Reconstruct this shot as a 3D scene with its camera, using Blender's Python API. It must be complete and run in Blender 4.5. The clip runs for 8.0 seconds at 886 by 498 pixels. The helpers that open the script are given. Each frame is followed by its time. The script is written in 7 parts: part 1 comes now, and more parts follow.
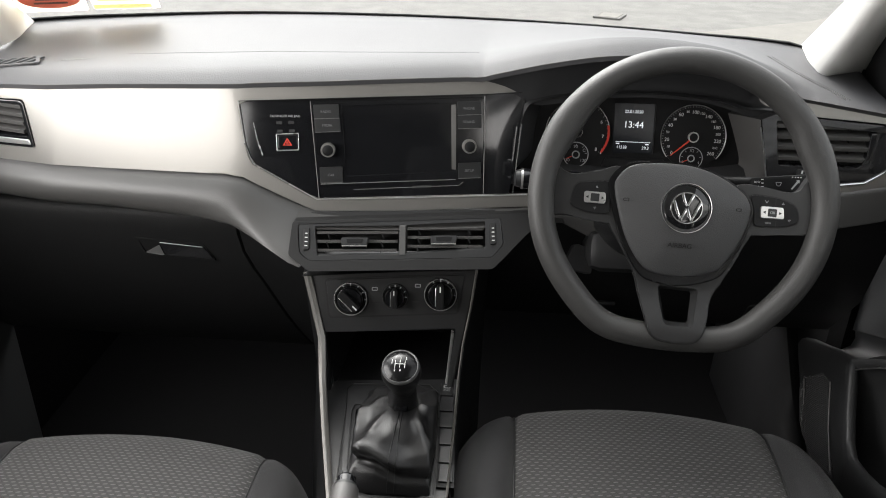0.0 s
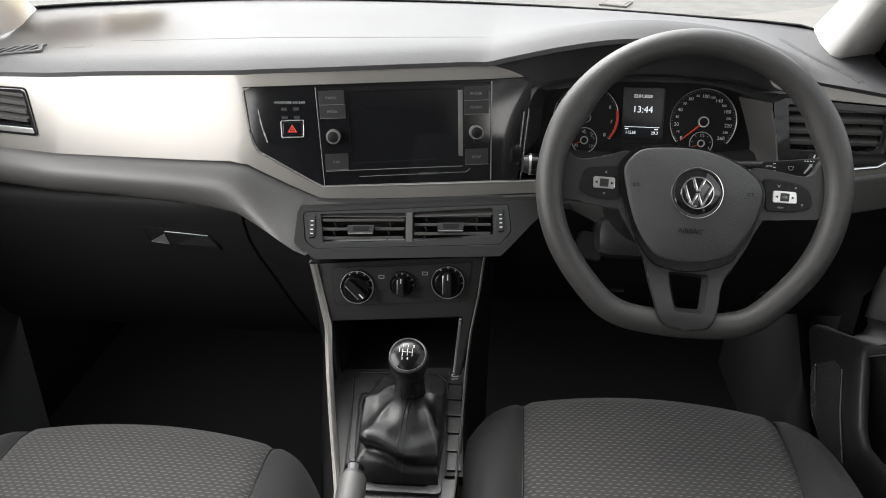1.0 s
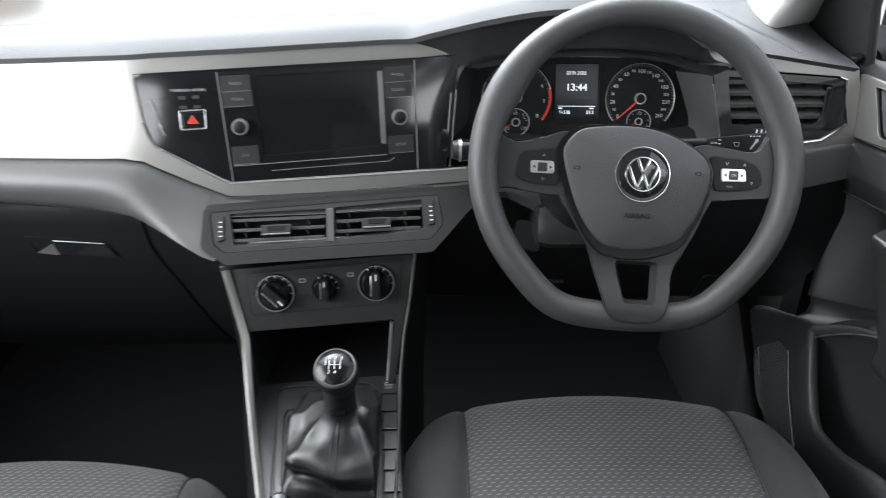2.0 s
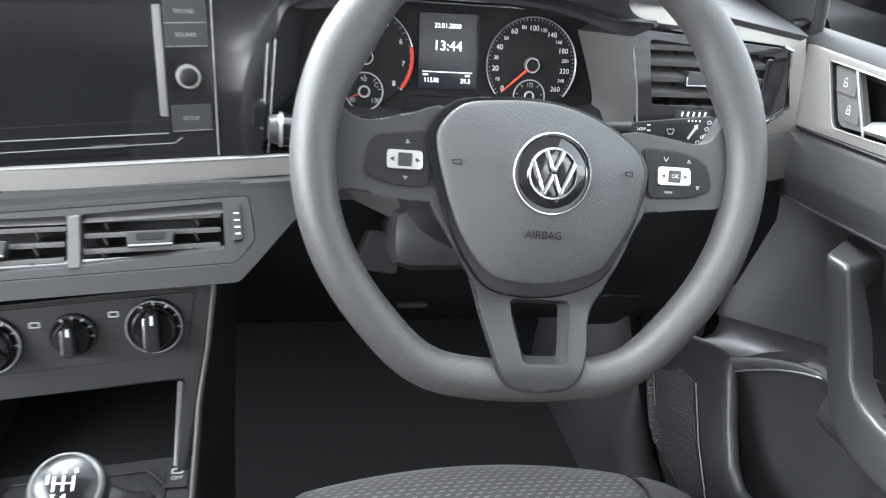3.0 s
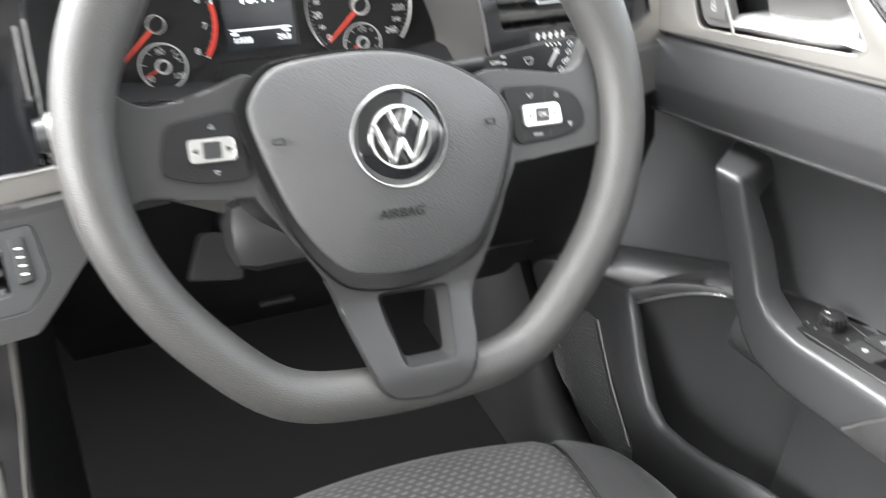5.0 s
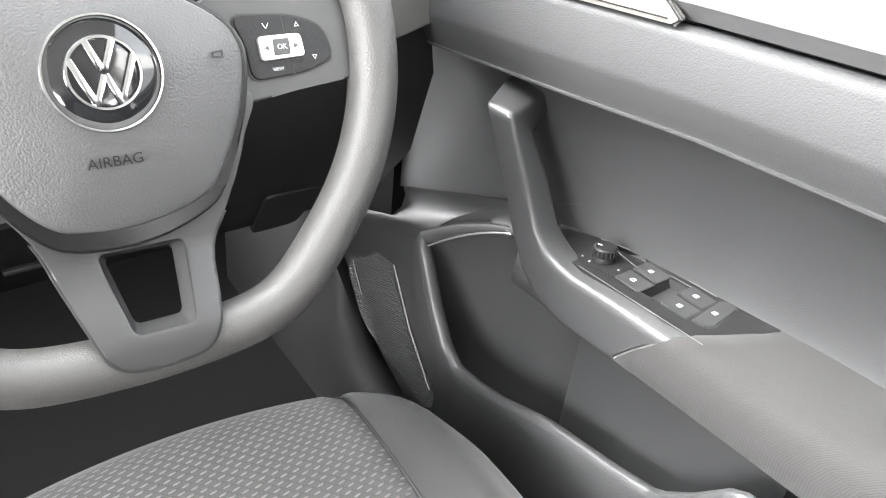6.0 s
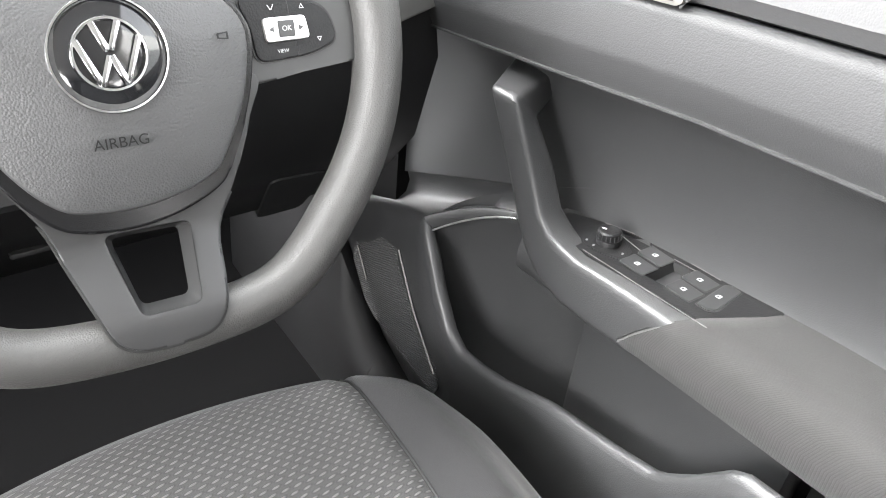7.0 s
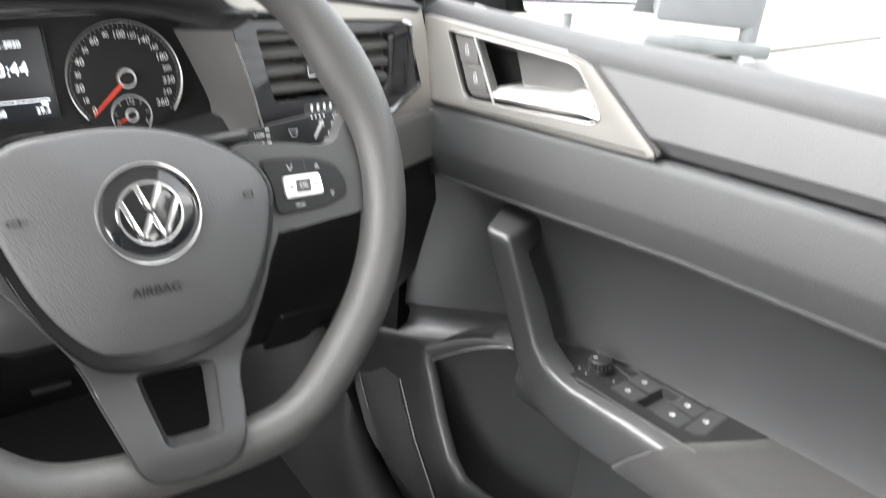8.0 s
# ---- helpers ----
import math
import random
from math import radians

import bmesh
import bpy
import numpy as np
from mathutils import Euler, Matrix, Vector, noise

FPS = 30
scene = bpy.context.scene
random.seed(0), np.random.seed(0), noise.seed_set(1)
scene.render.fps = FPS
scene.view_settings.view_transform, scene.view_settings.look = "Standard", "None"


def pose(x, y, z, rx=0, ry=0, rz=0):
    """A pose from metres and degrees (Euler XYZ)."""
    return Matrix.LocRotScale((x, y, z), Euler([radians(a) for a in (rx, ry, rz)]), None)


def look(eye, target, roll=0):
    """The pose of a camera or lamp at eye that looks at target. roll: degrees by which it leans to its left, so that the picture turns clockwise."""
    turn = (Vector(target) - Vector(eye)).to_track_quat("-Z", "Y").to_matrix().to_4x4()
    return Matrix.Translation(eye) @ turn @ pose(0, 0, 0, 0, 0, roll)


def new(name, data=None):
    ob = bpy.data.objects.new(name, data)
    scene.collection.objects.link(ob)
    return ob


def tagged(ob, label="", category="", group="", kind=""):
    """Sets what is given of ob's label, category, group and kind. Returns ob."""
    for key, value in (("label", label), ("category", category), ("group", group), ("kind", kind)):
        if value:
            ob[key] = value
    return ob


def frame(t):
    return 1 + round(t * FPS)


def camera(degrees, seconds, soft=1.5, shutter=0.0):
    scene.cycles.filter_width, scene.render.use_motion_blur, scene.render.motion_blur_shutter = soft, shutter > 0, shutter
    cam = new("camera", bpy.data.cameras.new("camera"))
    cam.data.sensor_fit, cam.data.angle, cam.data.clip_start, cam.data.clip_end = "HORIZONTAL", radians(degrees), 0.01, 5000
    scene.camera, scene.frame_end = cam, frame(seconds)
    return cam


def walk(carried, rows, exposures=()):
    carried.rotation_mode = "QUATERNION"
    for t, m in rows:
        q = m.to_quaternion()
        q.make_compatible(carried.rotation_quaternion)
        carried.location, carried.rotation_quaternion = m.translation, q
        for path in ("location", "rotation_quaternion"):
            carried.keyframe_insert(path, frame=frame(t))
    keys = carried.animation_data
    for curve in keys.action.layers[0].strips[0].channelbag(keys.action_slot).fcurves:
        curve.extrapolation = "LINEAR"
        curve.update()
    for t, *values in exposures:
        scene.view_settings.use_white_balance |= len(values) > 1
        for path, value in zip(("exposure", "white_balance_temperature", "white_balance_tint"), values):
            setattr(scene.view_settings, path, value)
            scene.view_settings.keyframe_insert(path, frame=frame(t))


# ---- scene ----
# Camera and walk
cam = camera(58.1, 8.0, 0.95, 0.5)
PATH = [
    (0, (0.1380, -0.0350, 1.3050), (0.0070, 1.7464, 0.4054), 1.20),
    (0.5, (0.1400, -0.0310, 1.3000), (0.0060, 1.7398, 0.3800), 1.10),
    (1, (0.1360, -0.0270, 1.2960), (-0.0090, 1.7423, 0.3748), 0.70),
    (1.1, (0.1366, -0.0232, 1.2992), (0.0012, 1.7417, 0.3681), 0.67),
    (1.2, (0.1369, -0.0202, 1.3018), (0.0144, 1.7413, 0.3627), 0.57),
    (2.3, (0.1183, 0.1350, 1.2233), (0.2927, 1.8917, 0.2833), 2.83),
    (2.4, (0.1126, 0.1669, 1.2103), (0.3447, 1.9128, 0.2626), 3.82),
    (2.5, (0.1138, 0.1994, 1.2011), (0.4005, 1.9344, 0.2484), 4.58),
    (2.6, (0.1205, 0.2328, 1.1928), (0.4579, 1.9592, 0.2412), 5.43),
    (2.7, (0.1304, 0.2669, 1.1835), (0.5121, 1.9824, 0.2288), 6.13),
    (2.9, (0.1530, 0.3268, 1.1665), (0.5636, 2.0263, 0.1953), 6.65),
    (3, (0.1630, 0.3470, 1.1550), (0.5780, 2.0442, 0.1818), 6.80),
    (3.1, (0.1707, 0.3610, 1.1479), (0.5922, 2.0578, 0.1768), 6.68),
    (3.2, (0.1772, 0.3693, 1.1471), (0.6012, 2.0638, 0.1730), 6.11),
    (3.4, (0.1830, 0.3698, 1.1504), (0.6077, 2.0846, 0.2129), 4.80),
    (3.5, (0.1840, 0.3740, 1.1600), (0.6190, 2.0989, 0.2460), 4.70),
    (3.7, (0.1874, 0.3690, 1.1675), (0.6442, 2.1026, 0.2809), 4.80),
    (4, (0.1860, 0.3750, 1.1650), (0.6930, 2.0908, 0.2712), 5.40),
    (4.2, (0.1870, 0.3760, 1.1660), (0.6880, 2.0898, 0.2650), 5.10),
    (5.3, (0.2439, 0.4601, 1.1066), (0.9965, 1.9222, -0.0318), 1.12),
    (5.4, (0.2574, 0.4612, 1.1021), (1.0698, 1.8888, -0.0389), 2.57),
    (5.5, (0.2670, 0.4570, 1.1050), (1.1318, 1.8488, -0.0418), 3.50),
    (5.6, (0.2715, 0.4520, 1.1053), (1.1816, 1.8120, -0.0445), 4.37),
    (5.7, (0.2770, 0.4479, 1.1061), (1.2191, 1.7833, -0.0467), 5.04),
    (6, (0.2770, 0.4440, 1.1100), (1.2708, 1.7298, -0.0558), 6.30),
    (6.5, (0.2740, 0.4420, 1.1090), (1.2792, 1.7112, -0.0652), 6.90),
    (7, (0.2750, 0.4410, 1.1080), (1.2518, 1.7168, -0.0828), 6.20),
    (7.2, (0.2750, 0.4385, 1.1066), (1.2498, 1.7197, -0.0802), 5.77),
    (7.4, (0.2723, 0.4406, 1.1108), (1.2576, 1.7408, -0.0462), 6.01),
    (7.5, (0.2680, 0.4350, 1.1150), (1.2692, 1.7644, 0.0058), 5.80),
    (7.6, (0.2647, 0.4355, 1.1165), (1.2847, 1.7686, 0.0292), 5.64),
    (7.7, (0.2639, 0.4337, 1.1187), (1.2944, 1.7733, 0.0493), 5.65),
    (7.8, (0.2625, 0.4281, 1.1247), (1.2995, 1.7915, 0.0924), 5.47),
    (7.9, (0.2572, 0.4204, 1.1312), (1.3084, 1.8148, 0.1562), 5.23),
    (8, (0.2500, 0.4150, 1.1400), (1.3102, 1.8343, 0.2118), 5.00),
]
walk(cam, [(t, look(eye, target, roll)) for t, eye, target, roll in PATH],
     [(0, 2.3, 6550, 11), (1.2, 2.35, 6450, 11), (2.4, 3.4, 5900, 8), (3.0, 4.2, 5950, 8), (3.5, 4.5, 6150, 10), (4.0, 4.0, 6250, 10), (4.2, 4.0, 6250, 10), (5.4, 4.65, 6450, 11), (6.0, 4.98, 6450, 11), (6.5, 4.82, 6450, 11), (7.0, 4.66, 6450, 11), (7.5, 4.8, 6450, 11), (8.0, 4.15, 6450, 11)])

# World and sun: bright overcast
world = bpy.data.worlds.new("world")
scene.world = world
world.use_nodes = True
wn = world.node_tree.nodes
sky = wn.new("ShaderNodeTexSky")
sky.sky_type = "NISHITA"
sky.sun_disc = False
sky.sun_elevation, sky.sun_rotation = radians(48), radians(333)
sky.dust_density = 4.0
hue = wn.new("ShaderNodeHueSaturation")
hue.inputs["Saturation"].default_value = 0.1
world.node_tree.links.new(sky.outputs[0], hue.inputs["Color"])
world.node_tree.links.new(hue.outputs[0], wn["Background"].inputs["Color"])
wn["Background"].inputs["Strength"].default_value = 0.125
sun_data = bpy.data.lights.new("sun", "SUN")
sun_data.energy, sun_data.angle, sun_data.color = 0.35, radians(50), (1.0, 0.96, 0.91)
sun = new("sun", sun_data)
sun.matrix_basis = look((-2.5, 5, 9), (0, 0, 0))


def window_light(name, at, target, w, h, watts):
    """An area lamp in place of a window's sky light."""
    d = bpy.data.lights.new(name, "AREA")
    d.shape, d.size, d.size_y, d.energy, d.color = "RECTANGLE", w, h, watts, (1.0, 0.985, 0.96)
    new(name, d).matrix_basis = look(at, target)


window_light("window_light_left", (-0.79, 0.46, 1.18), (0.3, 0.72, 1.0), 0.92, 0.34, 1.9)
# Unseen rear windows are walled up; these added lamps fill from behind.
window_light("window_fill_rear_right", (0.735, -0.60, 1.19), (0.0, -0.50, 1.06), 0.9, 0.30, 0.6)
window_light("window_fill_rear_left", (-0.70, -0.55, 1.20), (0.3, 0.8, 0.95), 0.9, 0.30, 0.9)
# ---- materials ----
def mat(name, col, rough=0.5, metal=0.0, bump=0.0, bscale=500.0, kind="VORONOI", var=0.08, vscale=9.0, coat=0.0, spec=0.5, rvar=0.05):
    """A node material with grain (bump), slow colour variation and uneven roughness."""
    m = bpy.data.materials.new(name)
    m.use_nodes = True
    n, l = m.node_tree.nodes, m.node_tree.links
    b = n["Principled BSDF"]
    b.inputs["Metallic"].default_value = metal
    b.inputs["Coat Weight"].default_value = coat
    b.inputs["Coat Roughness"].default_value = 0.06
    b.inputs["Specular IOR Level"].default_value = spec
    tc = n.new("ShaderNodeTexCoord")
    ns = n.new("ShaderNodeTexNoise")
    ns.inputs["Scale"].default_value = vscale
    ns.inputs["Detail"].default_value = 5.0
    l.new(tc.outputs["Object"], ns.inputs["Vector"])
    mix = n.new("ShaderNodeMix")
    mix.data_type = "RGBA"
    mix.inputs[6].default_value = (*[c * (1 - var) for c in col], 1)
    mix.inputs[7].default_value = (*[min(1, c * (1 + var)) for c in col], 1)
    l.new(ns.outputs["Fac"], mix.inputs[0])
    l.new(mix.outputs[2], b.inputs["Base Color"])
    mr = n.new("ShaderNodeMapRange")
    mr.inputs["To Min"].default_value = max(0.02, rough - rvar)
    mr.inputs["To Max"].default_value = min(1.0, rough + rvar)
    l.new(ns.outputs["Fac"], mr.inputs["Value"])
    l.new(mr.outputs["Result"], b.inputs["Roughness"])
    if bump:
        if kind == "VORONOI":
            bt = n.new("ShaderNodeTexVoronoi")
            out = bt.outputs["Distance"]
        else:
            bt = n.new("ShaderNodeTexNoise")
            bt.inputs["Detail"].default_value = 3.0
            out = bt.outputs["Fac"]
        bt.inputs["Scale"].default_value = bscale
        wob = n.new("ShaderNodeTexNoise")
        wob.inputs["Scale"].default_value = bscale * 0.35
        l.new(tc.outputs["Object"], wob.inputs["Vector"])
        vm = n.new("ShaderNodeVectorMath")
        vm.operation = "MULTIPLY_ADD"
        vm.inputs[1].default_value = (0.45 / bscale,) * 3
        l.new(wob.outputs["Color"], vm.inputs[0])
        l.new(tc.outputs["Object"], vm.inputs[2])
        l.new(vm.outputs[0], bt.inputs["Vector"])
        bp = n.new("ShaderNodeBump")
        bp.inputs["Strength"].default_value = bump
        bp.inputs["Distance"].default_value = 0.3 / bscale
        bp.invert = kind == "VORONOI"
        l.new(out, bp.inputs["Height"])
        l.new(bp.outputs["Normal"], b.inputs["Normal"])
    return m


def fabric(name, dark, light, w, h, gap, angle=0.0, off=0.5, bump=0.6, upright=False):
    """Woven cloth with small staggered cells, in the x-y plane or, upright, in the y-z plane."""
    m = bpy.data.materials.new(name)
    m.use_nodes = True
    n, l = m.node_tree.nodes, m.node_tree.links
    b = n["Principled BSDF"]
    b.inputs["Roughness"].default_value = 0.85
    b.inputs["Sheen Weight"].default_value = 0.15
    b.inputs["Specular IOR Level"].default_value = 0.25
    tc = n.new("ShaderNodeTexCoord")
    mp = n.new("ShaderNodeMapping")
    mp.inputs["Rotation"].default_value[2] = radians(angle)
    if upright:
        sp, cb = n.new("ShaderNodeSeparateXYZ"), n.new("ShaderNodeCombineXYZ")
        l.new(tc.outputs["Object"], sp.inputs[0])
        l.new(sp.outputs["Y"], cb.inputs["X"])
        l.new(sp.outputs["Z"], cb.inputs["Y"])
        l.new(cb.outputs[0], mp.inputs["Vector"])
    else:
        l.new(tc.outputs["Object"], mp.inputs["Vector"])
    bk = n.new("ShaderNodeTexBrick")
    bk.offset = off
    bk.inputs["Scale"].default_value = 1.0
    bk.inputs["Brick Width"].default_value = w
    bk.inputs["Row Height"].default_value = h
    bk.inputs["Mortar Size"].default_value = gap
    bk.inputs["Mortar Smooth"].default_value = 0.85
    bk.inputs["Color1"].default_value = (*light, 1)
    bk.inputs["Color2"].default_value = (*[c * 0.88 for c in light], 1)
    bk.inputs["Mortar"].default_value = (*dark, 1)
    l.new(mp.outputs[0], bk.inputs["Vector"])
    ns = n.new("ShaderNodeTexNoise")
    ns.inputs["Scale"].default_value = 1500
    l.new(tc.outputs["Object"], ns.inputs["Vector"])
    mx = n.new("ShaderNodeMix")
    mx.data_type, mx.blend_type = "RGBA", "OVERLAY"
    mx.inputs[0].default_value = 0.5
    l.new(bk.outputs["Color"], mx.inputs[6])
    l.new(ns.outputs["Fac"], mx.inputs[7])
    l.new(mx.outputs[2], b.inputs["Base Color"])
    bp = n.new("ShaderNodeBump")
    bp.invert = True
    bp.inputs["Strength"].default_value = bump
    bp.inputs["Distance"].default_value = 0.0012
    l.new(bk.outputs["Fac"], bp.inputs["Height"])
    bp2 = n.new("ShaderNodeBump")
    bp2.inputs["Strength"].default_value = 0.3
    bp2.inputs["Distance"].default_value = 0.0003
    l.new(ns.outputs["Fac"], bp2.inputs["Height"])
    l.new(bp.outputs["Normal"], bp2.inputs["Normal"])
    l.new(bp2.outputs["Normal"], b.inputs["Normal"])
    return m


def weave(name, dark, mid, light, w, h):
    """Cloth with staggered slim raised dashes, in the x-y plane; colour adds their highlight and shade."""
    m = bpy.data.materials.new(name)
    m.use_nodes = True
    n, l = m.node_tree.nodes, m.node_tree.links
    b = n["Principled BSDF"]
    b.inputs["Roughness"].default_value = 0.85
    b.inputs["Sheen Weight"].default_value = 0.15
    b.inputs["Specular IOR Level"].default_value = 0.25

    def calc(op, a, c=None):
        k = n.new("ShaderNodeMath")
        k.operation = op
        for slot, v in zip(k.inputs, (a, c)):
            if isinstance(v, (int, float)):
                slot.default_value = v
            elif v is not None:
                l.new(v, slot)
        return k.outputs[0]

    tc, sp = n.new("ShaderNodeTexCoord"), n.new("ShaderNodeSeparateXYZ")
    l.new(tc.outputs["Object"], sp.inputs[0])
    v = calc("DIVIDE", calc("ADD", sp.outputs["Y"], 5.0), h)
    row = calc("FLOOR", v)
    u = calc("ADD", calc("DIVIDE", calc("ADD", sp.outputs["X"], 5.0), w), calc("MULTIPLY", calc("MODULO", row, 2.0), 0.5))
    fu = calc("SUBTRACT", calc("FRACT", u), 0.5)
    fv = calc("SUBTRACT", calc("SUBTRACT", calc("FRACT", v), 0.5), calc("MULTIPLY", fu, 0.32))
    e = calc("ADD", calc("POWER", calc("ABSOLUTE", calc("DIVIDE", fu, 0.33)), 2.4), calc("POWER", calc("ABSOLUTE", calc("DIVIDE", fv, 0.17)), 2.0))
    ramp = n.new("ShaderNodeValToRGB")
    l.new(calc("DIVIDE", e, 4.0), ramp.inputs[0])
    ramp.color_ramp.elements[0].position, ramp.color_ramp.elements[0].color = 0.05, (*light, 1)
    ramp.color_ramp.elements[1].position, ramp.color_ramp.elements[1].color = 0.95, (*mid, 1)
    mid_e = ramp.color_ramp.elements.new(0.36)
    mid_e.color = (*dark, 1)
    ns = n.new("ShaderNodeTexNoise")
    ns.inputs["Scale"].default_value = 1500
    l.new(tc.outputs["Object"], ns.inputs["Vector"])
    mx = n.new("ShaderNodeMix")
    mx.data_type, mx.blend_type = "RGBA", "OVERLAY"
    mx.inputs[0].default_value = 0.5
    l.new(ramp.outputs["Color"], mx.inputs[6])
    l.new(ns.outputs["Fac"], mx.inputs[7])
    l.new(mx.outputs[2], b.inputs["Base Color"])
    high = n.new("ShaderNodeMapRange")
    high.interpolation_type = "SMOOTHSTEP"
    high.inputs["From Min"].default_value, high.inputs["From Max"].default_value = 1.6, 0.1
    l.new(e, high.inputs["Value"])
    bp = n.new("ShaderNodeBump")
    bp.inputs["Strength"].default_value = 0.8
    bp.inputs["Distance"].default_value = 0.0009
    l.new(high.outputs["Result"], bp.inputs["Height"])
    bp2 = n.new("ShaderNodeBump")
    bp2.inputs["Strength"].default_value = 0.3
    bp2.inputs["Distance"].default_value = 0.0003
    l.new(ns.outputs["Fac"], bp2.inputs["Height"])
    l.new(bp.outputs["Normal"], bp2.inputs["Normal"])
    l.new(bp2.outputs["Normal"], b.inputs["Normal"])
    return m


def glow(name, col, power):
    m = mat(name, col, 0.4)
    b = m.node_tree.nodes["Principled BSDF"]
    b.inputs["Emission Color"].default_value = (*col, 1)
    b.inputs["Emission Strength"].default_value = power
    return m


def pane(name, gloss=0.06):
    m = bpy.data.materials.new(name)
    m.use_nodes = True
    n, l = m.node_tree.nodes, m.node_tree.links
    n.remove(n["Principled BSDF"])
    tr, gl, mx = n.new("ShaderNodeBsdfTransparent"), n.new("ShaderNodeBsdfGlossy"), n.new("ShaderNodeMixShader")
    tr.inputs["Color"].default_value = (0.93, 0.95, 0.94, 1)
    gl.inputs["Roughness"].default_value = 0.02
    mx.inputs[0].default_value = gloss
    l.new(tr.outputs[0], mx.inputs[1])
    l.new(gl.outputs[0], mx.inputs[2])
    l.new(mx.outputs[0], n["Material Output"].inputs["Surface"])
    return m


def paper(name, col):
    """Thin printed paper that lets part of the light through."""
    m = mat(name, col, 0.8)
    n, l = m.node_tree.nodes, m.node_tree.links
    tl, mx = n.new("ShaderNodeBsdfTranslucent"), n.new("ShaderNodeMixShader")
    tl.inputs["Color"].default_value = (*[min(1.0, c * 1.25) for c in col], 1)
    mx.inputs[0].default_value = 0.92
    l.new(n["Principled BSDF"].outputs[0], mx.inputs[1])
    l.new(tl.outputs[0], mx.inputs[2])
    l.new(mx.outputs[0], n["Material Output"].inputs["Surface"])
    return m


M_TOP = mat("grained dark grey dash plastic", (0.074, 0.0738, 0.0765), 0.62, bump=0.4, bscale=600, spec=0.42)
M_BAND = mat("smooth mid grey plastic", (0.074, 0.0726, 0.0703), 0.42, bump=0.25, bscale=800)
# M_BAND's grey plastic again, darkened for the shade round the vents.
M_BAND_SHADED = mat("smooth mid grey plastic, shaded tone", (0.018, 0.0180, 0.0179), 0.55, bump=0.25, bscale=800, spec=0.28)
M_SILVER = mat("champagne silver paint", (0.300, 0.2895, 0.2710), 0.38, metal=0.6, bump=0.04, bscale=2500, kind="NOISE", var=0.03)
M_BLACK = mat("matt black plastic", (0.012, 0.012, 0.0125), 0.45, bump=0.3, bscale=700, spec=0.22)
M_GLOSS = mat("piano black", (0.010, 0.0103, 0.0115), 0.08, coat=0.5, var=0.02, rvar=0.02)
M_KEY = mat("charcoal key plastic", (0.024, 0.0246, 0.0252), 0.38, var=0.04)
M_CONSOLE = mat("console grey plastic", (0.026, 0.0263, 0.0268), 0.38, bump=0.2, bscale=900)
# Set below the lower dash's own grey to carry its shade.
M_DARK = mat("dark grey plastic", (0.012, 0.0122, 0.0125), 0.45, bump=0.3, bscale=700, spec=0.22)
M_WHEEL = mat("grained wheel foam", (0.046, 0.0453, 0.0438), 0.46, bump=0.6, bscale=950)
M_PAD = mat("grained airbag cover", (0.050, 0.0503, 0.0509), 0.46, bump=0.7, bscale=780)
M_SPOKE = mat("satin spoke plastic", (0.027, 0.0271, 0.0274), 0.40, var=0.05, spec=0.45)
M_CHROME = mat("chrome", (0.62, 0.625, 0.63), 0.10, metal=1.0, var=0.01, rvar=0.03)
M_SATIN = mat("satin chrome", (0.72, 0.72, 0.71), 0.28, metal=0.9, var=0.03)
M_WHITE = mat("white print", (0.8, 0.8, 0.79), 0.5, var=0.03)
M_GREYPRINT = mat("grey print", (0.42, 0.43, 0.43), 0.5, var=0.03)
M_DIMPRINT = mat("dim grey print", (0.22, 0.222, 0.225), 0.5, var=0.03)
M_RED = mat("red print", (0.62, 0.05, 0.03), 0.45, var=0.05)
M_BEVEL = mat("grey bevel", (0.21, 0.206, 0.20), 0.35, var=0.03)
# The bevel's bright window reflection is put into this grey.
M_BEVEL_GLINT = mat("screen bevel with glint", (0.105, 0.102, 0.097), 0.4, var=0.03)
# Raised, bluish base stands in for haze and reflections on the glass.
M_SCREEN_HAZE = mat("switched-off display glass with haze", (0.047, 0.0530, 0.0630), 0.24, var=0.02, rvar=0.03)
M_CLUSTERGLASS = mat("dark display glass", (0.016, 0.0180, 0.0215), 0.22, var=0.02, rvar=0.03)
M_LCD = glow("lit white digits", (0.85, 0.9, 0.95), 0.14)
# The needle is no lamp; a faint glow is added to it.
M_NEEDLE = glow("red needle", (0.6, 0.06, 0.03), 0.03)
M_LEATHER = mat("black boot leather", (0.010, 0.010, 0.0103), 0.31, bump=0.4, bscale=800)
M_CAP = mat("black cap lacquer", (0.006, 0.006, 0.0065), 0.20, var=0.02, spec=0.3)
M_RIMGREY = mat("grey cap rim", (0.16, 0.16, 0.16), 0.4, metal=0.4, var=0.03)
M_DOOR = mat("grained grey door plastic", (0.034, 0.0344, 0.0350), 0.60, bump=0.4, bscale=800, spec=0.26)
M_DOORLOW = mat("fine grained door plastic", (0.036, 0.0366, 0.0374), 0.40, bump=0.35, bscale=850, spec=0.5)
# Same plastic as M_DOOR, lightened for the light on the upper panel.
M_DOORTOP_LIT = mat("grained door plastic, lit tone", (0.096, 0.096, 0.0972), 0.58, bump=0.32, bscale=680)
M_SEAT = weave("woven seat cloth", (0.036, 0.0357, 0.0352), (0.052, 0.0514, 0.0505), (0.140, 0.138, 0.135), 0.0104, 0.0053)
M_BOLSTER = fabric("plain bolster cloth", (0.017, 0.017, 0.0176), (0.028, 0.028, 0.0288), 0.0012, 0.0012, 0.0002, bump=0.3)
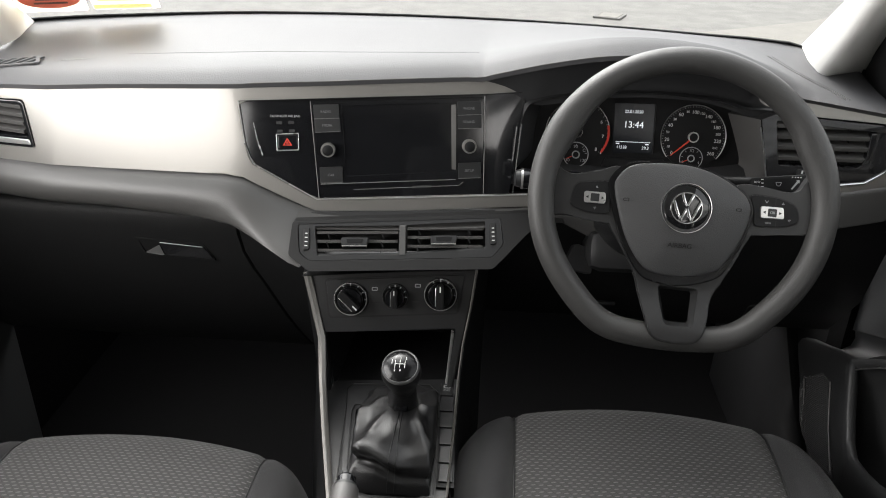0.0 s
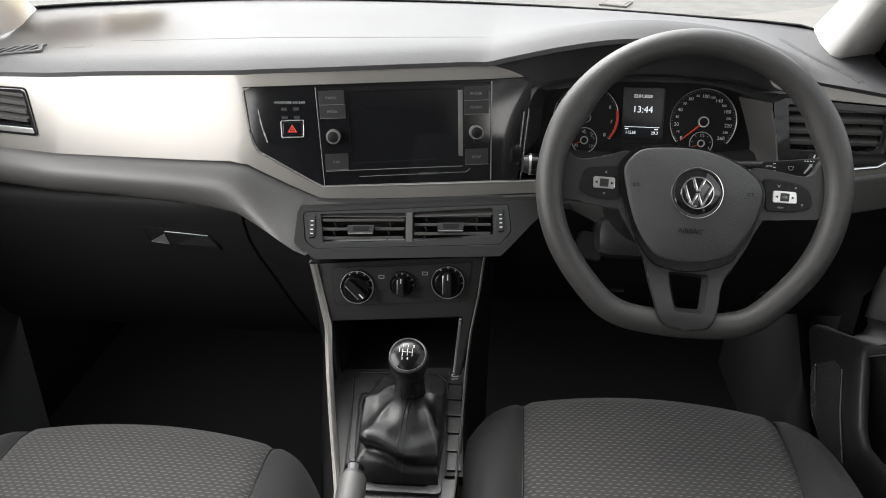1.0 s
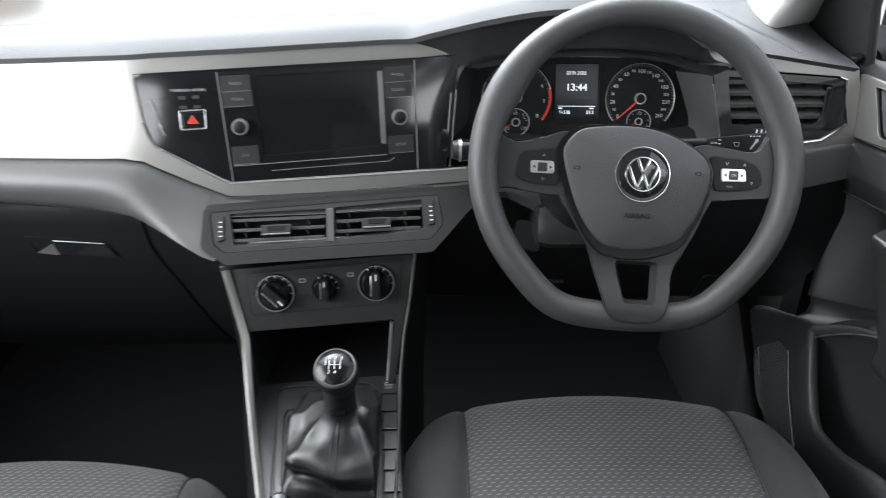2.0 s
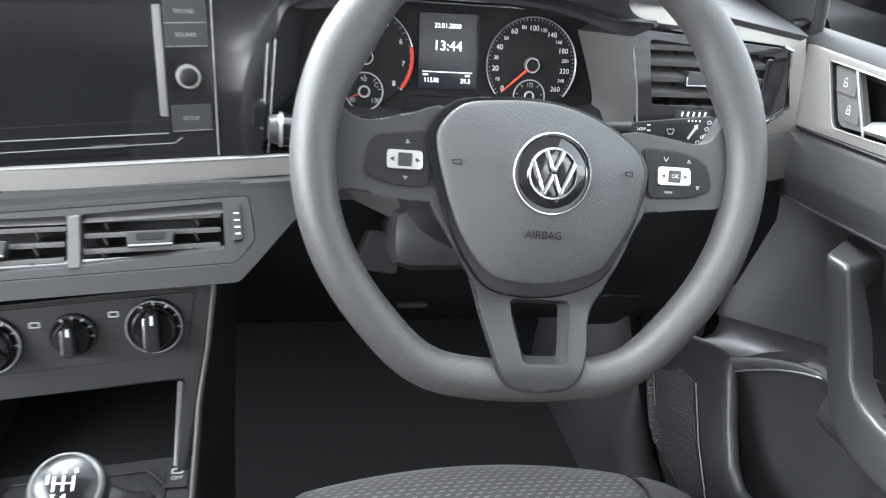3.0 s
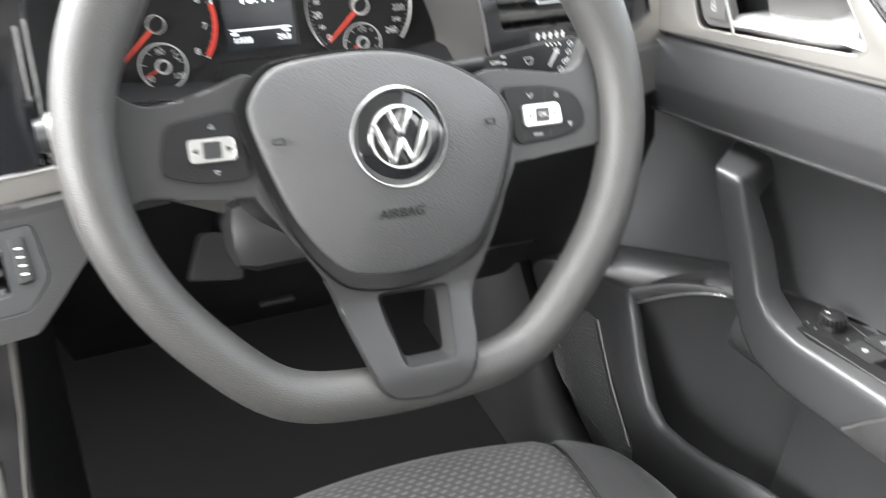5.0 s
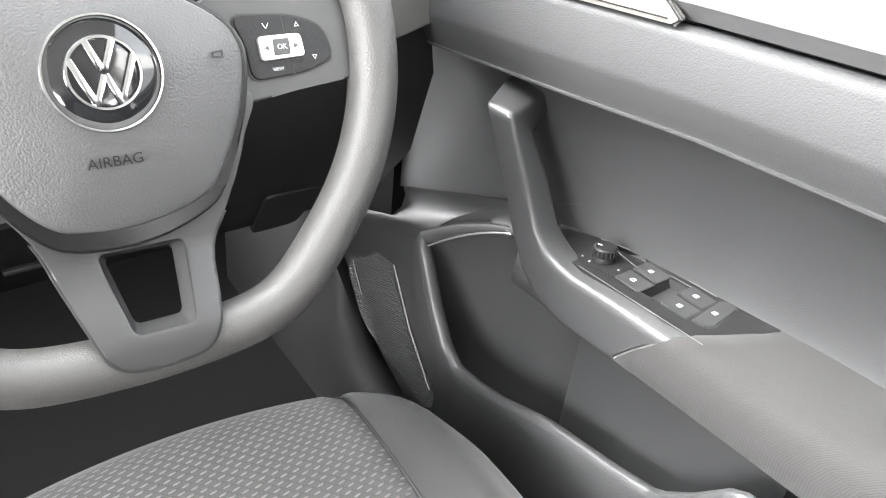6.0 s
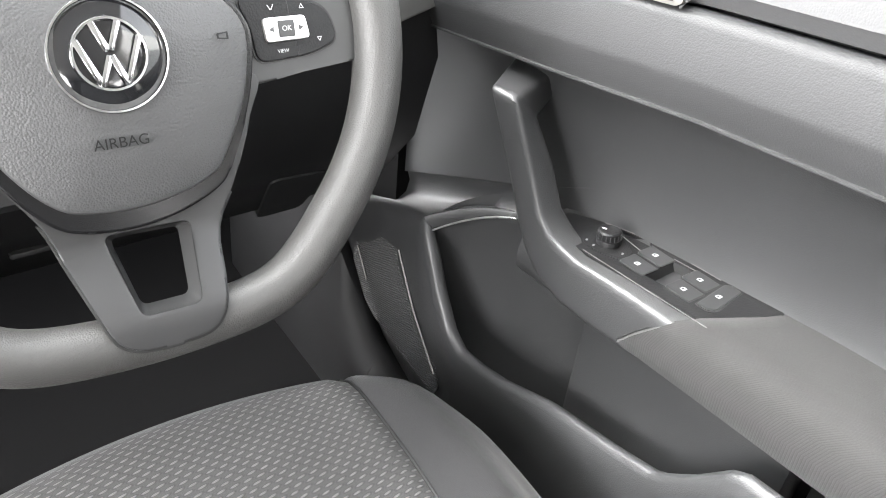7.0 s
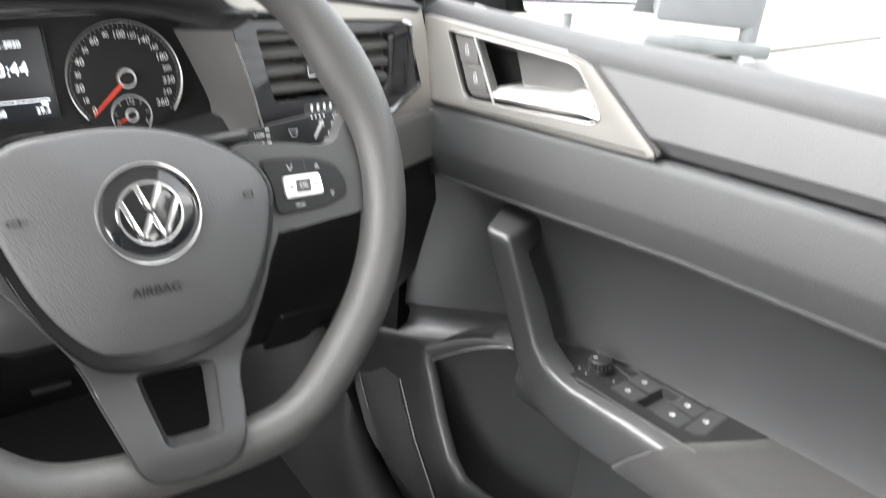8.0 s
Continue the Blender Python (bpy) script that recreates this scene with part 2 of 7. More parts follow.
M_ARMCLOTH = fabric("fine ribbed armrest cloth", (0.016, 0.0158, 0.0155), (0.023, 0.0226, 0.0222), 0.05, 0.0010, 0.0003, angle=62, bump=0.10)
M_GRILLE = fabric("ribbed speaker grille", (0.012, 0.012, 0.0125), (0.048, 0.049, 0.0505), 0.05, 0.0030, 0.0011, angle=28, bump=0.8, upright=True)
# Darker than real carpet: the footwell's shade is in the colour.
M_CARPET_SHADED = mat("black carpet, footwell shade included", (0.0025, 0.0025, 0.0026), 0.95, bump=0.8, bscale=900, kind="NOISE", spec=0.03)
M_LINER = mat("pale headliner", (0.55, 0.55, 0.53), 0.9, bump=0.3, bscale=900, kind="NOISE")
M_PILLAR = mat("pale pillar trim", (0.6, 0.59, 0.565), 0.55, bump=0.3, bscale=600)
M_RUBBER = mat("black rubber", (0.012, 0.012, 0.012), 0.6)
M_SILL = mat("grained door sill", (0.042, 0.042, 0.0427), 0.6, bump=0.5, bscale=760, spec=0.15)
M_SIDE = mat("satin grey hood side", (0.095, 0.0925, 0.089), 0.45, bump=0.1, bscale=1200)
M_HOOD = mat("dark grey hood lining", (0.030, 0.0305, 0.0318), 0.6, bump=0.25, bscale=800)
M_KICK = mat("dark sill plastic", (0.010, 0.010, 0.0104), 0.5, bump=0.2, bscale=900, spec=0.25)
M_HOUSING = mat("black mirror housing plastic", (0.004, 0.0042, 0.0045), 0.7, spec=0.04)
M_GLASS = pane("window glass", 0.01)


# ---- mesh helpers ----
def chain(ob):
    m = ob.matrix_basis.copy()
    while ob.parent:
        ob = ob.parent
        m = ob.matrix_basis @ m
    return m


def thing(name, at, label, category, group="", kind=""):
    ob = new(name)
    ob.empty_display_size = 0.02
    ob.matrix_basis = Matrix.Translation(at)
    return tagged(ob, label, category, group, kind)


def flat_faces(me, angle):
    """Normals weighted by face area, so that large flat faces stay flat beside small bevels."""
    lim = math.cos(radians(angle))
    polys = [(p.normal.copy(), p.area, list(p.vertices)) for p in me.polygons]
    near = [[] for _ in me.vertices]
    for i, (_, _, vs) in enumerate(polys):
        for v in vs:
            near[v].append(i)
    out = []
    for n, _, vs in polys:
        for v in vs:
            s = Vector((0, 0, 0))
            for i in near[v]:
                if polys[i][0].dot(n) > lim:
                    s += polys[i][0] * polys[i][1]
            out.append(s.normalized() if s.length > 1e-12 else n)
    me.normals_split_custom_set(out)


def part(name, bm, material, parent=None, label="", angle=38):
    """Links a bmesh, built in world metres, as one mesh object under a thing or part."""
    if parent:
        bm.transform(chain(parent).inverted())
    bmesh.ops.recalc_face_normals(bm, faces=bm.faces)
    me = bpy.data.meshes.new(name)
    bm.to_mesh(me)
    bm.free()
    me.shade_smooth()
    me.set_sharp_from_angle(angle=radians(angle))
    if angle == 38 and any(p.loop_total > 4 for p in me.polygons):
        flat_faces(me, angle)
    me.materials.append(material)
    ob = new(name, me)
    ob.parent = parent
    if label:
        ob["label"] = label
    return ob


def rpoly(pts, r, n=4):
    """A closed 2D outline with its corners rounded."""
    out = []
    for i, p in enumerate(pts):
        p, a, b = Vector(p), Vector(pts[i - 1]), Vector(pts[(i + 1) % len(pts)])
        da, db = a - p, b - p
        k = min(r, da.length * 0.45, db.length * 0.45)
        s, e = p + da.normalized() * k, p + db.normalized() * k
        for j in range(n + 1):
            u = j / n
            out.append(tuple((1 - u) ** 2 * s + 2 * u * (1 - u) * p + u * u * e))
    return out


def smooth_poly(pts, n=6):
    """A closed outline through the points (Catmull-Rom)."""
    out, k = [], len(pts)
    for i in range(k):
        p0, p1, p2, p3 = (Vector(pts[(i + j) % k]) for j in (-1, 0, 1, 2))
        for j in range(n):
            t = j / n
            out.append(tuple(0.5 * ((2 * p1) + (p2 - p0) * t + (2 * p0 - 5 * p1 + 4 * p2 - p3) * t * t + (3 * p1 - p0 - 3 * p2 + p3) * t ** 3)))
    return out


def slab(outline, thick, bevel=0.0015, holes=(), seg=2):
    """A prism: outline in x-y, front face at z = 0, body down to -thick, front edges bevelled."""
    bm = bmesh.new()
    edges = []
    for ring in (outline, *holes):
        vs = [bm.verts.new((p[0], p[1], 0)) for p in ring]
        edges += [bm.edges.new((vs[i - 1], vs[i])) for i in range(len(vs))]
    if holes:
        bmesh.ops.triangle_fill(bm, use_beauty=True, use_dissolve=False, edges=edges)
    else:
        bm.faces.new([e.verts[1] for e in edges])
    for f in bm.faces:
        f.normal_update()
        if f.normal.z < 0:
            f.normal_flip()
    front = list(bm.faces)
    got = bmesh.ops.extrude_face_region(bm, geom=front)
    new_faces = [f for f in got["geom"] if isinstance(f, bmesh.types.BMFace)]
    for v in {v for f in new_faces for v in f.verts}:
        v.co.z -= thick
    if bevel:
        fs = {f for f in bm.faces if all(abs(v.co.z) < 1e-7 for v in f.verts)}
        es = [e for e in bm.edges if len(e.link_faces) == 2 and sum(f in fs for f in e.link_faces) == 1]
        bmesh.ops.bevel(bm, geom=es, offset=bevel, segments=seg, profile=0.6, affect="EDGES", clamp_overlap=True)
    return bm


def bend(bm, surf, step=0.03):
    """Lays a slab, built in (x, z), onto the surface y = surf(x, z); its front looks to -y."""
    xs = [v.co.x for v in bm.verts]
    x = min(xs) + step
    while x < max(xs) - step * 0.3:
        bmesh.ops.bisect_plane(bm, geom=[*bm.verts, *bm.edges, *bm.faces], plane_co=(x, 0, 0), plane_no=(1, 0, 0))
        x += step
    for v in bm.verts:
        a, b, c = v.co
        v.co = (a, surf(a, b) - c, b)
    return bm


def face_frame(p, right, up):
    r, u = Vector(right).normalized(), Vector(up).normalized()
    n = r.cross(u).normalized()
    u = n.cross(r)
    m = Matrix((r, u, n)).transposed().to_4x4()
    m.translation = p
    return m


def on(surf, x, z, off=0.0):
    """The frame that lies on y = surf(x, z) at (x, z), its z axis towards the cabin."""
    e = 0.002
    m = face_frame((0, 0, 0), (2 * e, surf(x + e, z) - surf(x - e, z), 0), (0, surf(x, z + e) - surf(x, z - e), 2 * e))
    m.translation = Vector((x, surf(x, z), z)) + m.to_3x3() @ Vector((0, 0, off))
    return m


def moved(bm, m):
    bm.transform(m)
    return bm


def lathe(profile, m, segs=40):
    """Turns (radius, height) pairs round the z axis of m."""
    bm = bmesh.new()
    rings = []
    for r, h in profile:
        if r < 1e-6:
            rings.append([bm.verts.new((0, 0, h))])
        else:
            rings.append([bm.verts.new((r * math.cos(a), r * math.sin(a), h)) for a in (2 * math.pi * i / segs for i in range(segs))])
    for a, b in zip(rings, rings[1:]):
        for i in range(segs):
            j = (i + 1) % segs
            q = [a[i % len(a)], a[j % len(a)], b[j % len(b)], b[i % len(b)]]
            q = [v for k, v in enumerate(q) if v not in q[:k]]
            if len(q) > 2:
                bm.faces.new(q)
    bm.transform(m)
    return bm


def loft(rows, closed=False, caps=False):
    """Quads between rows of points; closed: each row is a ring."""
    bm = bmesh.new()
    vs = [[bm.verts.new(p) for p in r] for r in rows]
    for a, b in zip(vs, vs[1:]):
        for i in range(len(a) - (0 if closed else 1)):
            j = (i + 1) % len(a)
            bm.faces.new((a[i], a[j], b[j], b[i]))
    if caps:
        bm.faces.new(vs[0])
        bm.faces.new(vs[-1])
    return bm


def thicken(bm, d):
    bmesh.ops.recalc_face_normals(bm, faces=bm.faces)
    bmesh.ops.solidify(bm, geom=list(bm.faces), thickness=d)
    return bm


def lerp_line(pts):
    """x -> values, by smooth interpolation between the rows (x, a, b, ...)."""
    pts = sorted(pts)
    xs = [p[0] for p in pts]

    def f(x):
        if x <= xs[0]:
            return pts[0][1:]
        if x >= xs[-1]:
            return pts[-1][1:]
        i = max(k for k in range(len(xs)) if xs[k] <= x)
        i = min(i, len(xs) - 2)
        u = (x - xs[i]) / (xs[i + 1] - xs[i])
        return tuple(a + (b - a) * u for a, b in zip(pts[i][1:], pts[i + 1][1:]))

    return f


def smooth_line(pts):
    """x -> values, by a smooth curve through the rows (x, a, b, ...)."""
    pts = sorted(pts)
    xs = [p[0] for p in pts]
    vs = [Vector(p[1:]) if len(p) > 2 else Vector((p[1], 0.0)) for p in pts]
    slope = [(vs[min(i + 1, len(vs) - 1)] - vs[max(i - 1, 0)]) / (xs[min(i + 1, len(xs) - 1)] - xs[max(i - 1, 0)]) for i in range(len(xs))]

    def f(x):
        if x <= xs[0]:
            return tuple(vs[0])
        if x >= xs[-1]:
            return tuple(vs[-1])
        i = min(max(k for k in range(len(xs)) if xs[k] <= x), len(xs) - 2)
        d = xs[i + 1] - xs[i]
        u = (x - xs[i]) / d
        return tuple(vs[i] * (2 * u ** 3 - 3 * u * u + 1) + slope[i] * d * (u ** 3 - 2 * u * u + u) + vs[i + 1] * (3 * u * u - 2 * u ** 3) + slope[i + 1] * d * (u ** 3 - u * u))

    return f


def tube(path, r, segs=12, caps=True, flat=1.0):
    """A round bar along a path; r: one radius or one for each point."""
    path = [Vector(p) for p in path]
    rr = r if isinstance(r, (list, tuple)) else [r] * len(path)
    rows, up = [], Vector((0.123, 0.2, 0.97))
    for i, p in enumerate(path):
        d = (path[min(i + 1, len(path) - 1)] - path[max(i - 1, 0)]).normalized()
        s = d.cross(up).normalized()
        u = s.cross(d)
        rows.append([p + (s * math.cos(a) + u * math.sin(a) * flat) * rr[i] for a in (2 * math.pi * k / segs for k in range(segs))])
    return loft(rows, True, caps)


def box(w, d, h, bevel=0.002, m=None, seg=2):
    bm = bmesh.new()
    bmesh.ops.create_cube(bm, size=1)
    for v in bm.verts:
        v.co = (v.co.x * w, v.co.y * d, v.co.z * h)
    if bevel:
        bmesh.ops.bevel(bm, geom=list(bm.edges), offset=bevel, segments=seg, profile=0.5, affect="EDGES")
    if m is not None:
        bm.transform(m)
    return bm


def writing(text, size, m, material, parent, name="lettering", align="CENTER"):
    cu = bpy.data.curves.new(name, "FONT")
    cu.body, cu.size, cu.align_x, cu.align_y, cu.extrude = text, size, align, "CENTER", 0.00008
    tmp = new("tmp", cu)
    bpy.context.view_layer.update()
    me = bpy.data.meshes.new_from_object(tmp.evaluated_get(bpy.context.evaluated_depsgraph_get()))
    bpy.data.objects.remove(tmp)
    bpy.data.curves.remove(cu)
    bm = bmesh.new()
    bm.from_mesh(me)
    bpy.data.meshes.remove(me)
    bm.transform(m)
    return part(name, bm, material, parent)


def at2(m, x, y, z=0.0, turn=0.0):
    return m @ pose(x, y, z, 0, 0, turn)


def ring(r0, r1, h, m, segs=48):
    return lathe([(r0, 0), (r0, h * 0.7), (r0 + (r1 - r0) * 0.25, h), (r0 + (r1 - r0) * 0.75, h), (r1, h * 0.7), (r1, 0)], m, segs)


def strip(lines, xs, make, sub=1):
    """A sheet across a list of line functions, sampled at xs; make(x, values) gives the point."""
    return loft([[make(x, f(x)) for f in lines] for x in xs])


def steps(a, b, n):
    return [a + (b - a) * i / n for i in range(n + 1)]
# ---- ground and car body (setting) ----
def plate(name, a, b, material, label="", kind="structure"):
    """An upright or level slab between two corners."""
    c, s = [(p + q) / 2 for p, q in zip(a, b)], [abs(p - q) for p, q in zip(a, b)]
    ob = part(name, box(*s, 0.0, Matrix.Translation(c)), material, None)
    return tagged(ob, label, "", "", kind)


M_GROUND = mat("worn concrete paving", (0.125, 0.121, 0.112), 0.85, bump=0.9, bscale=60, kind="NOISE", var=0.45, vscale=5.0)
M_WALL = mat("pale render", (0.72, 0.72, 0.70), 0.8, bump=0.3, bscale=80, kind="NOISE")
M_STEEL = mat("painted car steel", (0.6, 0.6, 0.6), 0.35)

bm = bmesh.new()
bmesh.ops.create_grid(bm, x_segments=8, y_segments=8, size=300)
tagged(part("ground", bm, M_GROUND), "worn pale concrete yard under the car", "ground", "", "structure")

plate("floor", (-0.78, -1.3, 0.20), (0.78, 1.75, 0.26), M_CARPET_SHADED)
part_roof = part("ceiling", moved(loft([[(x, y, 1.415 - 0.06 * (x / 0.62) ** 2 - (0.0 if y < 0.5 else 0.22 * (y - 0.5) ** 2)) for x in steps(-0.60, 0.60, 12)] for y in steps(-1.3, 0.75, 12)]), Matrix()), M_LINER)
tagged(part_roof, "pale grey fabric headliner", "", "", "structure")
plate("wall_front", (-0.78, 1.72, 0.25), (0.78, 1.76, 0.86), M_CARPET_SHADED)
# Unseen closed rear, run up to the roof to block light from behind.
plate("wall_rear", (-0.78, -1.34, 0.2), (0.78, -1.3, 1.42), M_BOLSTER)


def pillar(name, pts, r, flat=0.7):
    return tagged(part(name, tube(pts, r, 14, True, flat), M_PILLAR), "pale grey moulded pillar trim", "", "", "structure")


def arc3(a, b, c, n=10):
    a, b, c = Vector(a), Vector(b), Vector(c)
    return [(1 - u) ** 2 * a + 2 * u * (1 - u) * b + u * u * c for u in steps(0, 1, n)]


# edges of a front pillar's trim, from the dashboard up to the roof: at the windscreen, along the ridge, at the door
PILLAR = [((0.600, 1.292, 1.024), (0.596, 1.155, 1.016), (0.692, 1.252, 0.990)),
          ((0.606, 1.165, 1.120), (0.604, 1.080, 1.107), (0.680, 1.148, 1.096)),
          ((0.603, 1.020, 1.218), (0.595, 0.965, 1.197), (0.655, 1.010, 1.186)),
          ((0.590, 0.860, 1.315), (0.582, 0.815, 1.290), (0.636, 0.845, 1.290)),
          ((0.575, 0.690, 1.400), (0.568, 0.660, 1.380), (0.605, 0.680, 1.385))]


def spline(pts, n):
    """An open smooth line through the points."""
    pts = [Vector(p) for p in pts]
    pts = [pts[0] * 2 - pts[1], *pts, pts[-1] * 2 - pts[-2]]
    out = []
    for i in range(1, len(pts) - 2):
        p0, p1, p2, p3 = pts[i - 1:i + 3]
        for t in steps(0, 1, n)[: n + (i == len(pts) - 3)]:
            out.append(0.5 * ((2 * p1) + (p2 - p0) * t + (2 * p0 - 5 * p1 + 4 * p2 - p3) * t * t + (3 * p1 - p0 - 3 * p2 + p3) * t ** 3))
    return out


def front_pillar(name, sx):
    k = len(PILLAR) - 1
    wide = 0.045 if sx < 0 else 0.0
    lines = [spline([(sx * (st[e][0] + wide * (1 - i / k)), st[e][1] - 0.5 * wide * (1 - i / k), st[e][2]) for i, st in enumerate(PILLAR)], 5) for e in range(3)]
    rows = []
    for w, m, r in zip(*lines):
        out = Vector((sx * 0.012, 0.004, -0.004))
        rows.append([w + Vector((sx * 0.010, 0.006, -0.002)), w, w.lerp(m, 0.5) + Vector((-sx * 0.004, 0, 0)), m + (w - m).normalized() * 0.022, m.lerp(w.lerp(r, 0.5), 0.12), m + (r - m).normalized() * 0.018, m.lerp(r, 0.7), r, r + out])
    tagged(part(name, loft(rows), M_PILLAR, None, "", 89), "pale grey moulded pillar trim", "", "", "structure")


for sx, nm in ((1, "wall_right"), (-1, "wall_left")):
    # Rear sides are closed too, without windows, to keep light out.
    plate(nm + "_rear", (sx * 0.72, -1.3, 0.2), (sx * 0.80, 0.05, 1.42), M_BOLSTER)
    front_pillar("trim_pillar_" + nm[5:], sx)
    pillar("trim_b_pillar_" + nm[5:], arc3((sx * 0.74, 0.02, 0.9), (sx * 0.71, -0.02, 1.2), (sx * 0.60, -0.05, 1.40)), 0.05)
    pillar("trim_c_pillar_" + nm[5:], arc3((sx * 0.72, -1.2, 0.9), (sx * 0.68, -1.15, 1.2), (sx * 0.58, -1.0, 1.40)), 0.12)
    pillar("trim_rail_" + nm[5:], arc3((sx * 0.57, 0.66, 1.385), (sx * 0.60, 0.0, 1.40), (sx * 0.57, -1.2, 1.38)), 0.035)
plate("wall_right_door", (0.80, 0.05, 0.2), (0.84, 1.2, 0.962), M_STEEL)
plate("wall_right_waist", (0.752, 0.05, 0.93), (0.798, 1.2, 0.965), M_RUBBER)
# passenger side door: plain
plate("wall_left_door", (-0.80, 0.05, 0.2), (-0.72, 1.12, 0.99), M_DOORLOW)
plate("wall_left_foot", (-0.80, 1.12, 0.2), (-0.74, 1.75, 0.86), M_CARPET_SHADED)
plate("wall_right_foot", (0.715, 1.12, 0.2), (0.80, 1.75, 0.86), M_CARPET_SHADED)

# windscreen with its black lower edge
WSB = smooth_line([(-0.78, 1.19, 1.02), (-0.66, 1.262, 1.034), (-0.5, 1.33, 1.036), (-0.3, 1.39, 1.036), (0.0, 1.42, 1.034), (0.25, 1.40, 1.033), (0.45, 1.345, 1.034), (0.594, 1.281, 1.036), (0.66, 1.25, 1.018), (0.72, 1.215, 0.996)])


def ws_point(x, u):
    y, z = WSB(x)
    return (x * (1 - 0.14 * u), y + (0.70 - y) * u, z - 0.006 + (1.40 - z) * u + 0.05 * u * (1 - u))


glass = part("windscreen", loft([[ws_point(x, u) for x in steps(-0.70, 0.70, 24)] for u in steps(0, 1, 6)]), M_GLASS)
glass.visible_shadow = False
tagged(glass, "clear sloping windscreen above the dashboard", "windscreen", "", "structure")
edge = part("trim_windscreen", thicken(loft([[(Vector(ws_point(x, u)) + Vector((0, -0.004, 0.006))) for x in steps(-0.70, 0.70, 24)] for u in (-0.008, 0.002, 0.013)]), 0.002), M_RUBBER)
tagged(edge, "black windscreen edge seal", "", "", "structure")

# paper discs stuck to the lower corner of the windscreen
def ws_frame(x, u, off=-0.004):
    a, b, c = (Vector(ws_point(*q)) for q in ((x, u), (x + 0.01, u), (x, u + 0.01)))
    m = face_frame(a, b - a, c - a)
    return m @ pose(0, 0, abs(off))


M_PAPER = paper("cream paper", (0.72, 0.68, 0.58))
M_MAROON = paper("maroon print", (0.34, 0.17, 0.15))
M_TAN = paper("tan print", (0.62, 0.50, 0.36))
for x, w, ink in ((-0.598, 0.052, M_MAROON), (-0.492, 0.052, M_TAN)):
    st = thing("windscreen_sticker", ws_point(x, 0.08), "cream paper disc stuck inside the windscreen", "sticker", "windscreen stickers")
    m = ws_frame(x, 0.128)
    part("paper", moved(slab(rpoly([(-w, -0.045), (w, -0.045), (w, 0.055), (-w, 0.055)], 0.006), 0.0004, 0), m), M_PAPER, st)
    if ink is M_MAROON:
        part("print", moved(slab([(0.046 * math.cos(a), 0.002 + 0.034 * math.sin(a)) for a in steps(0, 2 * math.pi, 32)[:-1]], 0.0003, 0), at2(m, 0, 0, 0.0006)), ink, st, "maroon oval print")
        for i in range(3):
            part("bar", box(0.05 - 0.008 * i, 0.006, 0.0003, 0, at2(m, 0, -0.012 + 0.013 * i, 0.001)), M_KEY, st)
    else:
        for i in range(3):
            part("bar", box(0.09 - 0.02 * i, 0.016, 0.0003, 0, at2(m, -0.006, -0.032 + 0.028 * i, 0.0006)), ink, st)
# ---- dashboard ----
FACE_Y = lerp_line([(-0.75, 1.065), (-0.5, 1.0), (-0.22, 0.97), (-0.1, 0.985), (0.1, 1.015), (0.2, 1.03), (0.66, 1.046), (0.8, 1.06)])
Z_TOP = lerp_line([(-0.75, 0.972), (-0.58, 0.99), (-0.40, 1.005), (-0.2, 1.018), (0.0, 1.024), (0.10, 1.026), (0.17, 1.010), (0.30, 1.016), (0.47, 1.016), (0.515, 1.014), (0.673, 0.990), (0.75, 0.978)])
Z_BOT = lerp_line([(-0.75, 0.878), (-0.59, 0.887), (-0.40, 0.893), (-0.236, 0.899), (-0.212, 0.896), (-0.159, 0.870), (-0.115, 0.851), (0.0, 0.850), (0.18, 0.854)])
Z_GREY = lerp_line([(-0.75, 0.832), (-0.595, 0.836), (-0.408, 0.840), (-0.254, 0.836), (-0.22, 0.828), (-0.136, 0.787)])


def FACE(x, z):
    return FACE_Y(x)[0] + 0.25 * (z - 0.94)


dash = thing("dashboard", (0, 1.2, 0.85), "dark grey car dashboard with a champagne silver trim band", "dashboard")

# top pad: front bevel, gentle dish, then up to the windscreen
HOOD = smooth_line([(-0.8, 0.0), (0.10, 0.0), (0.128, 0.008), (0.2, 0.03), (0.271, 0.046), (0.342, 0.050), (0.429, 0.041), (0.502, 0.020), (0.56, 0.004), (0.6, 0.0), (0.8, 0.0)])

LIP = smooth_line([(-0.8, 0.0), (0.10, 0.0), (0.128, 0.008), (0.2, 0.03), (0.271, 0.046), (0.342, 0.050), (0.40, 0.0450), (0.429, 0.0350), (0.452, 0.0200), (0.470, 0.0085), (0.49, 0.003), (0.53, 0.0), (0.8, 0.0)])


def ease(u):
    u = max(0.0, min(1.0, u))
    return u * u * (3 - 2 * u)


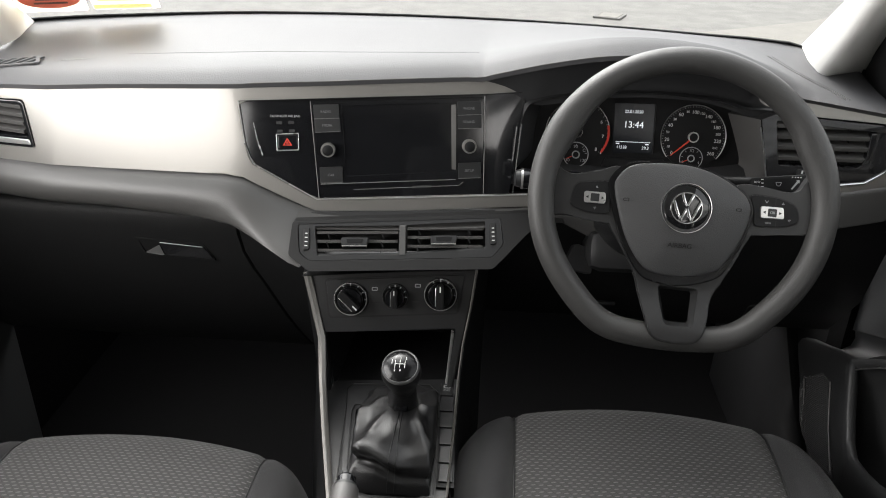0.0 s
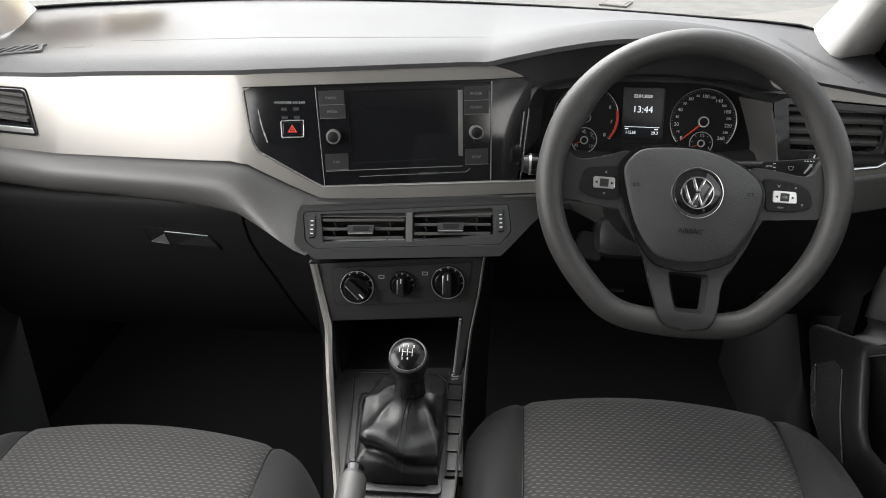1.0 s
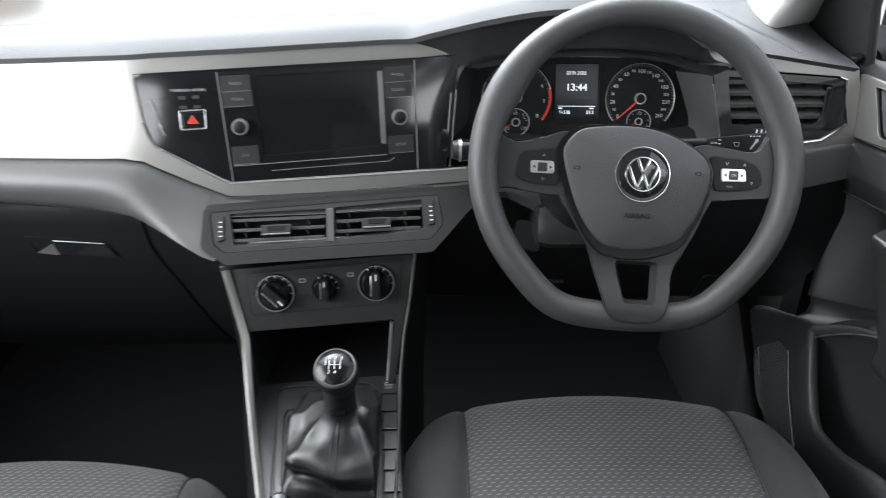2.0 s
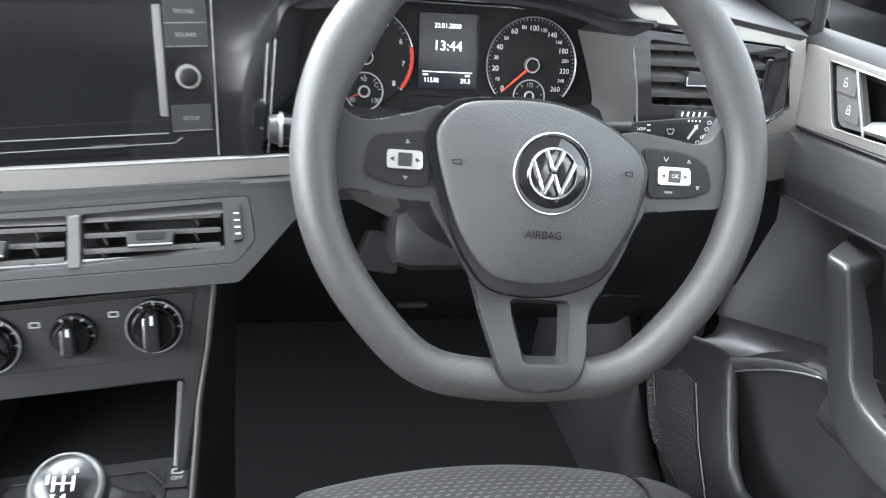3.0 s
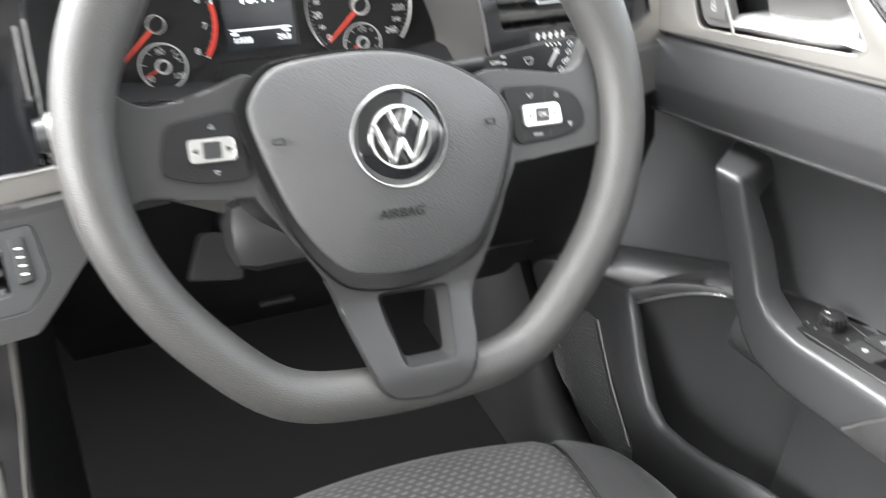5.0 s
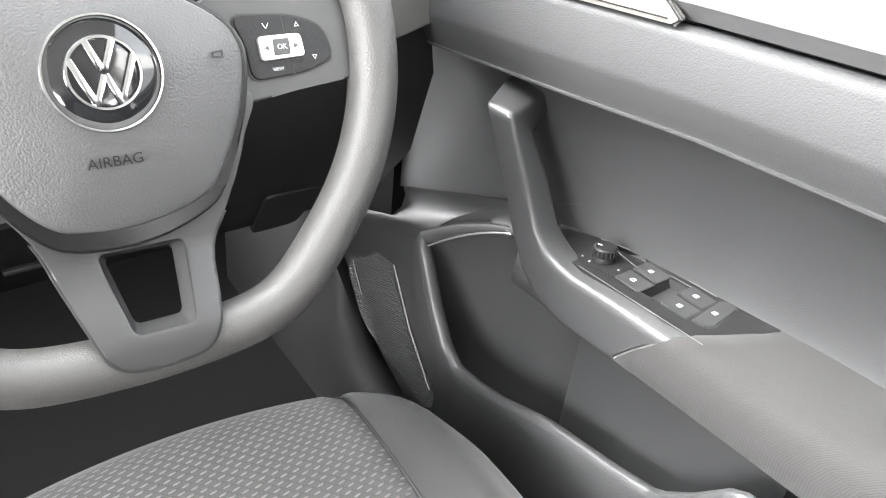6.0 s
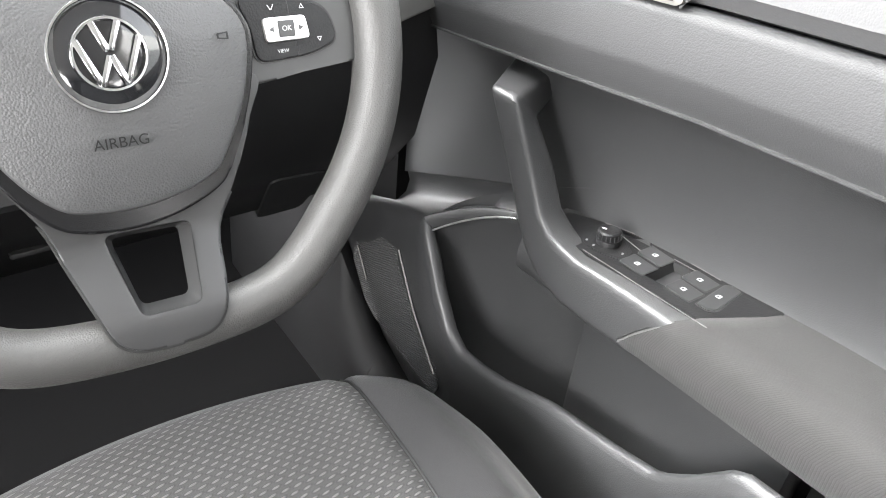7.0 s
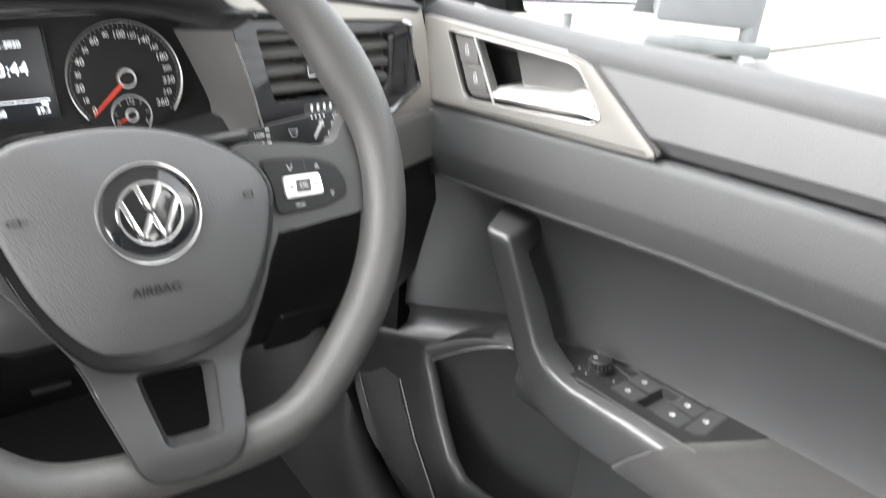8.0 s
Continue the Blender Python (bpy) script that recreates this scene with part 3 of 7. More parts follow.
def top_row(x):
    zt, yf = Z_TOP(x)[0], FACE(x, Z_TOP(x)[0])
    yw, zw = WSB(x)
    h, e = HOOD(x)[0], LIP(x)[0]
    k = ease((x - 0.04) / 0.10) * (1 - ease((x - 0.44) / 0.10))
    zt += (1.026 - 0.030 * min(0.4, max(0, x - 0.1)) - zt) * k
    yf += (1.033 - 0.55 * e - yf) * k
    lip = 0.015 - 0.011 * ease((x - 0.44) / 0.12)
    pts = [(yf + 0.05, zt + e - 0.004), (yf + 0.006, zt + e - 0.001), (yf, zt + e), (yf - 0.0005, zt + 0.10 * lip + e), (yf + 0.012, zt + 0.62 * lip + 0.5 * (e + h)), (yf + 0.03, zt + lip + 0.2 * e + 0.8 * h)]
    for u in (0.2, 0.4, 0.6, 0.8):
        y = yf + 0.03 + (yw - yf - 0.03) * u
        pts.append((y, zt + lip + (zw - zt - lip) * u - 0.004 * math.sin(math.pi * u) + (h + (0.2 * e - 0.2 * h) * (1 - u) ** 4) * (1 - u) ** 1.3))
    pts += [(yw, zw - 0.003), (yw + 0.03, zw - 0.02)]
    return [(x, y, z) for y, z in pts]


XT = sorted(steps(-0.735, 0.676, 60) + steps(0.105, 0.60, 60))
part("top_pad", thicken(loft([top_row(x) for x in XT]), -0.004), M_TOP, dash, "dark grey soft dash top", 50)

part("top_pad_end", loft([[Vector(p) + Vector(d) for p in top_row(0.676)[4:]] for d in ((-0.001, 0, 0.0035), (0.003, 0.002, 0.001), (0.008, 0.006, -0.010), (0.012, 0.008, -0.03))]), M_TOP, dash, "", 60)

# champagne band, passenger side and centre
pts = [(x, Z_TOP(x)[0] - 0.002) for x in steps(-0.735, 0.10, 30)] + [(0.135, 1.021), (0.165, 1.0105)]
low = [(x, Z_BOT(x)[0]) for x in (0.20, 0.1, 0.0, -0.10, -0.115, -0.13, -0.159, -0.185, -0.205, -0.212, -0.222, -0.236, -0.26, -0.33, -0.40, -0.5, -0.59, -0.735)]
notch = [(0.160, 1.0080), (0.114, 1.005), (-0.083, 1.000), (-0.205, 0.9962), (-0.2165, 0.990), (-0.209, 0.940), (-0.204, 0.922), (-0.197, 0.912), (-0.122, 0.870), (-0.108, 0.866), (0.20, 0.8705)]
vent_hole = rpoly([(-0.70, 0.965), (-0.542, 0.9735), (-0.526, 0.910), (-0.70, 0.902)], 0.006)
part("trim_band", bend(slab(pts + notch + low, 0.006, 0.0012, [vent_hole]), lambda x, z: FACE(x, z)), M_SILVER, dash, "champagne silver painted trim band")

# driver's end of the band
r_out = [(0.462, 1.0225), (0.482, 1.0205), (0.50, 1.0165), (0.515, 1.0138), (0.60, 1.001), (0.682, 0.988), (0.700, 0.899), (0.66, 0.895), (0.60, 0.885), (0.52, 0.876), (0.50, 0.880), (0.503, 0.896), (0.55, 0.898), (0.632, 0.8988), (0.644, 0.901), (0.668, 0.916), (0.671, 0.924), (0.6655, 0.973), (0.660, 0.9795), (0.57, 0.986), (0.488, 0.9925)]
part("trim_band", bend(slab(r_out, 0.006, 0.0012), lambda x, z: FACE(x, z)), M_SILVER, dash, "champagne silver painted trim band")
r_low = [(0.46, 0.868), (0.50, 0.868), (0.60, 0.881), (0.66, 0.891), (0.700, 0.8955), (0.704, 0.855), (0.60, 0.835), (0.46, 0.830)]
part("lower_band", bend(slab(r_low, 0.02, 0.004), lambda x, z: FACE(x, z) - 0.002), M_BAND, dash, "mid grey plastic band")


def VENT(x, z):
    return 0.925 + 0.12 * x + 1.0 * (z - 0.84)


# grey band under the silver
def grey_row(x):
    zb, zg = Z_BOT(x)[0], Z_GREY(x)[0]
    y = FACE(x, zb)
    rows = [(y + 0.02, zb - 0.001), (y + 0.004, zb - 0.002), (y - 0.006, zb - 0.004), (y - 0.011, zb - 0.007)]
    yg = FACE(x, zg) - 0.004
    k = max(0, min(1, (x + 0.30) / 0.165))
    k = k * k * (3 - 2 * k)
    zv = 0.850 - 0.045 * max(0, min(1, (x + 0.225) / 0.10))
    yg, zg = yg + (VENT(x, zv) - yg) * k, zg + (zv - zg) * k
    for u in (0.15, 0.3, 0.45, 0.6, 0.75, 0.9):
        rows.append((y - 0.011 + (yg - y + 0.011) * u - 0.012 * (1 - k) * math.sin(math.pi * u ** 0.8), zb - 0.007 + (zg - zb + 0.007) * u))
    rows += [(yg + 0.003, zg), (yg + 0.010, zg - 0.003), (yg + 0.06, zg - 0.004)]
    return [(x, y, z) for y, z in rows]


part("lower_band", loft([grey_row(x) for x in steps(-0.735, -0.12, 40)]), M_BAND, dash, "mid grey plastic band", 50)


# centre piece that carries the vents
def centre_row(x):
    zb = Z_BOT(x)[0]
    y = FACE(x, zb)
    zt = min(0.853 + 0.022 * (x + 0.13), zb - 0.004)
    rows = [(y + 0.02, zb - 0.001), (y + 0.004, zb - 0.002), (y - 0.007, zb - 0.003), (y - 0.012, zb - 0.006), (VENT(x, zt) - 0.001, zt - 0.004)]
    return [(x, a, b) for a, b in rows]


part("centre_band", loft([centre_row(x) for x in steps(-0.135, 0.20, 20)]), M_BAND, dash, "mid grey plastic band", 50)
c_out = rpoly([(-0.136, 0.852), (0.20, 0.861), (0.20, 0.852), (0.178, 0.838), (0.150, 0.815), (0.136, 0.804), (-0.106, 0.802), (-0.136, 0.818)], 0.004)
c_hole = rpoly([(-0.129, 0.849), (0.143, 0.856), (0.149, 0.828), (0.134, 0.815), (-0.108, 0.812), (-0.122, 0.820)], 0.005)
part("vent_surround", bend(slab(c_out, 0.012, 0.002, [c_hole]), VENT), M_BAND_SHADED, dash, "mid grey plastic vent surround, darkened for its shade")
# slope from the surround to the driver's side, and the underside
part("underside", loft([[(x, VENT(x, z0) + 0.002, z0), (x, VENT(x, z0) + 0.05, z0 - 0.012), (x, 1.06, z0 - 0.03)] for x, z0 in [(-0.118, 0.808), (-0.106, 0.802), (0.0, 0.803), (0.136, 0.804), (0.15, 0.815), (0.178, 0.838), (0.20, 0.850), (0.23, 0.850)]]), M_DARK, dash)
part("side_band", bend(slab([(0.17, 0.852), (0.47, 0.868), (0.47, 0.80), (0.30, 0.80), (0.21, 0.842)], 0.01, 0.003), lambda x, z: FACE(x, z) - 0.004), M_BAND, dash)

# knee panel on the driver's side
part("knee_panel", loft([[(x, 1.045, 0.86), (x, 1.03, 0.80), (x, 1.06, 0.70), (x, 1.14, 0.60), (x, 1.30, 0.56)] for x in steps(0.12, 0.695, 12)]), M_KICK, dash, "dark plastic knee panel")
part("knee_flap", moved(slab(rpoly([(-0.03, -0.06), (0.025, -0.06), (0.03, 0.05), (-0.04, 0.06)], 0.012), 0.01, 0.002), face_frame((0.580, 1.116, 0.625), (1, 0, 0), (0, -0.62, 0.78))), M_DARK, dash)
part("knee_lip", box(0.035, 0.010, 0.006, 0.002, Matrix.Translation((0.317, 1.093, 0.655))), M_CONSOLE, dash)

# glovebox
GLOVE_EDGE = smooth_line([(0.50, -0.160), (0.54, -0.170), (0.62, -0.190), (0.6865, -0.2134), (0.727, -0.2319), (0.7586, -0.2433), (0.79, -0.2475), (0.83, -0.249)])


GLOVE_Y = smooth_line([(0.52, 1.12), (0.54, 1.10), (0.62, 1.050), (0.72, 1.022), (0.78, 1.018), (0.815, 1.026), (0.828, 1.048)])


def glove_y(z):
    return GLOVE_Y(z)[0]


GZ = [0.828, 0.822, 0.815, 0.80, 0.78, 0.75, 0.72, 0.69, 0.66, 0.62, 0.58, 0.54, 0.52]
glove = part("glovebox", loft([[(-0.735 + (GLOVE_EDGE(z)[0] - 0.0012 + 0.735) * u, glove_y(z) + (0.004 if u == 1 else 0.0), z) for z in GZ] for u in steps(0, 0.98, 12) + [0.994, 1.0]]), M_DARK, dash, "black glovebox lid")
part("side_cover", loft([[(GLOVE_EDGE(z)[0] + 0.0012 + (-0.10 - GLOVE_EDGE(z)[0]) * u, glove_y(z) - 0.002 - 0.03 * u + (0.006 if u == 0 else 0.0), z) for z in GZ] for u in [0, 0.012, 0.04] + steps(0.1, 1.0, 8)]), M_DARK, dash)
part("glovebox_gap", loft([[(GLOVE_EDGE(z)[0] + q, glove_y(z) + 0.0045, z) for z in GZ] for q in (-0.006, 0.006)]), M_RUBBER, dash)
bm = slab(rpoly([(-0.412, 0.766), (-0.304, 0.760), (-0.287, 0.732), (-0.400, 0.737)], 0.004), 0.004, 0.001, [rpoly([(-0.406, 0.762), (-0.306, 0.757), (-0.293, 0.7355), (-0.397, 0.7405)], 0.003)])
part("handle_frame", bend(bm, lambda x, z: 1.0165), M_DARK, glove)
part("handle", bend(slab(rpoly([(-0.372, 0.760), (-0.304, 0.756), (-0.291, 0.737), (-0.366, 0.739)], 0.003), 0.006, 0.0012), lambda x, z: 1.0145), M_GLOSS, glove, "dark glovebox handle")
part("handle_tab", loft([[(-0.398, 1.017, 0.7405), (-0.372, 1.013, 0.757)], [(-0.372, 1.013, 0.7395), (-0.366, 1.013, 0.7395)]]), M_SATIN, glove, "bright handle tab")
part("handle_edge", tube([(-0.371, 1.0135, 0.7605), (-0.305, 1.0135, 0.7565)], 0.0008, 6), M_SATIN, glove)

# slots of the top: demister vent, seam lines and an airbag mark
def top_z(x, y):
    pts = [(b, c) for _, b, c in top_row(x)[4:]]
    for (y0, z0), (y1, z1) in zip(pts, pts[1:]):
        if y0 <= y <= y1:
            return z0 + (z1 - z0) * (y - y0) / (y1 - y0)
    return pts[-1][1]


def top_frame(x, y):
    e = 0.01
    return face_frame((x, y, top_z(x, y)), (2 * e, 0, top_z(x + e, y) - top_z(x - e, y)), (0, 2 * e, top_z(x, y + e) - top_z(x, y - e)))


DM = top_frame(-0.600, 1.080) @ pose(0, 0, 0.0042)
slot = part("demister_slot", moved(slab(rpoly([(-0.08, -0.012), (0.060, -0.012), (0.048, 0.014), (-0.08, 0.014)], 0.004), 0.002, 0.0), at2(DM, 0, 0, 0.001)), M_RUBBER, dash)
for i in range(8):
    part("slat", box(0.005, 0.030, 0.003, 0.0006, at2(DM, -0.072 + 0.0175 * i, 0.001, 0.0018, -38)), M_TOP, slot)
part("demister_rim", moved(slab(rpoly([(-0.084, -0.016), (0.068, -0.016), (0.053, 0.018), (-0.084, 0.018)], 0.004), 0.002, 0.0006, [rpoly([(-0.080, -0.012), (0.060, -0.012), (0.048, 0.014), (-0.080, 0.014)], 0.004)]), at2(DM, 0, 0, 0.003)), M_TOP, dash)
writing("AIRBAG", 0.012, at2(top_frame(-0.487, 1.083), 0, 0, 0.0048), M_BAND, dash)
for off, r in ((0.0, 0.0011), (0.008, 0.0007)):
    part("seam_line", tube([(x + off, y + off * 0.4, top_z(x + off, y + off * 0.4) + 0.0042) for x, y in ((0.532, 1.208), (0.551, 1.158), (0.572, 1.124), (0.589, 1.103), (0.604, 1.072))], r, 6), M_RUBBER, dash)
part("seam_line", tube([(x, 1.115 + 0.02 * x, top_z(x, 1.115 + 0.02 * x) + 0.0034) for x in steps(-0.42, 0.10, 12)], 0.0011, 8), M_TOP, dash)
# ---- air vents ----
def louvre(m, w, d=0.02, tilt=20.0, h=0.0026):
    """A thin tapered slat, w wide and 2h high, in the frame m."""
    return moved(slab(rpoly([(-w / 2, -h), (w / 2, -h), (w / 2, h), (-w / 2, h)], 0.0012, 2), d, 0.0008), m @ pose(0, 0, 0, tilt, 0, 0))


vent = thing("centre_air_vents", (0.01, 0.93, 0.83), "black twin centre air vents with silver slider tabs", "air vent")
part("frame", bend(slab(rpoly([(-0.128, 0.8485), (0.142, 0.8555), (0.148, 0.8285), (0.1335, 0.8155), (-0.1075, 0.8125), (-0.121, 0.8205)], 0.004), 0.005, 0.0012,
     [rpoly([(-0.106, 0.8465), (0.0065, 0.8475), (0.0095, 0.8185), (-0.098, 0.8175)], 0.002), rpoly([(0.0165, 0.848), (0.122, 0.852), (0.1245, 0.824), (0.019, 0.819)], 0.002)]), lambda x, z: VENT(x, z) + 0.001), M_KEY, vent)
part("back", bend(slab([(-0.12, 0.85), (0.135, 0.853), (0.135, 0.81), (-0.11, 0.81)], 0.002, 0), lambda x, z: VENT(x, z) + 0.035), M_RUBBER, vent)
part("divider", bend(slab(rpoly([(0.0075, 0.8475), (0.0155, 0.848), (0.0185, 0.8185), (0.0105, 0.8185)], 0.001), 0.02, 0.001), lambda x, z: VENT(x, z) - 0.001), M_BAND, vent)
for x0, x1, tab in ((-0.104, 0.008, -0.050), (0.018, 0.1225, 0.068)):
    for k, u in enumerate((0.18, 0.5, 0.82)):
        zc = 0.8465 - 0.028 * u + 0.004 * (x0 > 0)
        xc = (x0 + x1) / 2
        part("louvre", louvre(on(VENT, xc, zc, -0.004), x1 - x0 - 0.002, h=0.0020), M_BAND, vent)
        for s in (-0.4, 0.36):
            part("vane", box(0.0012, 0.008, 0.02, 0.0003, on(VENT, xc + s * (x1 - x0) * 0.85, zc - 0.003, -0.014) @ pose(0, 0, 0, 0, 0, 25)), M_DARK, vent)
    m = on(VENT, tab, 0.8305 + 0.002 * (x0 > 0), 0.004)
    t = part("slider", moved(slab(rpoly([(-0.017, -0.0055), (0.016, -0.0055), (0.0185, 0.006), (-0.018, 0.006)], 0.002), 0.014, 0.0016), m), M_KEY, vent, "grey slider tab")
    part("slider_inset", moved(slab(rpoly([(-0.010, -0.002), (0.010, -0.002), (0.0115, 0.004), (-0.011, 0.004)], 0.001), 0.001, 0.0004), at2(m, 0, 0, 0.0006)), M_DARK, t)
    part("slider_edge", tube([m @ Vector(p) for p in ((-0.017, -0.0055, -0.001), (0.016, -0.0055, -0.001))], 0.0011, 6), M_SATIN, t)
for x, z in ((-0.1145, 0.834), (0.1335, 0.8395)):
    m = on(VENT, x, z, 0.0)
    w = part("thumb_wheel", moved(slab(rpoly([(-0.004, -0.016), (0.004, -0.015), (0.004, 0.016), (-0.004, 0.015)], 0.002), 0.006, 0.002), at2(m, 0, 0, 0.002)), M_RUBBER, vent, "ribbed thumb wheel")
    for k in range(4):
        part("mark", box(0.0036, 0.0012, 0.0006, 0, at2(m, 0, -0.010 + 0.0058 * k, 0.0023)), M_WHITE, w)


def side_vent(name, outline, hole, x0, x1, z0, z1, mirror=1):
    v = thing(name, ((x0 + x1) / 2, FACE((x0 + x1) / 2, 0.94), 0.94), "piano black outer air vent with dark louvres", "air vent", "outer air vents")
    part("frame", bend(slab(rpoly(outline, 0.006), 0.012, 0.003, [rpoly(hole, 0.004)]), lambda x, z: FACE(x, z) - 0.003), M_GLOSS, v, "glossy black frame")
    part("back", bend(slab([(x0 - 0.01, z0 - 0.01), (x1 + 0.01, z0 - 0.01), (x1 + 0.01, z1 + 0.01), (x0 - 0.01, z1 + 0.01)], 0.002, 0), lambda x, z: FACE(x, z) + 0.04), M_RUBBER, v)
    n = 4
    for k in range(n):
        zc = z0 + (z1 - z0) * (k + 0.6) / n
        part("louvre", louvre(on(FACE, (x0 + x1) / 2, zc, 0.0), x1 - x0 - 0.004, 0.026, 22, 0.0028), M_BAND, v)
    for k in range(3):
        part("vane", box(0.0012, z1 - z0, 0.02, 0.0003, on(FACE, x0 + (x1 - x0) * (0.3 + 0.25 * k), (z0 + z1) / 2, -0.022)), M_DARK, v)
    return v


vr = side_vent("side_air_vent", [(0.489, 0.990), (0.663, 0.978), (0.671, 0.919), (0.639, 0.900), (0.506, 0.899)], [(0.510, 0.981), (0.648, 0.970), (0.640, 0.930), (0.627, 0.922), (0.520, 0.922)], 0.507, 0.645, 0.922, 0.979)
m = on(FACE, 0.571, 0.946, 0.006)
part("slider", moved(slab(rpoly([(-0.018, -0.006), (0.016, -0.006), (0.018, 0.006), (-0.018, 0.008)], 0.002), 0.014, 0.0015), m), M_KEY, vr)
part("slider_edge", tube([m @ Vector(p) for p in ((-0.018, 0.002, -0.001), (-0.018, -0.006, -0.001), (0.016, -0.006, -0.001))], 0.0009, 6), M_SATIN, vr)
part("chrome_edge", tube([on(FACE, x, z, 0.004).translation for x, z in ((0.655, 0.979), (0.6635, 0.976), (0.6700, 0.921), (0.6385, 0.9015), (0.60, 0.897))], 0.0021, 8), M_CHROME, vr, "chrome edge")
part("fin", bend(slab(rpoly([(0.640, 0.968), (0.648, 0.968), (0.652, 0.935), (0.636, 0.915), (0.628, 0.915), (0.638, 0.936)], 0.003), 0.01, 0.003), lambda x, z: FACE(x, z) - 0.002), M_GLOSS, vr)
tw = part("thumb_wheel", bend(slab(rpoly([(0.546, 0.9175), (0.584, 0.919), (0.584, 0.910), (0.546, 0.9085)], 0.002), 0.004, 0.001), lambda x, z: FACE(x, z) - 0.004), M_RUBBER, vr)
for k in range(5):
    part("mark", box(0.0018, 0.0046, 0.001, 0, on(FACE, 0.553 + 0.0062 * k, 0.9135, 0.0045) @ pose(0, 0, 0, 0, 0, -12)), M_WHITE, tw)
vl = side_vent("side_air_vent", [(-0.70, 0.964), (-0.5425, 0.9725), (-0.5265, 0.9105), (-0.70, 0.903)], [(-0.69, 0.960), (-0.547, 0.968), (-0.535, 0.924), (-0.69, 0.918)], -0.69, -0.540, 0.922, 0.967)
part("silver_lip", bend(slab(rpoly([(-0.69, 0.915), (-0.534, 0.921), (-0.531, 0.914), (-0.69, 0.907)], 0.002), 0.004, 0.001), lambda x, z: FACE(x, z) - 0.0045), M_SATIN, vl, "silver lower lip")

# ---- glossy centre panel, radio, hazard switch ----
panel = thing("dashboard_fascia", (0, 1.0, 0.93), "piano black centre fascia panel", "fascia panel")
part("plate", bend(slab(rpoly([(-0.216, 0.9955), (-0.208, 0.940), (-0.198, 0.9145), (-0.1115, 0.867), (0.1530, 0.871), (0.1600, 0.930), (0.1690, 1.0068), (0.160, 1.0066), (0.114, 1.0045), (-0.083, 0.9995)], 0.005), 0.006, 0.001), lambda x, z: FACE(x, z) + 0.002), M_GLOSS, panel)
rim = [(-0.2165, 0.9958), (-0.2085, 0.940), (-0.1985, 0.9142), (-0.112, 0.8665), (0.0, 0.8675), (0.178, 0.8705)]
part("chrome_edge", tube([on(FACE, x, z, 0.0005).translation for x, z in rim], 0.0009, 6), M_SATIN, panel, "thin chrome edge")
part("chrome_edge", tube([on(FACE, x, z, 0.0005).translation for x, z in ((-0.2165, 0.9958), (-0.083, 1.0002), (0.114, 1.0052), (0.17, 1.0077))], 0.0006, 6), M_DARK, panel)
# Satin sliver laid on the panel as a reflected highlight.
part("highlight_blade", tube([on(FACE, x, z, 0.000).translation for x, z in ((-0.197, 0.968), (-0.192, 0.945), (-0.185, 0.925))], [0.0004, 0.0011, 0.0011], 6), M_SATIN, panel)
writing("PASSENGER AIR BAG", 0.0044, on(FACE, -0.155, 0.9765, -0.0012), M_GREYPRINT, panel)
for x, z in ((-0.163, 0.968), (-0.147, 0.9685), (-0.162, 0.957), (-0.146, 0.9575)):
    part("symbol", moved(slab(rpoly([(-0.004, -0.002), (0.004, -0.002), (0.004, 0.002), (-0.004, 0.002)], 0.001), 0.0002, 0), on(FACE, x, z, -0.001)), M_KEY, panel)

hz = thing("hazard_switch", (-0.152, 0.98, 0.942), "black hazard switch with a red triangle", "switch")
part("frame", bend(slab(rpoly([(-0.1675, 0.9535), (-0.1365, 0.9545), (-0.1365, 0.9315), (-0.1665, 0.9305)], 0.002), 0.003, 0.0006, [rpoly([(-0.1662, 0.9522), (-0.1378, 0.9532), (-0.1378, 0.9328), (-0.1652, 0.9318)], 0.002)]), lambda x, z: FACE(x, z) + 0.0), M_SATIN, hz, "chrome frame")
part("button", bend(slab(rpoly([(-0.165, 0.951), (-0.139, 0.952), (-0.139, 0.934), (-0.164, 0.933)], 0.002), 0.004, 0.001), lambda x, z: FACE(x, z) + 0.0003), M_GLOSS, hz)
part("triangle", moved(slab(rpoly([(-0.0066, -0.0045), (0.0066, -0.0045), (0, 0.0062)], 0.0008), 0.0004, 0, [rpoly([(-0.0038, -0.0029), (0.0038, -0.0029), (0, 0.0031)], 0.0003)]), on(FACE, -0.152, 0.9425, 0.0003)), M_RED, hz, "red warning triangle")
part("triangle", moved(slab([(-0.0022, -0.0018), (0.0022, -0.0018), (0, 0.0017)], 0.0004, 0), on(FACE, -0.152, 0.9425, 0.0003)), M_RED, hz)

radio = thing("infotainment_radio", (0.0, 1.0, 0.94), "black touchscreen car radio with two knobs, switched off", "car radio")
part("bezel", bend(slab(rpoly([(-0.1205, 0.9945), (0.111, 1.0010), (0.1155, 0.8775), (-0.108, 0.8725)], 0.003), 0.008, 0.0006, [rpoly([(-0.0795, 0.9895), (0.0740, 0.9935), (0.0780, 0.9030), (-0.0725, 0.8970)], 0.002)]), lambda x, z: FACE(x, z) + 0.0005), M_GLOSS, radio, "glossy black bezel")
part("display", bend(slab([(-0.078, 0.988), (0.073, 0.992), (0.077, 0.9045), (-0.071, 0.8985)], 0.004, 0), lambda x, z: FACE(x, z) + 0.005), M_SCREEN_HAZE, radio, "dark switched-off screen")
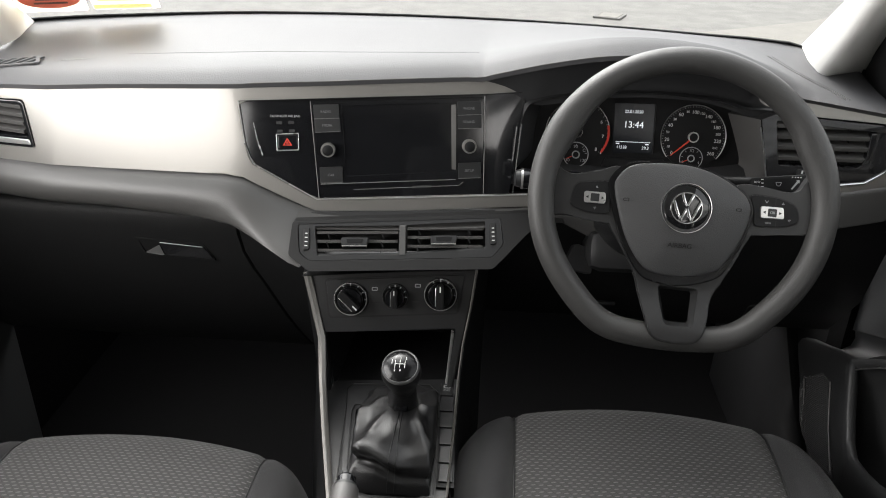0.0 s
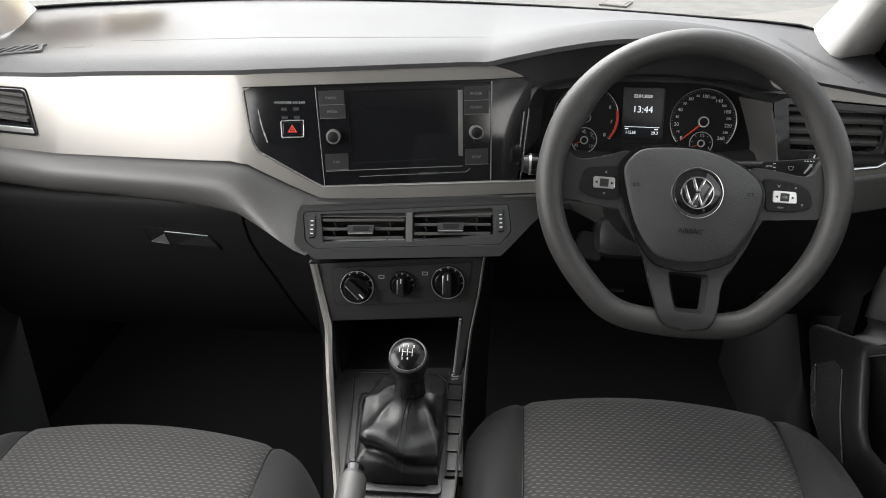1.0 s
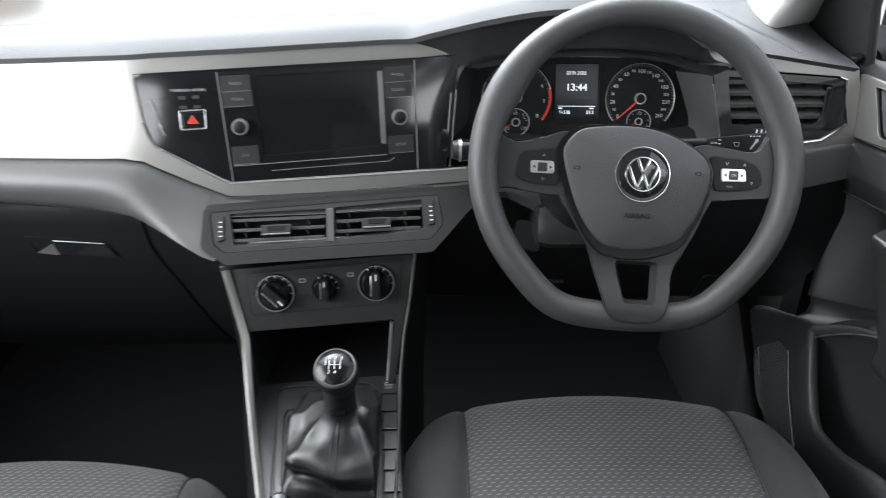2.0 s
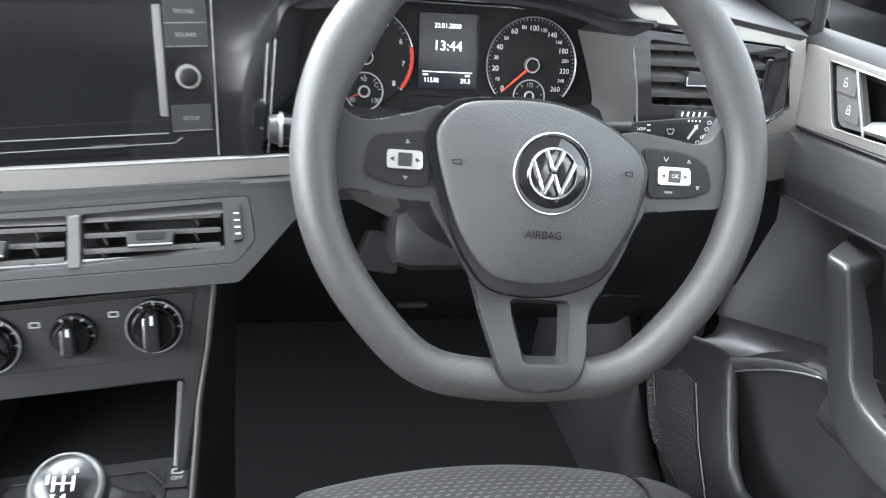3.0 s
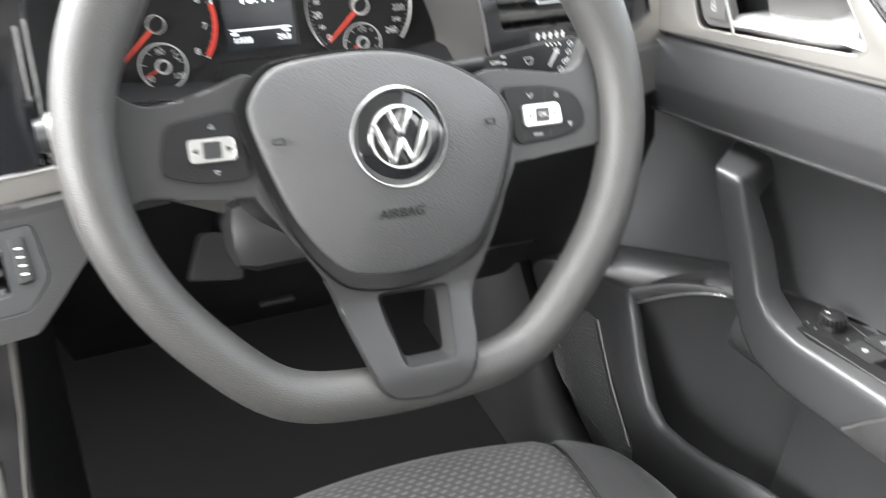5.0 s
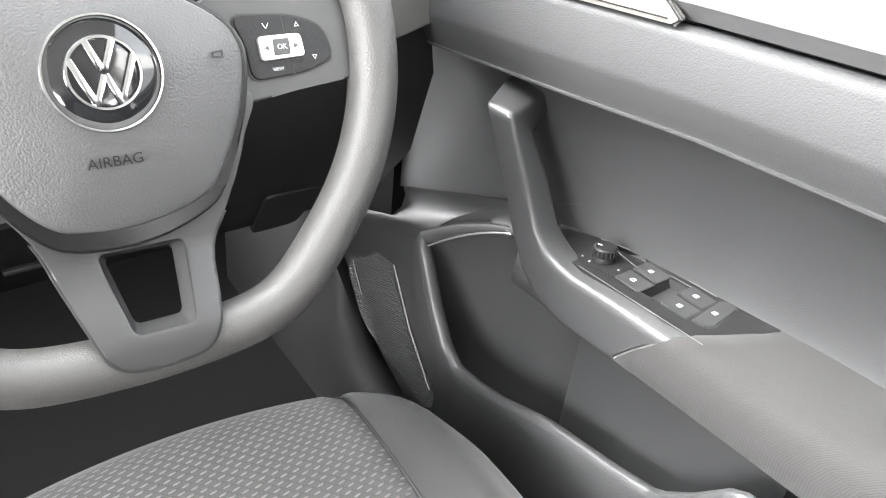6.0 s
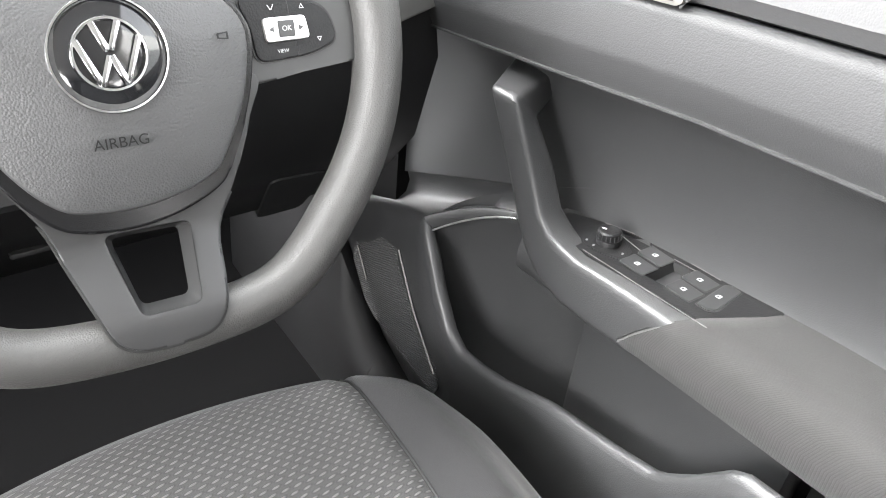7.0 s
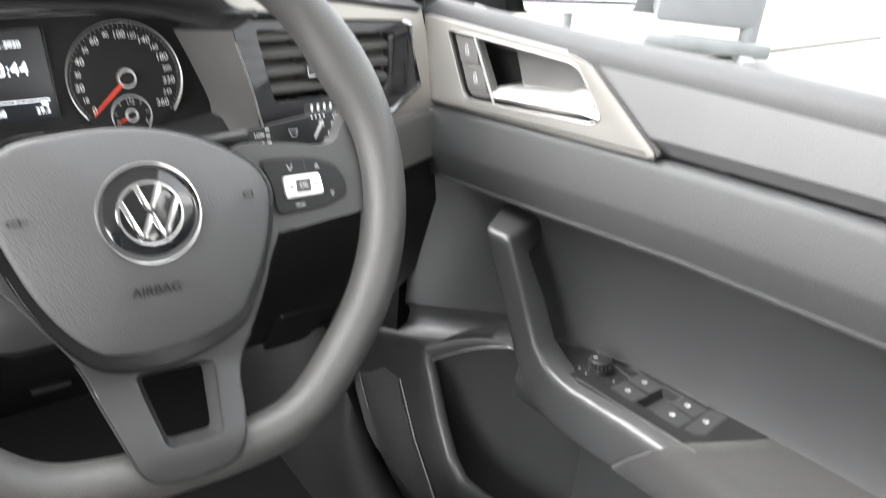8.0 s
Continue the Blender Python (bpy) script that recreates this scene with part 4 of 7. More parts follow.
part("screen_side", bend(slab([(0.0620, 0.9905), (0.0735, 0.9915), (0.0775, 0.9050), (0.0660, 0.9050)], 0.004, 0.0003), lambda x, z: FACE(x, z) + 0.0036 - 0.30 * max(0, x - 0.062 - 0.004 * (0.99 - z) / 0.086)), M_BEVEL_GLINT, radio, "bevelled screen edge, window glint put into the grey")
part("screen_side", bend(slab([(-0.0785, 0.9885), (-0.0735, 0.9885), (-0.0670, 0.8990), (-0.0720, 0.8985)], 0.003, 0.0008), lambda x, z: FACE(x, z) + 0.0035), M_BEVEL_GLINT, radio)
part("screen_side", bend(slab([(-0.0720, 0.8985), (0.0775, 0.9045), (0.0775, 0.9075), (-0.0720, 0.9020)], 0.003, 0.0004), lambda x, z: FACE(x, z) + 0.0030), M_BEVEL, radio)
part("screen_side", bend(slab([(-0.0785, 0.9885), (0.0735, 0.9925), (0.0735, 0.9910), (-0.0785, 0.9870)], 0.003, 0.0004), lambda x, z: FACE(x, z) + 0.0030), M_KEY, radio)
RADIO_KEYS = [("RADIO", -0.1175, -0.0835, 0.9915, 0.9735), ("MEDIA", -0.116, -0.0815, 0.9735, 0.956), ("CAR", -0.1085, -0.0775, 0.9095, 0.8885),
        ("PHONE", 0.0755, 0.108, 0.9955, 0.978), ("SOUND", 0.0765, 0.109, 0.978, 0.960), ("SETUP", 0.080, 0.1115, 0.914, 0.8935)]
for word, a, b, z1, z0 in RADIO_KEYS:
    k = part("key", bend(slab(rpoly([(a, z1), (b, z1 + 0.001), (b + 0.001, z0 + 0.001), (a + 0.001, z0)], 0.0015), 0.004, 0.0007), lambda x, z: FACE(x, z) - 0.0008), M_KEY, radio, "charcoal key")
    writing(word, 0.0047, on(FACE, (a + b) / 2, (z0 + z1) / 2, 0.0011), M_DIMPRINT, k)
    part("edge_line", tube([on(FACE, a + 0.001, z0 - 0.0002, 0.0006).translation, on(FACE, b + 0.001, z0 + 0.0008, 0.0006).translation], 0.0003, 6), M_BEVEL, k)
for x, z in ((-0.097, 0.933), (0.094, 0.937)):
    m = on(FACE, x, z, 0.0)
    k = part("knob", lathe([(0, 0.0125), (0.0062, 0.0125), (0.0072, 0.0118), (0.0078, 0.0100), (0.0082, 0.0), (0.0, 0.0)], m), M_BLACK, radio, "knurled chrome-ringed knob")
    part("chrome_ring", ring(0.0066, 0.0098, 0.0115, m, 40), M_SILVER, k)
part("slot_line", tube([on(FACE, x, z, 0.001).translation for x, z in ((-0.107, 0.8870), (0.0, 0.8900), (0.0775, 0.8920))], 0.0005, 6), M_BEVEL, radio)
part("slot_line", tube([on(FACE, x, z, 0.001).translation for x, z in ((-0.062, 0.8795), (0.0, 0.8815), (0.082, 0.884), (0.088, 0.8885))], 0.0004, 6), M_BEVEL, radio)
part("slot_tab", bend(slab(rpoly([(0.018, 0.8835), (0.044, 0.8845), (0.044, 0.8815), (0.018, 0.8805)], 0.0008), 0.003, 0.0005), lambda x, z: FACE(x, z) - 0.001), M_KEY, radio)
for pts in (((-0.1215, 0.996), (-0.109, 0.868)), ((0.1125, 1.003), (0.1170, 0.873))):
    part("side_strip", tube([on(FACE, x, z, 0.0).translation for x, z in pts], 0.0006, 6), M_BEVEL, radio, "thin silver side strip")

# ---- climate panel ----
def CLIM(x, z):
    return 0.93 + 0.05 * x + 0.35 * (z - 0.76)


console = thing("centre_console", (0.01, 0.85, 0.26), "grey centre console with champagne side strips and an open cubby", "console")
fr_out = [(-0.128, 0.772), (0.1135, 0.783), (0.1000, 0.690), (0.0850, 0.603), (0.078, 0.603), (0.0865, 0.700), (-0.0935, 0.690), (-0.084, 0.600), (-0.098, 0.600), (-0.101, 0.685)]
part("upper_frame", bend(slab(fr_out, 0.016, 0.003), CLIM), M_CONSOLE, console, "grey console frame")
part("upper_lip", loft([[(x, CLIM(x, z0) - 0.001, z0 - 0.003), (x, CLIM(x, z0) + 0.002, z0 + 0.003), (x, VENT(x, 0.80) + 0.01, z0 + 0.018)] for x, z0 in ((-0.118, 0.7725), (0.0, 0.778), (0.1135, 0.783))]), M_DARK, console)
clim = thing("climate_panel", (0.0, 0.925, 0.745), "grey heater control panel with three rotary knobs", "heater controls")
cl = [(-0.0955, 0.7615), (0.098, 0.7745), (0.090, 0.7235), (-0.0885, 0.7125)]
part("plate", bend(slab(rpoly(cl, 0.005), 0.004, 0.001), lambda x, z: CLIM(x, z) - 0.0015), M_CONSOLE, clim)
part("plate_gap", bend(slab(rpoly([(-0.098, 0.7635), (0.1005, 0.7768), (0.092, 0.7215), (-0.091, 0.7105)], 0.006), 0.002, 0.0), lambda x, z: CLIM(x, z) - 0.0004), M_RUBBER, clim)
for x, z, r, turn in ((-0.060, 0.738, 0.024, 45), (0.002, 0.743, 0.0185, 0), (0.065, 0.7475, 0.0235, 0)):
    m = on(CLIM, x, z, 0.0015)
    d = part("knob", lathe([(r, -0.002), (r, 0.003), (r * 0.93, 0.005), (r * 0.86, 0.005), (r * 0.80, 0.003), (0, 0.003)], m), M_DARK, clim, "black rotary knob")
    part("knob_ring", ring(r * 0.90, r * 0.98, 0.0056, m), M_KEY if r < 0.02 else M_SATIN, d)
    part("skirt", lathe([(r * 0.78, 0.003), (r * 0.72, 0.014), (r * 0.66, 0.016), (0, 0.016)], m), M_GLOSS, d)
    part("grip", moved(slab(rpoly([(-r * 0.24, -r * 0.7), (r * 0.24, -r * 0.7), (r * 0.2, r * 0.72), (-r * 0.2, r * 0.72)], r * 0.15), 0.016, 0.002), at2(m, 0, 0, 0.025, turn)), M_BLACK, d)
    part("pointer", box(r * 0.08, r * 0.34, 0.0006, 0, at2(m, 0, 0, 0.0252, turn) @ pose(0, r * (0.46 if turn == 0 else -0.5), 0)), M_WHITE, d)
    # Satin strip modelled for the glint along the grip.
    part("grip_glint", box(r * 0.06, r * 1.1, 0.003, 0.0008, at2(m, 0, 0, 0.0235, turn) @ pose(-r * 0.26, 0, 0)), M_SATIN, d)
    for k in range(5):
        a = radians(150 - 30 * k - 30)
        part("dial_mark", box(0.0016, 0.0032, 0.0004, 0, at2(m, r * 0.87 * math.cos(a), r * 0.87 * math.sin(a), 0.0052, math.degrees(a) - 90)), M_GREYPRINT, d)
for x, z in ((0.033, 0.758), (-0.027, 0.752)):
    part("key_mark", moved(slab(rpoly([(-0.004, -0.0025), (0.004, -0.0025), (0.004, 0.0025), (-0.004, 0.0025)], 0.001), 0.0005, 0, [rpoly([(-0.003, -0.0015), (0.003, -0.0015), (0.003, 0.0015), (-0.003, 0.0015)], 0.0005)]), on(CLIM, x, z, 0.002)), M_GREYPRINT, clim)
for x0, z0, x1, z1 in ((0.022, 0.7545, 0.040, 0.7555), (0.022, 0.7365, 0.040, 0.7375), (-0.034, 0.7475, -0.018, 0.7485), (-0.034, 0.7330, -0.018, 0.7340), (-0.092, 0.737, -0.084, 0.7375), (0.089, 0.748, 0.094, 0.7485)):
    part("seam", tube([on(CLIM, x, z, 0.0015).translation for x, z in ((x0, z0), (x1, z1))], 0.0004, 5), M_RUBBER, clim)

# cubby
cub = loft([[(-0.0925, 0.905, 0.692), (0.0855, 0.912, 0.702), (0.078, 0.89, 0.61), (-0.082, 0.885, 0.607)], [(-0.085, 1.06, 0.690), (0.08, 1.06, 0.690), (0.075, 1.06, 0.60), (-0.08, 1.06, 0.60)]], True)
bmesh.ops.contextual_create(cub, geom=[e for e in cub.edges if all(v.co.y > 1.05 for v in e.verts)])
part("cubby", cub, M_BLACK, console, "black open storage cubby")
USB = face_frame((-0.062, 1.040, 0.668), (1, 0, 0), (0, 0.2, 1))
usb = part("usb_socket", moved(slab(rpoly([(-0.0105, -0.0055), (0.0105, -0.0055), (0.0105, 0.0055), (-0.0105, 0.0055)], 0.002), 0.022, 0.0008, [[(-0.006, -0.0022), (0.006, -0.0022), (0.006, 0.0022), (-0.006, 0.0022)]]), USB), M_CONSOLE, console, "grey socket frame")
part("mark", box(0.0014, 0.005, 0.0004, 0, at2(USB, 0.0150, 0, 0.0)), M_GREYPRINT, usb)
part("cubby_edge", tube([(0.0845, 0.912, 0.700), (0.078, 0.892, 0.612)], 0.0022, 8), M_SATIN, console, "light cubby edge")

# champagne side strips
def strip_bar(pts, w, parent):
    rows = []
    for (x, y, z), s in pts:
        rows.append([(x - w * s / 2, y + 0.004, z), (x - w * s / 2, y - 0.002, z + 0.002), (x, y - 0.004, z + 0.004), (x + w * s / 2, y - 0.002, z + 0.002), (x + w * s / 2, y + 0.004, z)])
    return part("side_strip", loft(rows), M_SILVER, parent, "champagne silver strip")


strip_bar([((-0.122, 0.925, 0.771), 1.0), ((-0.112, 0.915, 0.73), 1.0), ((-0.099, 0.897, 0.683), 1.0), ((-0.092, 0.86, 0.643), 0.9), ((-0.075, 0.79, 0.622), 0.8), ((-0.042, 0.665, 0.606), 0.75), ((-0.02, 0.50, 0.585), 0.7)], 0.0105, console)
strip_bar([((0.114, 0.938, 0.783), 0.55), ((0.108, 0.920, 0.73), 0.55), ((0.100, 0.901, 0.683), 0.55), ((0.096, 0.882, 0.636), 0.55), ((0.096, 0.80, 0.622), 0.5), ((0.096, 0.68, 0.613), 0.45), ((0.09, 0.50, 0.59), 0.4)], 0.007, console)
# side cheeks and body
part("cheek", loft([[(-0.128, 0.93, 0.77), (-0.105, 0.90, 0.683), (-0.098, 0.862, 0.640), (-0.080, 0.79, 0.618), (-0.048, 0.665, 0.602), (-0.026, 0.45, 0.575)], [(-0.130, 1.02, 0.77), (-0.125, 0.96, 0.60), (-0.125, 0.90, 0.45), (-0.115, 0.80, 0.28), (-0.10, 0.66, 0.25), (-0.09, 0.45, 0.25)]]), M_DARK, console, "dark console side")
part("cheek", loft([[(0.1165, 0.94, 0.783), (0.1025, 0.915, 0.683), (0.0985, 0.895, 0.628), (0.0985, 0.79, 0.616), (0.0985, 0.665, 0.606), (0.095, 0.45, 0.580)], [(0.130, 1.02, 0.783), (0.125, 0.98, 0.60), (0.125, 0.92, 0.45), (0.125, 0.80, 0.28), (0.12, 0.66, 0.25), (0.12, 0.45, 0.25)]]), M_DARK, console, "dark console side")
part("deck", loft([[(-0.092, 0.895, 0.612), (0.094, 0.905, 0.622)], [(-0.085, 0.83, 0.610), (0.094, 0.83, 0.612)], [(-0.045, 0.67, 0.600), (0.094, 0.67, 0.602)], [(-0.022, 0.46, 0.578), (0.09, 0.46, 0.580)]]), M_CONSOLE, console, "grey console deck")
deck_m = face_frame((0.012, 0.78, 0.6135), (1, 0.02, 0), (0, 1, 0.06))
part("gaiter_frame", moved(slab(rpoly([(-0.062, 0.10), (0.045, 0.105), (0.060, 0.088), (0.066, -0.11), (-0.030, -0.11), (-0.052, -0.06), (-0.068, 0.088)], 0.008), 0.004, 0.0012, [rpoly([(-0.052, 0.055), (0.048, 0.065), (0.054, -0.10), (-0.022, -0.10), (-0.040, -0.05)], 0.012)]), deck_m), M_CONSOLE, console, "grey gaiter frame")
part("frame_line", tube([deck_m @ Vector((x, y, 0.0006)) for x, y in ((-0.0535, -0.090), (-0.0655, 0.050), (-0.0705, 0.091), (-0.0625, 0.1025), (0.0455, 0.1085), (0.0605, 0.092), (0.0630, 0.040))], 0.0009, 6), M_RUBBER, console)
part("frame_line", tube([deck_m @ Vector((x, y, 0.0012)) for x, y in ((-0.0450, -0.060), (-0.0565, 0.045), (-0.0535, 0.0590), (0.0450, 0.0695), (0.0540, 0.058))], 0.0008, 6), M_KEY, console)
part("card_slot", box(0.036, 0.005, 0.002, 0.0006, at2(deck_m, -0.022, 0.085, 0.0004)), M_RUBBER, console)
part("switch_plate", moved(slab([(0.060, 0.121), (0.081, 0.121), (0.090, -0.080), (0.068, -0.080)], 0.016, 0.0), deck_m @ pose(0, 0, -0.0012)), M_BLACK, console, "grey switch plate")
for i in range(6):
    k = part("switch_blank", moved(slab(rpoly([(-0.009, -0.0145), (0.009, -0.0145), (0.0085, 0.0145), (-0.0085, 0.0145)], 0.0015), 0.003, 0.001), at2(deck_m, 0.0705 + 0.0016 * i, 0.102 - 0.032 * i, 0.0014)), M_CONSOLE, console, "grey blank switch")
    if i == 0:
        writing("OFF", 0.0055, at2(deck_m, 0.0705, 0.097, 0.0017), M_GREYPRINT, k)
        part("symbol", moved(slab(rpoly([(-0.005, -0.003), (0.005, -0.003), (0.005, 0.003), (-0.005, 0.003)], 0.002), 0.0003, 0, [rpoly([(-0.0035, -0.0018), (0.0035, -0.0018), (0.0035, 0.0018), (-0.0035, 0.0018)], 0.001)]), at2(deck_m, 0.0705, 0.105, 0.0017)), M_GREYPRINT, k)

# ---- gear lever ----
lever = thing("gear_lever", (0.014, 0.775, 0.61), "black gear lever with a glossy shift-pattern cap and leather gaiter", "gear lever")
KN = Vector((0.032, 0.757, 0.7355))
axis = face_frame(KN, (1, 0.0, 0), (0, 0.87, 0.49))
R = 0.0245
part("knob", lathe([(0.0, -0.044), (0.0165, -0.044), (0.0175, -0.034), (0.0195, -0.022), (0.0225, -0.012), (R, -0.001), (R * 0.985, 0.006), (R * 0.93, 0.011), (R * 0.90, 0.0125)], axis, 48), M_DARK, lever, "dark grey ball knob")
part("cap_ring", lathe([(R * 0.935, 0.0105), (R * 0.92, 0.0135), (R * 0.86, 0.0150), (R * 0.83, 0.0145)], axis, 48), M_RIMGREY, lever, "thin grey ring")
cap = part("cap", lathe([(R * 0.84, 0.0142), (R * 0.6, 0.0182), (R * 0.3, 0.0205), (0, 0.0212)], axis, 48), M_CAP, lever, "glossy black shift cap")
for x in (-0.0058, 0.0, 0.0058):
    part("pattern_line", box(0.00055, 0.010, 0.0006, 0, at2(axis, x, 0, 0.0214 - 14.0 * x * x)), M_WHITE, cap)
part("pattern_line", box(0.0128, 0.00055, 0.0006, 0, at2(axis, 0, 0, 0.0213)), M_WHITE, cap)
part("pattern_line", box(0.0007, 0.006, 0.0006, 0, at2(axis, -0.0098, 0.003, 0.0202)), M_WHITE, cap)
for s, x, y in (("1", -0.0058, 0.0078), ("3", 0.0, 0.0078), ("5", 0.0070, 0.0078), ("2", -0.0058, -0.0082), ("4", 0.0006, -0.0082)):
    writing(s, 0.0046, at2(axis, x, y, 0.0206), M_WHITE, cap)
base = Vector((0.014, 0.775, 0.612))
neck = KN + axis.to_3x3() @ Vector((0, 0, -0.03))
nd = Vector((neck.x - 0.002, neck.y + 0.012, neck.z - 0.045))
part("collar", loft([[p + Vector((math.cos(a) * r, math.sin(a) * r * 0.8, 0)) for a in steps(0, 2 * math.pi, 20)[:-1]] for p, r in ((neck, 0.0165), (neck * 0.7 + nd * 0.3, 0.0180), (neck * 0.3 + nd * 0.7, 0.0190), (nd, 0.020))], True), M_LEATHER, lever, "leather collar")
part("collar_clip", box(0.018, 0.004, 0.018, 0.003, Matrix.Translation(nd + Vector((0, -0.0160, 0.012))) @ pose(0, 0, 0, -12)), M_GLOSS, lever)
rows = []
for k in range(41):
    u = k / 40
    row = []
    for i in range(120):
        a = 2 * math.pi * i / 120
        ca, sa = math.cos(a), math.sin(a)
        q = 1 / max(abs(ca), abs(sa)) * 0.92 + 0.08
        bw = deck_m @ Vector((0.012 + ca * 0.050 * q - 0.012 * max(0, -ca) * max(0, -sa), -0.018 + sa * 0.080 * q, 0))
        tp = nd + Vector((ca * 0.0195, sa * 0.0165, 0.004))
        p = bw.lerp(tp, 0.55 * u + 0.45 * u * u)
        p.z = bw.z + (tp.z - bw.z) * (1 - (1 - u) ** 1.7)
        f = math.sin(math.pi * min(1, u * 1.03)) ** 0.75
        w = noise.noise(Vector((ca * 1.3 + 3, sa * 1.3, u * 1.9)))
        u0 = 0.44 + 0.10 * math.sin(a - 0.6) + 0.12 * w
        fold = 0.0105 * math.exp(-((u - u0 - 0.09) / 0.10) ** 2) - 0.0095 * math.exp(-((u - u0 + 0.05) / 0.045) ** 2)
        u1 = 0.30 + 0.06 * math.sin(2 * a) + 0.10 * w
        tuck = 0.0070 * math.exp(-((u - u1 - 0.05) / 0.07) ** 2) - 0.0065 * math.exp(-((u - u1 + 0.05) / 0.04) ** 2)
        pleat = 1 - 2 * abs(math.sin(2.5 * a + 2.2 * u + 1.6 * w + 0.7)) ** 0.8
        cre = fold * (0.35 + 0.65 * max(0, math.cos(a - 3.8))) + tuck * (0.25 + 0.75 * max(0, math.cos(a - 5.2))) + 0.0026 * pleat + 0.003 * w + 0.0007 * noise.noise(Vector((ca * 4, sa * 4, u * 7)))
        row.append(p + Vector((ca, sa, 0.55)) * (cre * f + 0.006 * f))
    rows.append(row)
part("gaiter", loft(rows, True), M_LEATHER, lever, "creased black leather gaiter", 70)
for i in (89, 92):
    part("stitching", tube([rows[k][i] + Vector((0.0002, -0.0004, 0.0005)) for k in range(1, 40)], 0.0006, 6), M_LEATHER, lever, "double seam")

# ---- handbrake ----
hb = thing("handbrake", (-0.012, 0.5, 0.56), "grey handbrake lever with a black release button", "handbrake")
hp_ = [(-0.004, 0.34, 0.575), (-0.008, 0.46, 0.615), (-0.014, 0.60, 0.652), (-0.0155, 0.632, 0.660)]
part("grip", tube(hp_, [0.0165, 0.0170, 0.0165, 0.0155], 20), M_BAND, hb, "grey grip")
part("button", tube([(-0.0155, 0.632, 0.660), (-0.0163, 0.645, 0.6635), (-0.0165, 0.649, 0.6645)], [0.0112, 0.0112, 0.0075], 16), M_GLOSS, hb, "black release button")
part("button_ring", tube([(-0.0155, 0.633, 0.6602), (-0.0157, 0.637, 0.6612)], 0.0130, 20), M_KEY, hb, "dark ring")
# ---- steering wheel ----
WC = Vector((0.358, 0.87, 0.93))
WM = face_frame(WC, (1, 0, 0), (0, math.sin(radians(25)), math.cos(radians(25)))) @ pose(0, 0, 0, 0, 0, -2.7)
wheel = thing("steering_wheel", WC, "three-spoke grey car steering wheel with a flattened base", "steering wheel")


def rim_point(a):
    """Centre line of the rim, flattened at the bottom; and the outward way."""
    d = math.degrees(a) - 270
    r = 0.1685 + 0.0062 * (math.exp(-((d - 27) / 13) ** 2) + math.exp(-((d + 27) / 13) ** 2))
    u, v = r * math.cos(a), r * math.sin(a)
    lim = -0.172
    k = 0.006
    v = lim + k * math.log(1 + math.exp((v - lim) / k)) if v < 0 else v
    return u, v


rows = []
N = 160
for i in range(N):
    a = 2 * math.pi * i / N
    u, v = rim_point(a)
    u2, v2 = rim_point(a + 0.01)
    t = Vector((u2 - u, v2 - v, 0)).normalized()
    o = Vector((t.y, -t.x, 0))
    g = sum(math.exp(-((math.degrees(a) - c) / 13) ** 2) for c in (27, 153))
    low = math.exp(-((math.degrees(a) - 270) / 26) ** 2)
    rows.append([Vector((u, v, 0)) + o * (math.cos(b) * (0.0158 + 0.0008 * g) - 0.0048 * g * max(0.0, -math.cos(b))) + Vector((0, 0, math.sin(b) * (0.0172 - 0.002 * low))) for b in (2 * math.pi * j / 24 for j in range(24))])
rows.append(rows[0])
bm = loft(rows, True)
bmesh.ops.remove_doubles(bm, verts=bm.verts, dist=1e-6)
part("rim", moved(bm, WM), M_WHEEL, wheel, "grained grey rim", 60)


def dome(outline, h_edge, h_mid, n=10, depth=0.02, cx=0.0, cy=-0.02, power=2.2):
    """A domed pad over a closed outline, with a rounded edge."""
    bm = bmesh.new()
    rings = []
    prof = [(1.0, -depth)] + [(1.0 - 0.02 * (1 - math.cos(t)), h_edge - 0.004 + 0.004 * math.sin(t)) for t in steps(0, math.pi / 2, 3)]
    for s in steps(0.94, 0.0, n)[:-1]:
        prof.append((s, h_edge + (h_mid - h_edge) * (1 - (s / 0.98) ** power)))
    for s, h in prof:
        rings.append([bm.verts.new((cx + (x - cx) * s, cy + (y - cy) * s, h)) for x, y in outline])
    c = bm.verts.new((cx, cy, h_mid))
    for a, b in zip(rings, rings[1:]):
        for i in range(len(a)):
            j = (i + 1) % len(a)
            bm.faces.new((a[i], a[j], b[j], b[i]))
    for i in range(len(outline)):
        bm.faces.new((rings[-1][i], rings[-1][(i + 1) % len(outline)], c))
    return bm


PAD = smooth_poly([(-0.066, 0.0385), (-0.083, 0.022), (-0.0845, 0.004), (-0.0705, -0.040), (-0.0545, -0.0715), (-0.0375, -0.0915), (-0.020, -0.0975), (0.002, -0.0990), (0.0265, -0.0950), (0.0500, -0.0850), (0.0600, -0.0720), (0.0755, -0.040), (0.0828, -0.010), (0.0800, 0.006), (0.069, 0.0185), (0.0438, 0.0330), (0.0179, 0.0415), (-0.0074, 0.0445), (-0.0361, 0.0435)], 5)
part("airbag_cover", moved(dome([(x * ((0.955 if x < 0 else 0.972) - (0.35 * (-0.05 - y) if y < -0.05 else 0.0)), -0.02 + (y + 0.02) * (0.975 if y > -0.04 else 0.975 - 1.2 * (-0.04 - y))) for x, y in PAD], 0.008, 0.0185, 12, 0.02, 0.0, -0.015, 2.0), WM), M_PAD, wheel, "grained grey airbag cover", 60)
part("gloss_surround", moved(slab([(x * (1.035 if x < 0 else 1.02), -0.02 + (y + 0.02) * 1.03) for x, y in PAD], 0.02, 0.002), at2(WM, 0, -0.001, 0.0045)), M_CAP, wheel, "glossy black surround")
